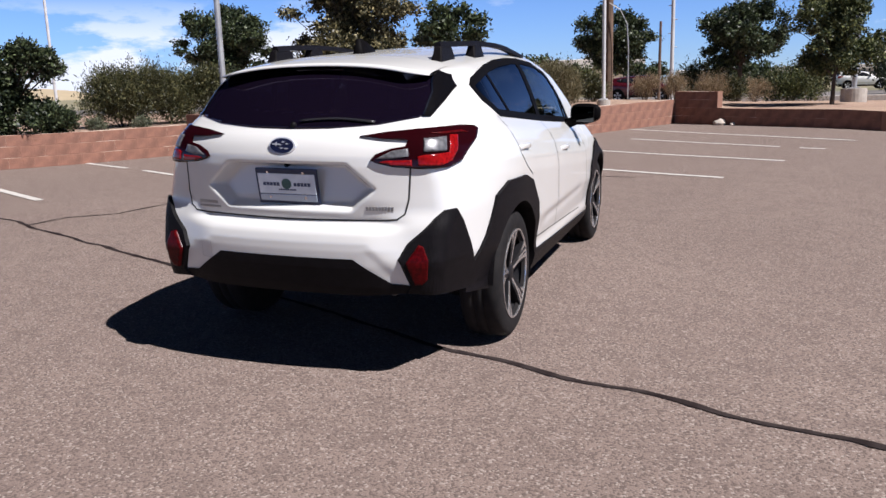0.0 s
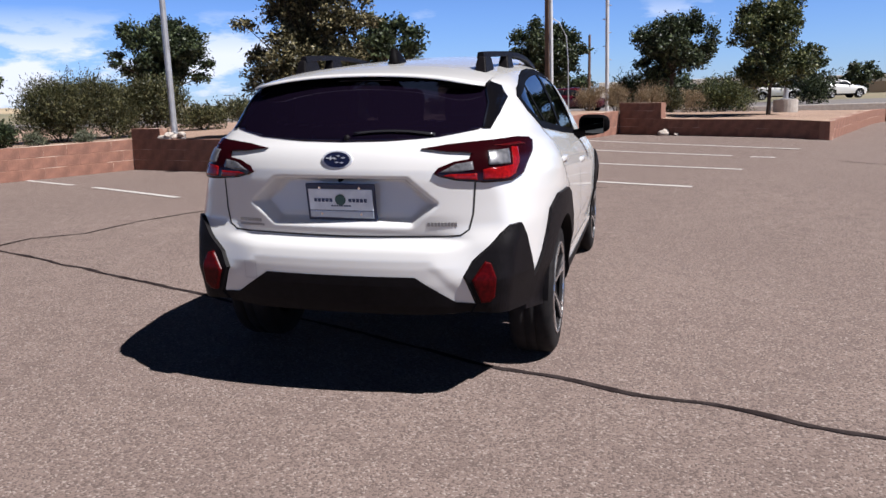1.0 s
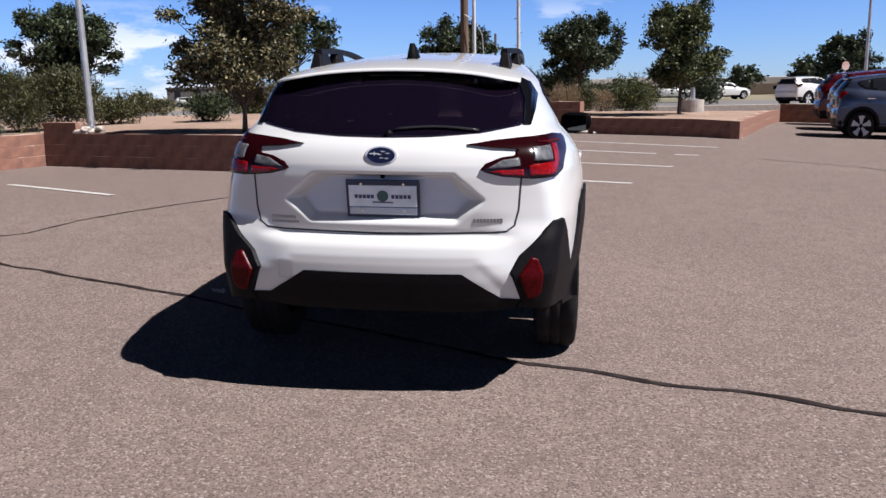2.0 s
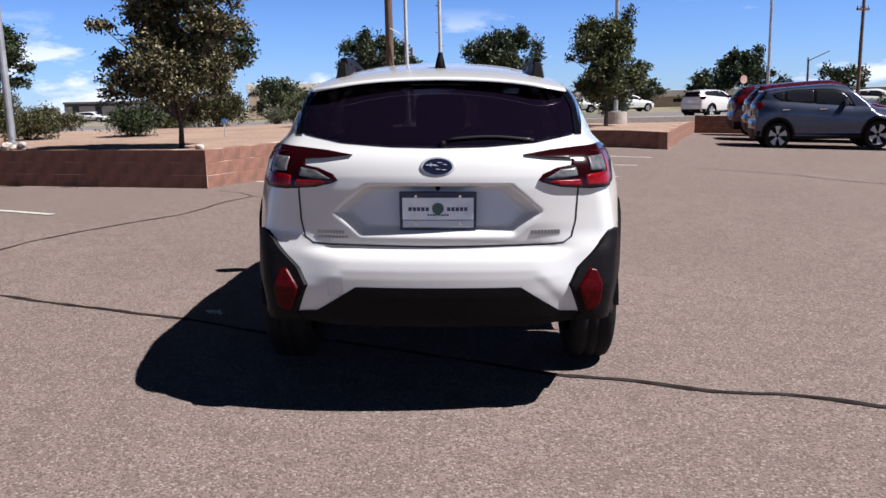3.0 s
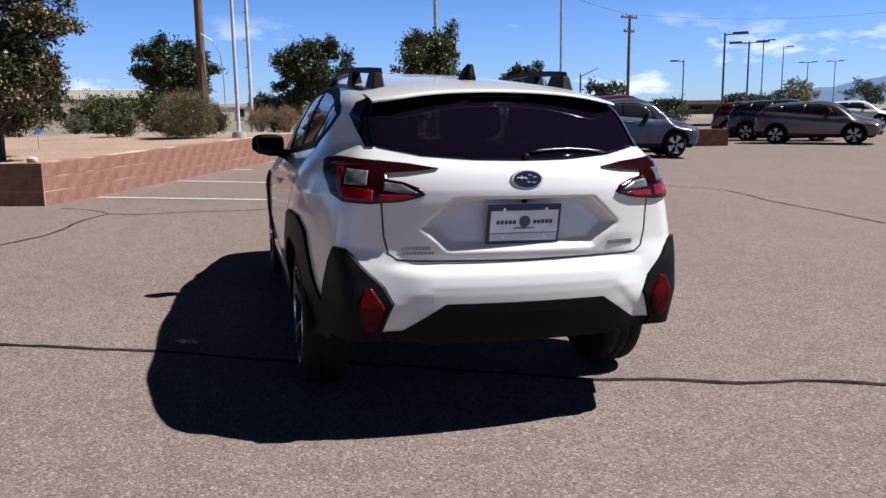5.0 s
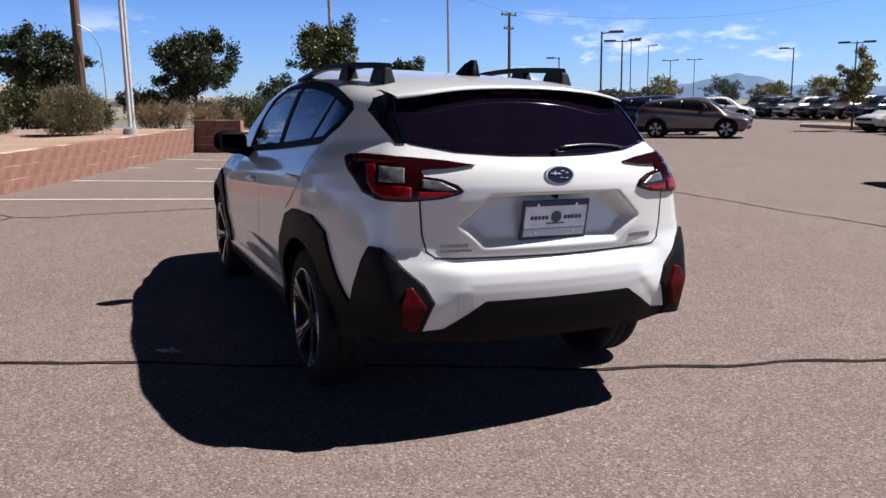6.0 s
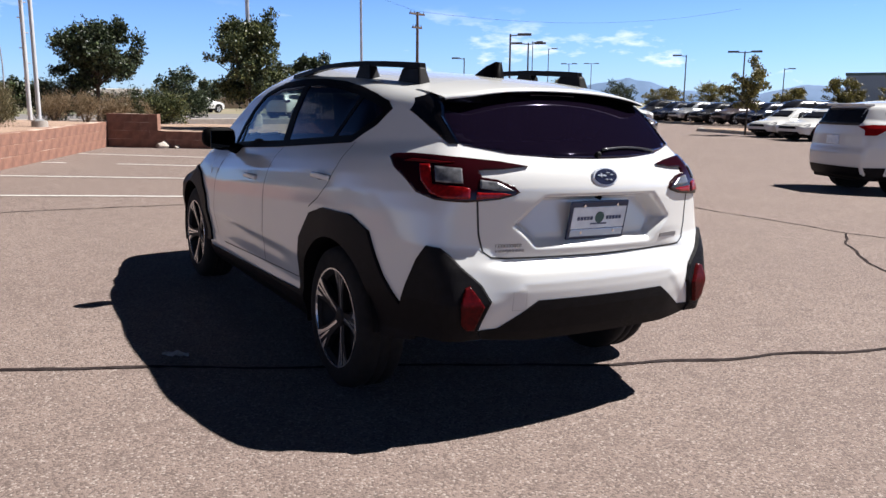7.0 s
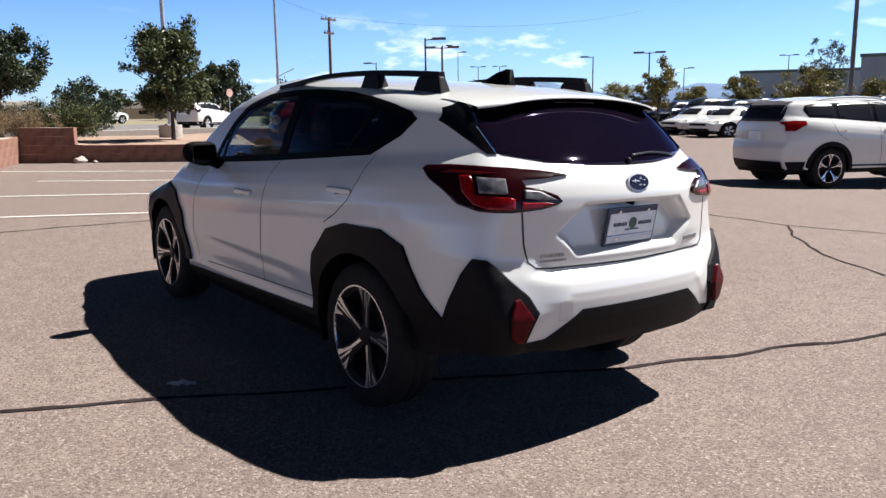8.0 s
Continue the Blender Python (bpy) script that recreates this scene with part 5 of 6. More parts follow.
    ob.matrix_basis = pose(0.02, -0.785, 1.185)
    bm = bmesh.new()
    rod(bm, (0, -0.8, 1.012), (0, -0.84, 1.002), 0.012, 0.01, 12)
    part("reversing_camera", bm, GLOSS_BLACK, car, "small black reversing camera")
    cover = [(-0.47, 0.55), (-0.41, 0.55), (-0.41, 0.63), (-0.47, 0.63), (-0.47, 0.55)]
    part("tow_cover_gap", groove(cover, (0, -1, 0), (0, 0.25), field, 0.0018), BADGE_GREY, car, "tow-eye cover outline")

    # cabin
    seat(car, -0.36, 1.3, 0.5, "front_seat")
    seat(car, 0.36, 1.3, 0.5, "front_seat")
    for x in (-0.38, 0.0, 0.38):
        seat(car, x, 0.45, 0.5, "rear_seat")
    bm = bmesh.new()
    box(bm, (-0.68, 1.85, 0.7), (0.68, 2.3, 1.02), 0.06)
    part("dashboard", bm, LINING, car, "dark dashboard")
    bm = bmesh.new()
    bmesh.ops.create_cone(bm, cap_ends=False, segments=28, radius1=0.18, radius2=0.18, depth=0.02)
    ob = part("steering_wheel", bm, LINING, car, "dark steering wheel")
    ob.matrix_basis = pose(-0.36, 1.72, 0.95, 65)
    car.matrix_world = SLOPE
    return car


main_car()


# ---- plants ----
def leaves_mesh(name, rng, blobs, count, size, mat, shape=0.5, droop=0.0, upright=0.0, per_twig=12):
    """Many single leaves set along twigs that reach out of loose clumps. blobs: (x, y, z, rx, ry, rz)."""
    blobs = np.array(blobs, float)
    vol = (blobs[:, 3] * blobs[:, 4] * blobs[:, 5]) ** (2 / 3)
    twigs = max(1, count // per_twig)
    count = twigs * per_twig
    pick = rng.choice(len(blobs), twigs, p=vol / vol.sum())
    way = rng.normal(size=(twigs, 3))
    way[:, 2] += 0.25
    way /= np.linalg.norm(way, axis=1)[:, None]
    root = blobs[pick, :3] + way * blobs[pick, 3:] * rng.uniform(0.1, 0.6, twigs)[:, None]
    tip = blobs[pick, :3] + (way + rng.normal(size=(twigs, 3)) * 0.22) * blobs[pick, 3:] * rng.uniform(0.7, 1.12, twigs)[:, None]
    root, tip = np.repeat(root, per_twig, 0), np.repeat(tip, per_twig, 0)
    run = (tip - root) / (np.linalg.norm(tip - root, axis=1)[:, None] + 1e-9)
    f = rng.uniform(0.0, 1.0, count) ** 0.7
    c = root + (tip - root) * f[:, None] + rng.normal(size=(count, 3)) * size * 0.5
    ax = rng.normal(size=(count, 3)) * 0.7 + np.array([0, 0, upright]) + run * 0.8
    ax[:, 2] -= droop
    ax /= np.linalg.norm(ax, axis=1)[:, None]
    no = np.cross(ax, rng.normal(size=(count, 3)))
    no /= np.linalg.norm(no, axis=1)[:, None] + 1e-9
    ln = size * rng.uniform(0.6, 1.35, count)
    a, b = ax * ln[:, None] / 2, no * (ln * shape / 2)[:, None]
    v = np.stack([c - a, c + b, c + a, c - b], 1).reshape(-1, 3)
    me = bpy.data.meshes.new(name)
    me.vertices.add(len(v))
    me.vertices.foreach_set("co", v.ravel())
    me.loops.add(count * 4)
    me.loops.foreach_set("vertex_index", np.arange(count * 4))
    me.polygons.add(count)
    me.polygons.foreach_set("loop_start", np.arange(count) * 4)
    me.polygons.foreach_set("loop_total", np.full(count, 4))
    me.materials.append(mat)
    me.update()
    me.validate()
    return me


def tree(x, y, z, top, width, crown_low, label, mat, seed, leaves, size, name="tree", trunk=0.06, blobs=16, lean=(0, 0), shape=0.5):
    """A tapered trunk with limbs, and a crown of many leaves in uneven clumps."""
    rng = np.random.default_rng(seed)
    t = new(name)
    t.matrix_basis = pose(x, y, z)
    tagged(t, label, "tree")
    mid, hgt = (crown_low + top) / 2 - z, (top - crown_low) / 2
    bl = []
    for k in range(blobs):
        a = k * 2.4 + rng.uniform(-0.5, 0.5)
        h = rng.uniform(-0.85, 0.9)
        r = width / 2 * math.sqrt(max(0.05, 1 - (h * 0.9) ** 2)) * rng.uniform(0.3, 0.92)
        s = width * rng.uniform(0.09, 0.2)
        bl.append((r * math.cos(a) + lean[0] * h, r * math.sin(a) + lean[1] * h, mid + hgt * h * 0.85, s * rng.uniform(0.8, 1.2), s * rng.uniform(0.8, 1.2), s * rng.uniform(0.6, 0.95)))
    for k in range(9):
        a, h = k * 2.1 + rng.uniform(-0.4, 0.4), rng.uniform(-0.5, 1.0)
        r = width / 2 * math.sqrt(max(0.12, 1 - (h * 0.9) ** 2)) * rng.uniform(0.85, 1.08)
        s = width * rng.uniform(0.04, 0.07)
        stretch_ = rng.uniform(1.3, 2.6)
        bl.append((r * math.cos(a), r * math.sin(a), mid + hgt * h * 1.0, s * (1.2 + 0.8 * abs(math.cos(a))), s * (1.2 + 0.8 * abs(math.sin(a))), s * (stretch_ if h > 0.4 else 0.8)))
    bm = bmesh.new()
    low = crown_low - z
    rod(bm, (0, 0, -0.1), (0.02, 0.01, low + 0.2), trunk * 1.15, trunk * 0.8, 9)
    rod(bm, (0.02, 0.01, low + 0.15), (0.0, 0.02, mid + hgt * 0.4), trunk * 0.8, trunk * 0.25, 8)
    part("trunk", bm, BARK, t, "dark slender trunk")
    for b in bl:
        s = Vector((0.01, 0.01, low + (b[2] - low) * 0.35))
        bm = bmesh.new()
        m = s.lerp(Vector(b[:3]), 0.5) + Vector((0, 0, 0.05 * hgt))
        rod(bm, s, m, trunk * 0.38, trunk * 0.24, 5)
        rod(bm, m, b[:3], trunk * 0.24, trunk * 0.08, 5)
        part("limb", bm, BARK, t)
    core = [(0, 0, mid - hgt * 0.1, width * 0.22, width * 0.22, hgt * 0.5)]
    child("crown", leaves_mesh("crown", rng, bl + core, leaves, size, mat, shape), t)
    return t


def shrub(x, y, z, width, height, label, mat, seed, leaves, size, name="shrub", shape=0.45, upright=0.4, wide=None):
    rng = np.random.default_rng(seed)
    t = new(name)
    t.matrix_basis = pose(x, y, z)
    tagged(t, label, "shrub")
    bl = []
    for k in range(9):
        a = k * 2.4
        r = width * 0.3 * math.sqrt(k / 9)
        s = width * rng.uniform(0.16, 0.26)
        bl.append((r * math.cos(a) * (wide or 1), r * math.sin(a), height * rng.uniform(0.3, 0.68), s * (wide or 1), s, height * rng.uniform(0.26, 0.4)))
    bl.append((0, 0, height * 0.36, width * 0.34 * (wide or 1), width * 0.34, height * 0.34))
    bm = bmesh.new()
    for k in range(5):
        a = k * 1.26
        rod(bm, (0.02 * math.cos(a), 0.02 * math.sin(a), -0.05), (width * 0.25 * math.cos(a), width * 0.25 * math.sin(a), height * 0.55), 0.018, 0.006, 5)
    part("woody_base", bm, BARK, t)
    child("foliage", leaves_mesh("foliage", rng, bl, int(leaves * 3.0), size * 0.78, mat, shape, upright=upright), t)
    return t


def on_bed(x, y):
    return bed_height(x, y)


tree(-4.46, 9.25, on_bed(-4.46, 9.25), 3.95, 2.25, 0.85, "young ornamental pear tree with olive and yellowing leaves", LEAF_OLIVE, 3, 60000, 0.066, trunk=0.048, blobs=40)
tree(4.15, 17.2, on_bed(4.15, 17.2), 3.55, 2.2, 1.2, "small green ornamental tree with a dark thin trunk", LEAF_GREEN, 5, 32000, 0.08, trunk=0.05, blobs=30, lean=(-0.1, 0))
tree(2.1, 29.1, on_bed(2.1, 29.1), 4.15, 3.1, 1.5, "open dark green tree behind the low walls", LEAF_DARK, 7, 26000, 0.125, trunk=0.09, blobs=26)
tree(-3.5, 34.0, on_bed(-3.5, 34.0), 4.5, 3.5, 1.7, "open dark green tree beside a timber pole", LEAF_DARK, 8, 26000, 0.135, trunk=0.08, blobs=26)
tree(-11.75, 15.95, on_bed(-11.75, 15.95), 3.8, 2.6, 1.5, "dark broad-leaved tree behind the shrubs", LEAF_DARK, 11, 30000, 0.095, trunk=0.07, blobs=20)
tree(-10.35, 7.05, on_bed(-10.35, 7.05), 2.4, 1.95, 0.72, "dense dark bushy tree behind the wall", LEAF_DARK, 12, 30000, 0.075, trunk=0.06)
tree(-9.3, 28.1, on_bed(-9.3, 28.1), 4.7, 3.2, 2.0, "distant dark green tree beyond the planted ground", LEAF_DARK, 13, 6000, 0.2, trunk=0.08)
tree(24.1, 63.2, 0.15, 5.2, 4.4, 1.8, "distant dark green street tree", LEAF_DARK, 14, 6000, 0.3, trunk=0.12)
tree(12.95, 64.9, 0.15, 3.7, 3.6, 0.8, "distant dense dark green tree", LEAF_DARK, 15, 2500, 0.26, trunk=0.1)
tree(28.2, 21.0, 0.05, 3.3, 1.7, 0.9, "thin young tree on a kerbed island", LEAF_YELLOW, 16, 5500, 0.11, trunk=0.045, lean=(0.05, 0))
for k, (x, y, top, w, mat) in enumerate(((54.5, 66.4, 4.0, 4.0, LEAF_YELLOW), (72.8, 77, 4.2, 5, LEAF_DARK), (62.4, 59.2, 3.0, 4.5, LEAF_YELLOW), (73.2, 62.3, 3.7, 4.5, LEAF_YELLOW), (62.5, 43.7, 2.8, 2.8, LEAF_YELLOW),
                                         (56.3, 34.5, 3.4, 2.8, LEAF_YELLOW), (68.2, 33.9, 6.6, 4.4, LEAF_GREEN), (58.7, 30.4, 3.7, 4.6, LEAF_YELLOW), (60.9, 26, 3.0, 4.0, LEAF_YELLOW), (66, 52, 3.2, 3.2, LEAF_GREEN))):
    tree(x, y, 0.0, top, w, 0.9, "distant yellowing tree beyond the parked cars" if mat is LEAF_YELLOW else "distant green tree beyond the parked cars", mat, 30 + k, 8000, 0.15, trunk=0.1, blobs=18)

for k, (x, y, top, w) in enumerate(((24, 97, 3.4, 5.0), (31, 95, 4.6, 5.5), (38, 93, 3.2, 6.0), (46, 92, 5.0, 5.5), (54, 90, 1.9, 5.0), (63, 87, 2.6, 5.0), (-20, 88, 4.4, 6.0), (-8, 92, 3.6, 5.5), (3, 90, 3.0, 5.0))):
    tree(x, y, 0.15, top, w, 0.7, "dark tree far beyond the street", LEAF_DARK, 90 + k, 2600, 0.42, trunk=0.12, blobs=14)
def plant(first, rows):
    for k, (x, y, w, h, mat, text, n, s) in enumerate(rows):
        z = on_bed(x, y) if y < 46 and x < 16 else 0.05
        dry = mat in (LEAF_STRAW, LEAF_KHAKI)
        shrub(x, y, z - 0.03, w, h, text, mat, first + k, n, s, upright=1.6 if dry else 0.9 if "feathery" in text else 0.5, shape=0.14 if dry else 0.3 if "feathery" in text else 0.42)


plant(60, (
    (-9.9, 9.4, 2.0, 1.3, LEAF_BUSH, "feathery olive-green shrub behind the wall", 11000, 0.07),
    (-9.6, 10.6, 2.0, 1.3, LEAF_BUSH, "feathery olive-green shrub behind the wall", 11000, 0.07),
    (-8.9, 11.2, 1.7, 1.3, LEAF_BUSH, "olive shrub with yellowing tips", 5500, 0.07),
    (-9.0, 13.1, 1.5, 0.7, LEAF_BUSH, "low olive shrub beside a lamp post", 2200, 0.08),
    (-9.6, 8.3, 0.5, 0.32, LEAF_SAGE, "small pale sage bush", 700, 0.05),
    (-9.0, 8.9, 0.5, 0.3, LEAF_SAGE, "small pale sage bush", 700, 0.05),
    (-6.95, 13.6, 1.5, 0.75, LEAF_DARK, "dark spreading shrub on gravel", 2800, 0.08),
    (-5.45, 21.3, 0.9, 0.65, LEAF_SAGE, "rounded pale sage bush on gravel", 1500, 0.07),
    (-3.7, 16.6, 1.05, 0.62, LEAF_BUSH, "rounded olive shrub on gravel", 2200, 0.07)))
plant(69, (
    (-6.6, 19.0, 1.9, 1.1, LEAF_BUSH, "broad olive shrub on gravel", 3200, 0.1),
    (-5.7, 29.4, 3.4, 1.9, LEAF_GREEN, "large green shrub near the street", 3500, 0.14),
    (-3.3, 23.5, 2.2, 1.5, LEAF_GREEN, "green shrub behind a straw-coloured bush", 2600, 0.12),
    (0.8, 30.5, 3.0, 2.0, LEAF_DARK, "dark green shrub near the street", 3200, 0.12),
    (3.4, 33.0, 3.0, 1.8, LEAF_DARK, "dark green shrub near the street", 3000, 0.12),
    (4.55, 29.5, 2.0, 1.5, LEAF_BUSH, "dark green shrub on gravel", 2600, 0.1),
    (-2.15, 15.1, 1.6, 1.05, LEAF_KHAKI, "large rounded straw-green bush behind the wall", 15000, 0.09),
    (-1.55, 17.6, 0.9, 0.8, LEAF_BUSH, "olive bush beside a timber pole", 1800, 0.08),
    (-0.35, 18.7, 1.0, 0.85, LEAF_STRAW, "dry straw-coloured tuft beside the wall", 2400, 0.08)))
plant(78, (
    (0.4, 19.0, 0.95, 0.8, LEAF_STRAW, "dry straw-coloured tuft beside the wall", 2200, 0.08),
    (1.3, 20.3, 1.3, 0.9, LEAF_STRAW, "dry straw-coloured grass clump", 2600, 0.09),
    (1.9, 21.5, 1.0, 0.8, LEAF_BUSH, "olive bush behind dry grass", 1800, 0.09),
    (3.75, 25.9, 2.1, 1.3, LEAF_GREEN, "dense green shrub on gravel", 3800, 0.1),
    (2.6, 24.4, 1.4, 0.95, LEAF_STRAW, "dry straw-coloured grass clump", 1500, 0.09),
    (-10.6, 6.3, 1.3, 0.9, LEAF_DARK, "dark dense shrub behind the wall", 3500, 0.09),
    (-9.75, 7.4, 0.9, 0.7, LEAF_DARK, "dark dense shrub behind the wall", 2600, 0.09),
    (11.7, 54.8, 3.2, 2.6, LEAF_DARK, "distant dark green tree-like shrub", 2200, 0.22),
    (27.5, 45.5, 4.5, 1.3, LEAF_DARK, "distant clipped dark hedge", 1800, 0.16)))
plant(87, (
    (32.5, 43.5, 4.5, 1.3, LEAF_DARK, "distant clipped dark hedge", 1800, 0.16),
    (38, 50, 6.5, 2.4, LEAF_DARK, "distant dark green shrubs", 1800, 0.24),
    (44, 57, 6.5, 2.4, LEAF_DARK, "distant dark green shrubs", 1800, 0.24),
    (24, 52, 4.0, 1.1, LEAF_DARK, "distant dark green shrubs", 1500, 0.2),
    (-16, 28, 3.0, 1.2, LEAF_BUSH, "olive shrubs far behind the wall", 2200, 0.12),
    (-14, 36, 4.0, 1.4, LEAF_GREEN, "green shrubs near the street", 2000, 0.16),
    (-20, 22, 3.0, 1.4, LEAF_DARK, "dark shrubs far behind the wall", 2200, 0.13)))


# ---- poles and posts ----
def light_pole(x, y, z, height, r, mat, label, head=0, arm_way=0.0, base=0.0, base_r=0.3, name="light_pole"):
    t = new(name)
    t.matrix_basis = pose(x, y, z)
    tagged(t, label, "pole")
    if base:
        bm = bmesh.new()
        bmesh.ops.create_cone(bm, cap_ends=True, segments=24, radius1=base_r, radius2=base_r, depth=base + 0.2, matrix=Matrix.Translation((0, 0, base / 2 - 0.1)))
        bmesh.ops.bevel(bm, geom=[e for e in bm.edges if all(v.co.z > base / 2 for v in e.verts)], offset=0.02, segments=2, affect="EDGES")
        part("footing", bm, CONCRETE, t, "round concrete footing")
    bm = bmesh.new()
    rod(bm, (0, 0, base - 0.05), (0, 0, height), r, r * 0.75, 12)
    box(bm, (-r * 1.9, -r * 1.9, base - 0.01), (r * 1.9, r * 1.9, base + 0.03))
    part("post", bm, mat, t)
    a = radians(arm_way)
    for s in ((1,) if head == 1 else (1, -1) if head == 2 else ()):
        bm = bmesh.new()
        w = Vector((math.cos(a), math.sin(a), 0)) * s
        rod(bm, (0, 0, height - 0.1), w * 0.7 + Vector((0, 0, height - 0.05)), r * 0.5, r * 0.5, 6)
        part("arm", bm, mat, t)
        bm = bmesh.new()
        box(bm, (0.4, -0.14, height - 0.1), (1.15, 0.14, height + 0.03), 0.02, Matrix.Rotation(a if s > 0 else a + math.pi, 4, "Z"))
        part("lamp_head", bm, DARK_STEEL, t)
    return t


light_pole(-7.3, 9.25, on_bed(-7.3, 9.25), 7.5, 0.06, STEEL, "tall grey steel light pole on a footing of stones", base=0.12, base_r=0.2)
light_pole(-0.95, 15.3, on_bed(-0.95, 15.3), 8.0, 0.045, WHITE_STEEL, "tall pale steel light pole behind the wall", base=0.12, base_r=0.16)
light_pole(4.9, 19.6, on_bed(4.9, 19.6) - 0.1, 8.0, 0.065, STEEL, "grey steel light pole on a round concrete footing", base=0.45, base_r=0.32)
pole = light_pole(-0.3, 27.8, on_bed(-0.3, 27.8), 10.0, 0.075, WHITE_STEEL, "tall white steel pole with short rungs")
for k in range(14):
    bm = bmesh.new()
    rod(bm, (-0.16 if k % 2 else 0, 0, 2.0 + 0.5 * k), (0 if k % 2 else 0.16, 0, 2.0 + 0.5 * k), 0.018, 0.018, 6)
    part("rung", bm, WHITE_STEEL, pole)
light_pole(13.4, 30.2, 0.05, 9.7, 0.065, STEEL, "tall grey steel light pole", head=1, arm_way=20)
light_pole(34.95, 15.4, -0.1, 9.0, 0.11, DARK_STEEL, "tall dark steel light pole by the far lot", head=1, arm_way=200)
for x, y, top, heads, way in ((24.0, 33.6, 5.1, 1, -40), (30.0, 40.0, 5.25, 2, -40), (54.8, 72.5, 8.3, 1, -40), (65.5, 83.2, 8.5, 1, -40), (74, 89.2, 7.0, 2, -40), (83, 94.7, 7.5, 2, -40), (52.8, 47.5, 5.6, 1, 140), (45.9, 35.7, 5.1, 2, -50), (78, 56.2, 5.4, 1, -50), (92.6, 51.6, 7.0, 2, -60), (29.9, 64.5, 4.5, 0, 0), (37.9, 60.4, 5.4, 1, 140)):
    light_pole(x, y, 0.0, top, 0.065, DARK_STEEL, "slim dark lamp post far across the lot", heads, way, name="lamp_post")


light_pole(-26.4, 24.1, on_bed(-26.4, 24.1), 9.5, 0.07, WHITE_STEEL, "tall slim pale steel light pole far behind the wall")
for x, y, top, heads in ((-81.2, 144.6, 8.0, 2), (-104.0, 129.4, 9.5, 1), (-105.8, 128.2, 9.5, 1)):
    light_pole(x, y, -4.4, top, 0.12, DARK_STEEL, "slim dark lamp post far beyond the street", heads, 20, name="lamp_post")


def timber_pole(x, y, z, height, r, label, arms=0, way=0.0):
    t = new("utility_pole")
    t.matrix_basis = pose(x, y, z, 0, 0, way)
    tagged(t, label, "pole")
    bm = bmesh.new()
    rod(bm, (0, 0, -0.1), (0.04, 0, height), r, r * 0.7, 12)
    part("post", bm, TIMBER, t)
    for k in range(arms):
        zz = height - 0.15 - k * 0.9
        bm = bmesh.new()
        w = 0.75 - 0.28 * k
        box(bm, (-w, -0.06, zz - 0.06), (w, 0.06, zz + 0.06), 0.01)
        part("crossarm", bm, TIMBER, t)
        for s in (-0.9, -0.35, 0.35, 0.9):
            bm = bmesh.new()
            rod(bm, (s * w, 0, zz + 0.05), (s * w, 0, zz + 0.2), 0.035, 0.02, 6)
            part("insulator", bm, DARK_STEEL, t)
    return t


timber_pole(-1.89, 22.5, on_bed(-1.89, 22.5), 10.0, 0.14, "weathered brown timber utility pole")
timber_pole(25.1, 46.2, 0.0, 7.45, 0.125, "timber utility pole with two crossarms", 2, 20)
timber_pole(-2.3, 45.7, 0.1, 4.7, 0.1, "short grey-brown timber pole by the street")
bm = bmesh.new()
pts_ = [(0, -0.1, 3.0), (0.32, -0.12, 2.8), (0.55, -0.12, 2.35), (0.6, -0.12, 1.6), (0.6, -0.12, -0.3)]
tube(bm, pts_, 0.018, 6)
ob = part("conduit", bm, STEEL)
ob.matrix_basis = pose(-1.84, 22.4, on_bed(-1.89, 22.5))
tagged(ob, "thin bent grey conduit beside a timber pole", "pipe")


def cable(a, b, sag, label):
    bm = bmesh.new()
    run = []
    for k in range(25):
        t = k / 24
        run.append(Vector(a).lerp(Vector(b), t) - Vector((0, 0, sag * 4 * t * (1 - t))))
    tube(bm, run, 0.007, 4)
    tagged(part("power_cable", bm, RUBBER), label, "cable")


cable((24.9, 46.1, 7.5), (-1.89, 22.5, 10.0), 0.6, "thin dark overhead power cable")
cable((25.3, 46.3, 7.5), (60, 48, 10), 1.0, "thin dark overhead power cable")


def street_signal(x, y, z):
    t = new("street_light")
    t.matrix_basis = pose(x, y, z, 0, 0, 20)
    tagged(t, "slim street light with a long raised arm and sign", "street light")
    bm = bmesh.new()
    rod(bm, (0, 0, 0), (0, 0, 4.0), 0.09, 0.07, 8)
    part("post", bm, DARK_STEEL, t)
    bm = bmesh.new()
    rod(bm, (0, 0, 3.9), (2.2, 0, 4.7), 0.05, 0.04, 6)
    part("arm", bm, DARK_STEEL, t)
    bm = bmesh.new()
    box(bm, (0.1, -0.03, 1.5), (1.8, 0.03, 2.0), 0.01)
    part("sign_board", bm, DARK_STEEL, t, "dark street sign board")
    bm = bmesh.new()
    rod(bm, (0, 0, 1.3), (6.0, 0, 1.4), 0.05, 0.05, 6)
    part("signal_arm", bm, DARK_STEEL, t)


street_signal(29.9, 64.4, 0.3)
sgn = new("road_sign")
sgn.matrix_basis = pose(20.2, 52.2, 0.1, 0, 0, 20)
tagged(sgn, "small round-cornered sign on a thin post", "sign")
bm = bmesh.new()
rod(bm, (0, 0, 0), (0, 0, 2.75), 0.04, 0.04, 6)
part("post", bm, STEEL, sgn)
bm = bmesh.new()
bmesh.ops.create_cone(bm, cap_ends=True, segments=8, radius1=0.3, radius2=0.3, depth=0.03, matrix=pose(0, -0.05, 2.45, 90))
part("sign_face", bm, material("pale_sign", (0.55, 0.42, 0.38), 0.5, other=(0.5, 0.25, 0.2), scale=6), sgn)
stake = new("marker_stake")
stake.matrix_basis = pose(-4.6, 12.4, on_bed(-4.6, 12.4))
tagged(stake, "thin marker stake with a small blue tag", "stake")
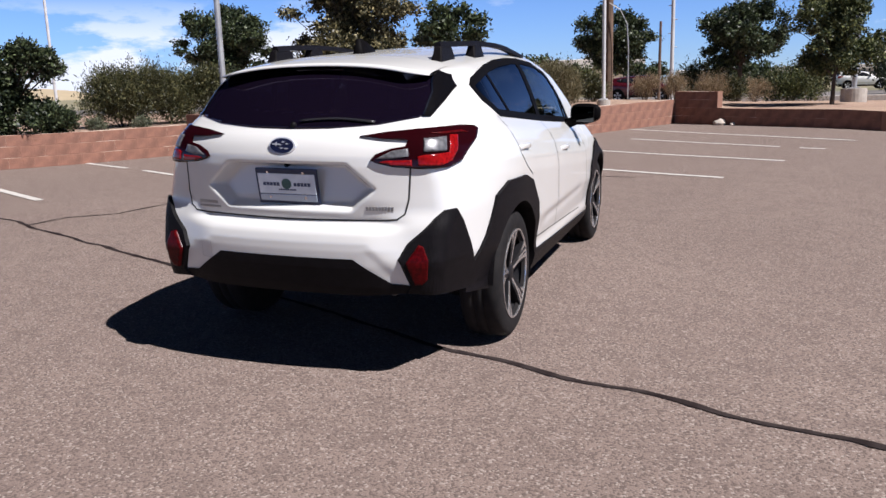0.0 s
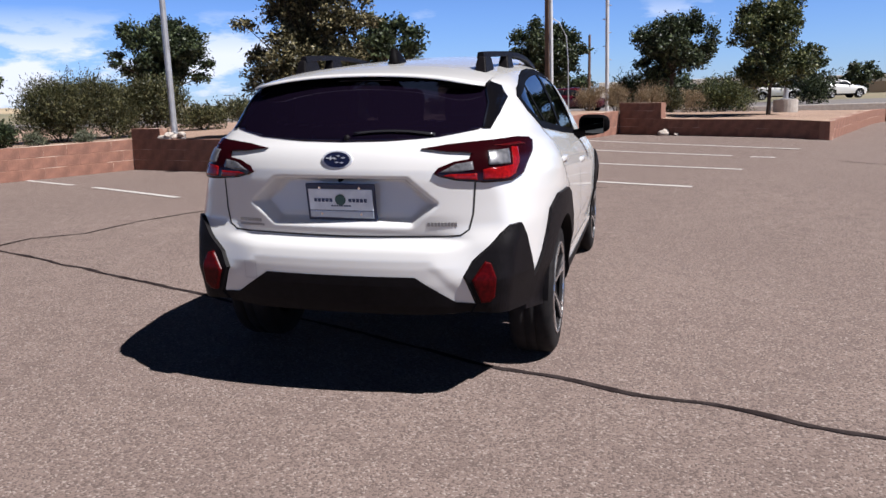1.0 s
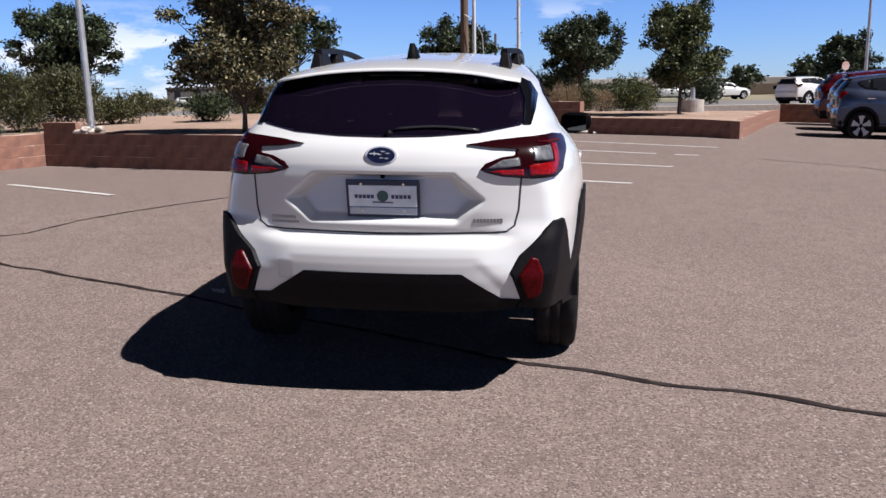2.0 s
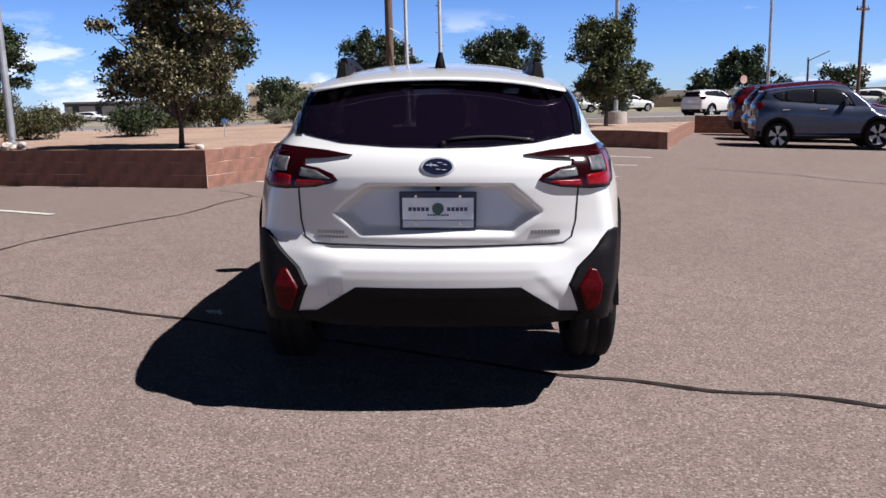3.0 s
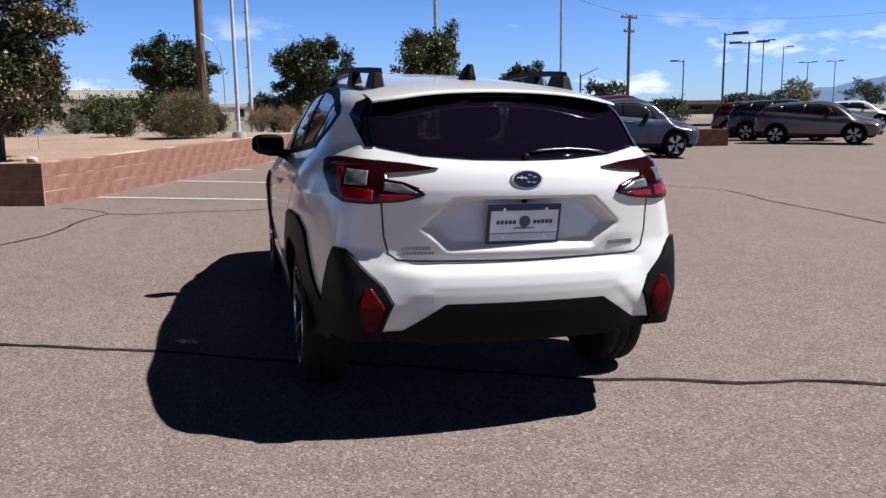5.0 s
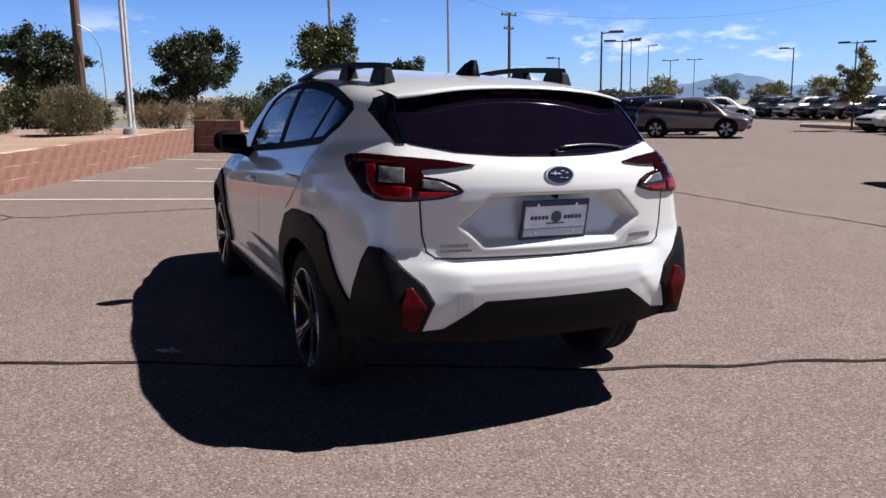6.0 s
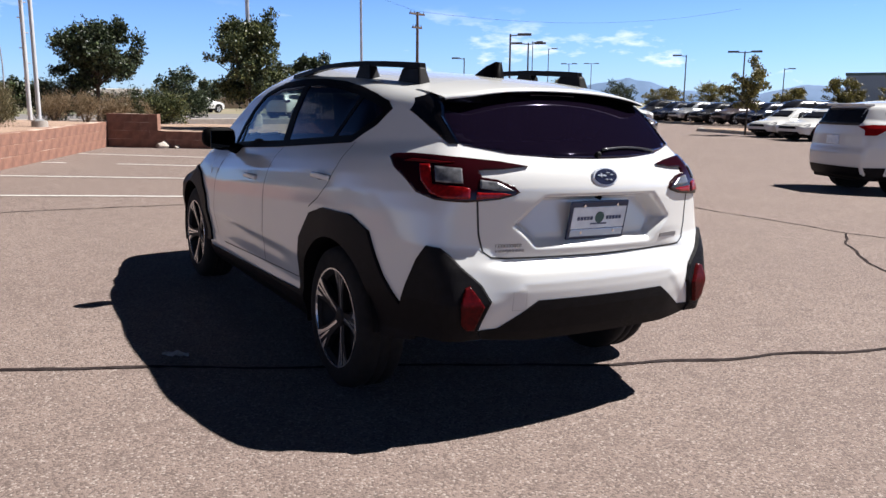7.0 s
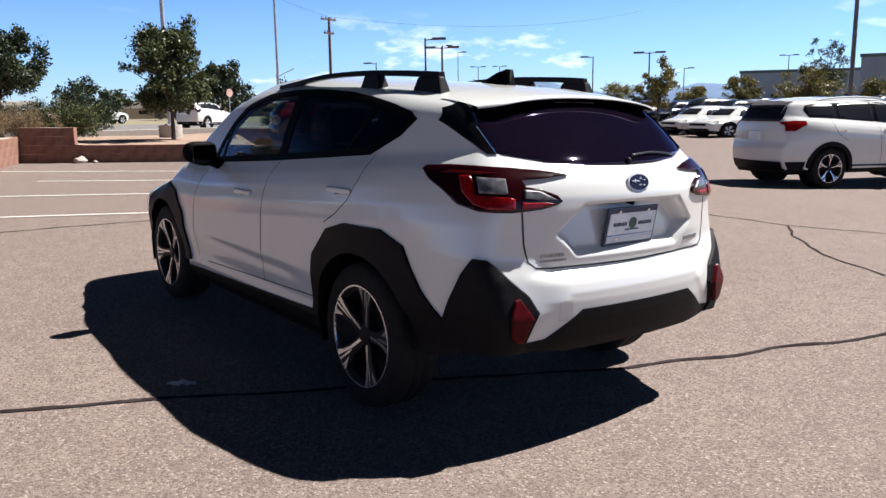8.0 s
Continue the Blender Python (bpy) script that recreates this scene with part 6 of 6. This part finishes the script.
bm = bmesh.new()
rod(bm, (0, 0, 0), (0, 0, 0.36), 0.012, 0.01, 6)
part("post", bm, STEEL, stake)
bm = bmesh.new()
box(bm, (-0.05, -0.012, 0.28), (0.05, 0.012, 0.36), 0.005)
part("tag", bm, material("blue_tag", (0.05, 0.16, 0.4), 0.5, other=(0.08, 0.2, 0.42), scale=20), stake)


def rock(x, y, z, s, label, seed):
    bm = bmesh.new()
    bmesh.ops.create_icosphere(bm, subdivisions=2, radius=1)
    for v in bm.verts:
        n = 1 + 0.35 * noise.noise(v.co * 1.6 + Vector((seed, 0, 0)))
        v.co = Vector((v.co.x * s * n, v.co.y * s * 0.7 * n, v.co.z * s * 0.5 * n))
    ob = part("rock", bm, STONE)
    ob.matrix_basis = pose(x, y, z, 0, 0, seed * 40)
    tagged(ob, label, "rock")


rock(1.68, 16.1, lot_height(1.68, 16.1) + 0.05, 0.19, "pale broken rock at the foot of the wall", 1)
rock(1.95, 15.95, lot_height(1.95, 15.95) + 0.02, 0.1, "small pale stone at the foot of the wall", 2)
rock(-3.82, 8.2, on_bed(-3.82, 8.2) + 0.06, 0.1, "pale rock on top of the wall corner", 3)
for k in range(7):
    rock(-7.45 + 0.13 * (k % 4), 9.1 + 0.12 * (k // 4), on_bed(-7.3, 9.2) + 0.06 + 0.05 * (k % 2), 0.1, "grey stone piled round a pole footing", 5 + k)


# ---- other parked vehicles ----
def plain_field(p):
    return car_field(p, False)


def boxy_field(p):
    return car_field(p, False, True)


def stub_field(p):
    """A crossover with a short tail behind its rear axle."""
    q = p.copy()
    q[:, 1] = np.where(q[:, 1] < 0, q[:, 1] * 1.33, q[:, 1])
    return car_field(q, False)


GENERIC = shell(plain_field, 33, 74, 30)
GENERIC_BOX = shell(boxy_field, 33, 74, 30)


def vehicle(label, paint, scale, x, y, z, az, trim=PLASTIC, name="parked_car", category="car", rails=False, near=False, split=False, boxy=False, stub=False, lamp=RED_LENS, group=""):
    """A crossover or saloon with its main parts. az: degrees clockwise from north that its nose points to."""
    car = new(name)
    tagged(car, label, category, group)
    field = boxy_field if boxy else stub_field if stub else plain_field
    tail = 0.77 if stub else 1.0
    pts, faces = GENERIC_BOX if boxy else GENERIC
    if near:
        pts, faces = shell(field, 61, 140, 60)
    faces = [f for f in faces if not (abs(pts[list(f)].mean(0)[0]) > 0.55 and in_arch(pts[list(f)].mean(0)[1], pts[list(f)].mean(0)[2], 0.415)) and pts[list(f)].mean(0)[2] > 0.345]
    child("body", mesh_of("body", pts, faces, paint, True), car)
    cut = 0.05 if near else 0.09
    part("rear_window", rear_patch(grown([(-0.54, 1.15), (0.54, 1.15), (0.57, 1.19), (0.52, 1.4), (0.47, 1.43), (-0.47, 1.43), (-0.52, 1.4), (-0.57, 1.19)], 0.0) if boxy else grown(REAR_WINDOW, 0.01), field, out=0.006, depth=0.012, cut=cut), FAR_GLASS, car, smooth=True)
    wind = [(-0.6, 1.12), (0.6, 1.12), (0.53, 1.45), (-0.53, 1.45)]
    part("windscreen", patch([(-u, v) for u, v in wind], (0, 1, 0), (0, 0.6, 0), field, out=0.006, depth=0.012, cut=cut), FAR_GLASS, car, smooth=True)
    grille = [(-0.5, 0.6), (0.5, 0.6), (0.42, 0.8), (-0.42, 0.8)]
    part("grille", patch([(-u, v) for u, v in grille], (0, 1, 0), (0, 2.2, 0), field, out=0.01, depth=0.02, cut=cut), PLASTIC, car)
    low_front = [(-0.62, 0.34), (0.62, 0.34), (0.55, 0.46), (-0.55, 0.46)]
    part("front_insert", patch([(-u, v) for u, v in low_front], (0, 1, 0), (0, 2.2, 0), field, out=0.01, depth=0.02, cut=cut), PLASTIC, car)
    low = [(-0.66, 0.47), (0.66, 0.47), (0.66, 0.31), (-0.66, 0.31)] if boxy else [(-0.66, 0.52), (0.66, 0.52), (0.66, 0.3), (-0.66, 0.3)]
    part("rear_insert", rear_patch(low, field, out=0.008, depth=0.03, cut=cut), trim, car)
    bm = bmesh.new()
    box(bm, (-0.16, -0.9 * tail, 0.83), (0.16, -0.86 * tail, 0.98), 0.005)
    part("number_plate", bm, PLATE_FACE, car)
    bm = bmesh.new()
    box(bm, (-0.68, -0.75 * tail, 0.24), (0.68, 3.3, 0.36), 0.04)
    part("underbody", bm, PLASTIC, car)
    for s in (1, -1):
        band = [(1.92, 1.05), (1.72, 1.215), (1.47, 1.37), (1.23, 1.448)] if boxy else [(2.08, 1.035), (1.99, 1.15), (1.91, 1.285), (1.76, 1.4), (1.52, 1.463), (1.23, 1.476)]
        band += [(0.97, 1.474), (0.56, 1.47)]
        band += [(0.18, 1.452), (-0.25, 1.44), (-0.38, 1.41), (-0.42, 1.34), (-0.35, 1.21), (0.1, 1.188)] if boxy else [(0.18, 1.436), (-0.11, 1.385), (-0.15, 1.35), (-0.09, 1.272), (0.08, 1.195)]
        part("window_trim", side_patch(band, s, field, out=0.003, depth=0.01, cut=cut), GLOSS_BLACK, car)
        for poly in ([(1.88, 1.06), (1.7, 1.2), (1.46, 1.35), (1.23, 1.43), (1.04, 1.452), (0.99, 1.12)] if boxy else [(2.02, 1.05), (1.95, 1.14), (1.87, 1.27), (1.73, 1.382), (1.5, 1.446), (1.04, 1.46), (0.99, 1.12)], [(0.93, 1.125), (0.97, 1.46), (0.56, 1.455), (0.25, 1.43), (0.2, 1.19)], [(0.13, 1.2), (0.18, 1.44), (-0.24, 1.43), (-0.36, 1.4), (-0.4, 1.34), (-0.33, 1.22)] if boxy else [(0.13, 1.2), (0.18, 1.42), (-0.1, 1.37), (-0.135, 1.35), (-0.08, 1.285), (0.06, 1.21)]):
            part("side_window", side_patch(poly, s, field, out=0.006, depth=0.012, cut=cut), FAR_GLASS, car, smooth=True)
        lampp = [(0.5, -0.77, 1.14), (0.68, -0.64, 1.165), (0.76, -0.45, 1.16), (0.78, -0.42, 1.1), (0.74, -0.6, 0.99), (0.64, -0.72, 0.99), (0.62, -0.72, 1.08)]
        part("tail_light", corner_patch(lampp, s, field, 32, base=(0.3, -0.1), out=0.012, depth=0.02, cut=cut), lamp, car)
        flank = [(-0.47, 0.47), (-0.8 * tail, 0.47), (-0.74 * tail, 0.32), (-0.5, 0.32)]
        part("bumper_side", side_patch(flank, s, field, out=0.01, depth=0.03, cut=cut), trim, car)
        head = [(-0.36 * s, 0.74), (-0.68 * s, 0.78), (-0.74 * s, 0.86), (-0.4 * s, 0.82)]
        part("headlight", patch(head, (0, 1, 0), (0, 2.2, 0), field, out=0.012, depth=0.03, cut=cut), CLEAR_LENS, car)
        side_head = [(3.02, 0.845), (3.2, 0.83), (3.36, 0.76), (3.3, 0.71), (3.16, 0.745)]
        part("headlight_wrap", side_patch(side_head, s, field, out=0.012, depth=0.03, cut=cut), CLEAR_LENS, car)
        sill = [(0.4, 0.4), (2.24, 0.38), (2.24, 0.26), (0.4, 0.26)]
        part("sill", side_patch(sill, s, field, out=0.01, depth=0.03, cut=0.2), trim, car)
        bm = bmesh.new()
        box(bm, (0.8 * s - 0.1, 1.74, 1.06), (0.8 * s + 0.16 * s + 0.1 * (1 - s) / 2, 1.84, 1.2), 0.03)
        part("door_mirror", bm, paint if near else trim, car)
        for hy in (0.2, 1.2):
            bm = bmesh.new()
            xx = float(on_field(np.array([[0.3 * s, hy, 0.98]]), np.array([[1.0 * s, 0, 0]]), field)[0, 0])
            box(bm, (xx - 0.01, hy - 0.1, 0.97), (xx + 0.02, hy + 0.1, 0.995), 0.004)
            part("door_handle", bm, CHROME if near else paint, car)
        if near:
            for line_ in ([(0.02, 1.19), (0.1, 0.95), (0.33, 0.8)], [(1.0, 1.11), (1.04, 0.42)], [(1.98, 1.04), (2.05, 0.42)]):
                part("door_gap", groove([(ly * s, lz) for ly, lz in line_], (s, 0, 0), (0.25 * s, 0), field, 0.008), SEAM, car)
        for h in HUBS:
            arch = [(h + 0.455 * math.cos(a), 0.352 + 0.455 * math.sin(a)) for a in np.linspace(-0.1, math.pi + 0.1, 15)]
            part("arch_trim", arch_panel(arch, h, s, field, 0.38, 0.012), trim, car)
            wheel(car, 0.775 * s, h, 0.345, s, 0.3 * h, full=split)
            bm = bmesh.new()
            bmesh.ops.create_cone(bm, cap_ends=True, segments=20, radius1=0.39, radius2=0.39, depth=0.02, matrix=pose(0.55 * s, h, 0.37, 0, 90))
            part("wheel_well", bm, PLASTIC, car)
        if rails:
            bm = bmesh.new()
            last = None
            for k in range(13):
                yy = -0.1 + 1.5 * k / 12
                xx = 0.56 * s
                zz = float((ROOF_BOX if boxy else ROOF)(yy)) - 0.1 * xx * xx - 0.24 * xx ** 4 + 0.045 * math.sin(math.pi * k / 12) ** 0.4
                if last:
                    rod(bm, last, (xx, yy, zz), 0.016, 0.016, 6)
                last = (xx, yy, zz)
            part("roof_rail", bm, paint, car)
    bm = bmesh.new()
    back, up = (-0.22, 0.035) if boxy else (0, 0)
    box(bm, (-0.5, (-0.5 + back) * tail, 1.43 + up), (0.5, (-0.3 + back) * tail, 1.47 + up), 0.015)
    part("spoiler", bm, paint, car)
    turn = Matrix.Rotation(radians(-az), 4, "Z")
    car.matrix_basis = Matrix.Translation((x, y, z)) @ turn @ Matrix.Translation((0, -1.33 * scale[1], 0)) @ Matrix.Diagonal((*scale, 1))
    return car


GREY_PAINT = material("slate_blue_paint", (0.052, 0.062, 0.1), 0.25, 0.3, coat=0.5, other=(0.04, 0.05, 0.09), scale=2)
RED_PAINT = material("dark_red_paint", (0.075, 0.007, 0.014), 0.25, 0.2, coat=0.5, other=(0.06, 0.006, 0.012), scale=2)
BROWN_PAINT = material("brown_grey_paint", (0.13, 0.105, 0.11), 0.25, 0.4, coat=0.5, other=(0.11, 0.09, 0.095), scale=2)
BLACK_PAINT = material("black_paint", (0.02, 0.02, 0.024), 0.2, coat=0.6, other=(0.03, 0.03, 0.034), scale=2)
SILVER_PAINT = material("silver_paint", (0.45, 0.46, 0.48), 0.25, 0.5, coat=0.6, other=(0.4, 0.41, 0.43), scale=2)
BLUE_PAINT = material("dark_blue_paint", (0.018, 0.024, 0.05), 0.25, 0.3, coat=0.5, other=(0.014, 0.02, 0.042), scale=2)

vehicle("white family crossover with black lower trim, parked on open asphalt", PAINT, (1.1, 1.09, 1.1), 13.9, 4.85, lot_height(12.6, 5.2), 112, rails=True, near=True, split=True, boxy=True)
vehicle("slate-blue compact crossover parked in a marked stall", GREY_PAINT, (0.92, 0.81, 0.95), 9.02, 15.5, lot_height(8.9, 14.9), 103, near=True, stub=True)
vehicle("dark red crossover parked behind a slate-blue car", RED_PAINT, (0.98, 0.85, 1.02), 10.05, 18.05, lot_height(9.8, 18.2), 103)
vehicle("dark red crossover parked beside the low wall", RED_PAINT, (0.98, 0.85, 1.02), 10.53, 20.72, lot_height(10.2, 20.9), 103)
vehicle("brown-grey sporty crossover with silver window trim, parked", BROWN_PAINT, (0.92, 0.94, 0.94), 19.17, 20.53, lot_height(19.17, 20.53), 137)
vehicle("dark blue crossover parked beside a brown one", BLUE_PAINT, (0.94, 0.94, 1.0), 19.9, 23.3, lot_height(19.9, 23.3), 137)
vehicle("dark red crossover parked at the row's end", RED_PAINT, (0.95, 0.95, 1.0), 21.25, 26.4, lot_height(21.25, 26.4), 137)
vehicle("white crossover parked near a kerbed island", PAINT, (1.0, 1.0, 1.0), 35.5, 37.1, 0.0, 128)
vehicle("white saloon car parked facing the lot", PAINT, (0.97, 1.0, 0.8), 29.3, 19.1, -0.02, 283)
vehicle("white saloon car parked facing the lot", PAINT, (1.0, 1.05, 0.8), 28.5, 16.9, -0.04, 283)
vehicle("white large crossover waiting on the street", PAINT, (1.04, 1.05, 1.1), 16.75, 47.8, 0.17, 52, boxy=True, lamp=DARK_RED_LENS)
vehicle("white crossover on the street beyond the gravel", PAINT, (1.0, 1.0, 1.02), 12.9, 79.0, 0.18, 90, boxy=True)
vehicle("white crossover far along the street", PAINT, (1.0, 1.0, 1.0), 28.0, 50.0, 0.1, 110)
vehicle("dark red crossover far along the street", RED_PAINT, (1.0, 1.0, 1.0), -3.6, 49.0, 0.18, 100)
vehicle("white crossover with a dark roofline beyond the street", PAINT, (1.0, 1.0, 1.08), 18.2, 77.6, 0.18, 70, boxy=True)
vehicle("white saloon car far beyond the street", PAINT, (1.0, 1.0, 0.86), -38.0, 97, 0.2, 95)
vehicle("white saloon car far beyond the street", PAINT, (1.0, 1.0, 0.86), -45.5, 98, 0.2, 95)

row_kinds = [vehicle(f"{c} car in a long row across the lot", m, (1, 1, s), 44.5 - 0.27 * 2.65 * k, 42.0 - 0.96 * 2.65 * k, 0.1, 285, lamp=RED_LENS, group="row of parked cars")
             for k, (c, m, s) in enumerate((("black", BLACK_PAINT, 1.0), ("dark blue", BLUE_PAINT, 0.9), ("silver", SILVER_PAINT, 0.92), ("black", BLACK_PAINT, 0.88), ("brown-grey", BROWN_PAINT, 0.95)))]
rng = random.Random(4)
spots = [(44.5 - 0.27 * 2.65 * k, 42.0 - 0.96 * 2.65 * k, 285) for k in range(5, 8)]
for row, (x0, y0, n) in enumerate(((52.5, 44.0, 11), (60, 48, 14), (68, 52, 16))):
    spots += [(x0 - 0.27 * 2.7 * k, y0 - 0.96 * 2.7 * k, 285 if row % 2 else 105) for k in range(n)]
for x, y, az in spots:
    src = rng.choice(row_kinds[:2] + row_kinds[:2] + row_kinds)
    copy_thing(src, Matrix.Translation((x, y, 0.08)) @ Matrix.Rotation(radians(-az), 4, "Z") @ Matrix.Translation((0, -1.33, 0)))


# ---- kerbed islands ----
def island(name, pts, h, label):
    bm = bmesh.new()
    f = bm.faces.new([bm.verts.new((x, y, lot_height(x, y) + h)) for x, y in pts])
    ext = bmesh.ops.extrude_face_region(bm, geom=[f])
    bmesh.ops.translate(bm, vec=(0, 0, -h - 0.1), verts=[v for v in ext["geom"] if isinstance(v, bmesh.types.BMVert)])
    bmesh.ops.bevel(bm, geom=[e for e in bm.edges if e.calc_length() > 0.3], offset=0.03, segments=2, affect="EDGES")
    bmesh.ops.recalc_face_normals(bm, faces=bm.faces[:])
    tagged(part(name, bm, CONCRETE), label, "kerb", kind="structure")
    bm = bmesh.new()
    cx, cy = sum(p[0] for p in pts) / len(pts), sum(p[1] for p in pts) / len(pts)
    bm.faces.new([bm.verts.new((cx + (x - cx) * 0.92, cy + (y - cy) * 0.85, lot_height(x, y) + h + 0.012)) for x, y in pts])
    bmesh.ops.recalc_face_normals(bm, faces=bm.faces[:])
    tagged(part(name + "_gravel", bm, GRAVEL), "tan gravel inside a kerbed island", "ground", kind="structure")


island("pavement_island", [(30.4, 25.8), (31.2, 26.4), (32.6, 24.2), (31.6, 20.6), (29.4, 19.6), (28.6, 21.0)], 0.15, "pale concrete kerb round a gravel island")
island("pavement_island_far", [(43.4, 42.5), (44.6, 43.2), (44.6, 38.5), (42.0, 34.8), (40.4, 35.4)], 0.15, "pale concrete kerb round a far gravel island")


# ---- far buildings and hills ----
def building(label, a, b, depth, height, wall_mat, band_mat, windows, band=0.4, name="building"):
    """A low commercial block between two front corners, with a roof band, windows and a door."""
    a, b = Vector((*a, 0)), Vector((*b, 0))
    way = (b - a).normalized()
    turn = math.degrees(math.atan2(way.y, way.x))
    length = (b - a).length
    t = new(name)
    t.matrix_basis = pose(a.x, a.y, 0, 0, 0, turn)
    tagged(t, label, "building")
    bm = bmesh.new()
    box(bm, (0, 0, -0.5), (length, depth, height - band))
    part("wall", bm, wall_mat, t)
    bm = bmesh.new()
    box(bm, (-0.15, -0.15, height - band), (length + 0.15, depth + 0.15, height), 0.05)
    part("roof", bm, band_mat, t)
    for k in range(windows):
        x = length * (k + 0.5) / windows
        w = length / windows * 0.14
        bm = bmesh.new()
        box(bm, (x - w, -0.06, 0.9), (x + w, 0.05, min(2.4, height - band - 0.3)), 0.02)
        wd = part("window", bm, FAR_GLASS, t)
        bm = bmesh.new()
        box(bm, (x - w - 0.05, -0.1, 0.82), (x + w + 0.05, 0.02, 0.9))
        part("sill", bm, CONCRETE, wd)
    bm = bmesh.new()
    box(bm, (length * 0.5 - 0.6, -0.07, 0), (length * 0.5 + 0.6, 0.05, 2.1), 0.02)
    part("door", bm, DARK_STEEL, t)
    return t


GREY_WALL = material("blue_grey_cladding", (0.3, 0.33, 0.37), 0.8, other=(0.26, 0.29, 0.33), scale=0.4, fine=0.05)
GREEN_BAND = material("green_grey_band", (0.07, 0.1, 0.09), 0.6, other=(0.09, 0.12, 0.11), scale=1)
TAN_WALL = material("tan_render", (0.42, 0.33, 0.25), 0.9, other=(0.36, 0.28, 0.21), scale=0.5, fine=0.06)
PALE_ROOF = material("pale_roof", (0.66, 0.6, 0.54), 0.8, other=(0.58, 0.52, 0.47), scale=0.6)
BROWN_WALL = material("brown_render", (0.07, 0.062, 0.062), 0.9, other=(0.09, 0.078, 0.076), scale=0.6, fine=0.06)
building("long blue-grey warehouse with a dark green roof edge", (106.6, 67.2), (114.4, 53.0), 20, 5.9, GREY_WALL, GREEN_BAND, 5)
building("taller blue-grey warehouse with a dark roof edge", (96.4, 44.6), (101.5, 32.0), 12, 6.8, GREY_WALL, GREEN_BAND, 4)
building("low tan shop building with a pale roof", (-26.6, 102.6), (-9.4, 105.4), 12, 4.6, TAN_WALL, PALE_ROOF, 6, 1.2)
building("long dark brown boundary building", (-52, 104.5), (-36, 110.2), 8, 2.9, BROWN_WALL, BROWN_WALL, 6, 0.3)
building("low tan shop building beyond the street", (22, 113), (46, 108), 12, 2.6, TAN_WALL, PALE_ROOF, 6, 0.9)
building("long low pale building beyond the street", (-6, 118), (20, 118), 12, 2.9, PALE_ROOF, PALE_ROOF, 6, 0.6)
building("low brown building across the street", (48, 112), (80, 98), 12, 2.3, BROWN_WALL, TAN_WALL, 6, 0.6)


def ridge(name, rows, dist, mat, label, seed, low=-20):
    """A far range of hills: (az, elevation in degrees) rows joined and roughened."""
    vs, fs = [], []
    az0, az1 = rows[0][0], rows[-1][0]
    n = 160
    for k in range(n + 1):
        az = az0 + (az1 - az0) * k / n
        el = float(np.interp(az, [r[0] for r in rows], [r[1] for r in rows]))
        el += 0.1 * noise.noise(Vector((az * 1.1, seed, 0))) + 0.04 * noise.noise(Vector((az * 4, seed, 2)))
        a = radians(az)
        for q, (dd, f) in enumerate(((0, 0), (150, 0.35), (350, 0.7), (600, 1.0), (1000, 0.5))):
            d = dist + dd + (60 * noise.noise(Vector((az * 0.9, q * 1.7, seed))) if q else 0)
            vs.append((d * math.sin(a), d * math.cos(a), low + (math.tan(radians(max(el, 0.0))) * (dist + 600) + 20) * f))
        if k:
            b = 5 * (k - 1)
            for q in range(4):
                fs.append((b + q, b + 5 + q, b + 6 + q, b + 1 + q))
    tagged(new(name, mesh_of(name, vs, fs, mat, True)), label, "mountain", kind="structure")


# distance haze is put into the rock colour as blue
FAR_HILL = material("far_rock_haze_blue", (0.08, 0.135, 0.24), 0.95, other=(0.06, 0.11, 0.2), scale=0.004)
NEAR_HILL = material("near_dry_hill", (0.4, 0.31, 0.2), 0.95, other=(0.3, 0.25, 0.16), scale=0.006)
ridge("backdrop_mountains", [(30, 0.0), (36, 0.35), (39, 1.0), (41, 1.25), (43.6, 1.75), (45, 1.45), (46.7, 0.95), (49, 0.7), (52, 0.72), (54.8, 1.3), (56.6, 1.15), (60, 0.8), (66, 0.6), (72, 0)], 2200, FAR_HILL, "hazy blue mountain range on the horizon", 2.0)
ridge("backdrop_hills", [(-75, 0.3), (-60, 0.8), (-49, 0.9), (-45, 0.75), (-42, 0.3), (-38, 0.15), (-30, 0.1)], 1500, NEAR_HILL, "dry tan hills on the horizon", 5.0)


# ---- a white sheet standing in for a sun spot by the car's shaded flank ----
def paper_scrap(x, y, z):
    scrap = new("paper_scrap")
    scrap.matrix_basis = pose(x, y, z, 0, 0, -28)
    tagged(scrap, "small crumpled white sheet standing in for a sun spot on shaded asphalt", "litter")
    rnd = random.Random(5)
    bm = bmesh.new()
    rows_ = []
    for i in range(8):
        u = i / 7
        half = 0.034 * math.sin(math.pi * (0.12 + 0.8 * u)) + 0.004
        rows_.append([bm.verts.new((-0.07 + 0.14 * u + rnd.uniform(-0.004, 0.004), half * v + 0.012 * math.sin(5 * u), 0.003 + rnd.uniform(0, 0.014))) for v in (-1, -0.3, 0.4, 1)])
    for a, b in zip(rows_, rows_[1:]):
        for k in range(3):
            bm.faces.new((a[k], b[k], b[k + 1], a[k + 1]))
    bmesh.ops.solidify(bm, geom=bm.faces[:], thickness=0.002)
    part("sheet", bm, material("sun_spot_white", (0.8, 0.78, 0.76), 0.8, other=(0.66, 0.63, 0.6), scale=30), scrap)


paper_scrap(-1.47, 0.775, 0.047)
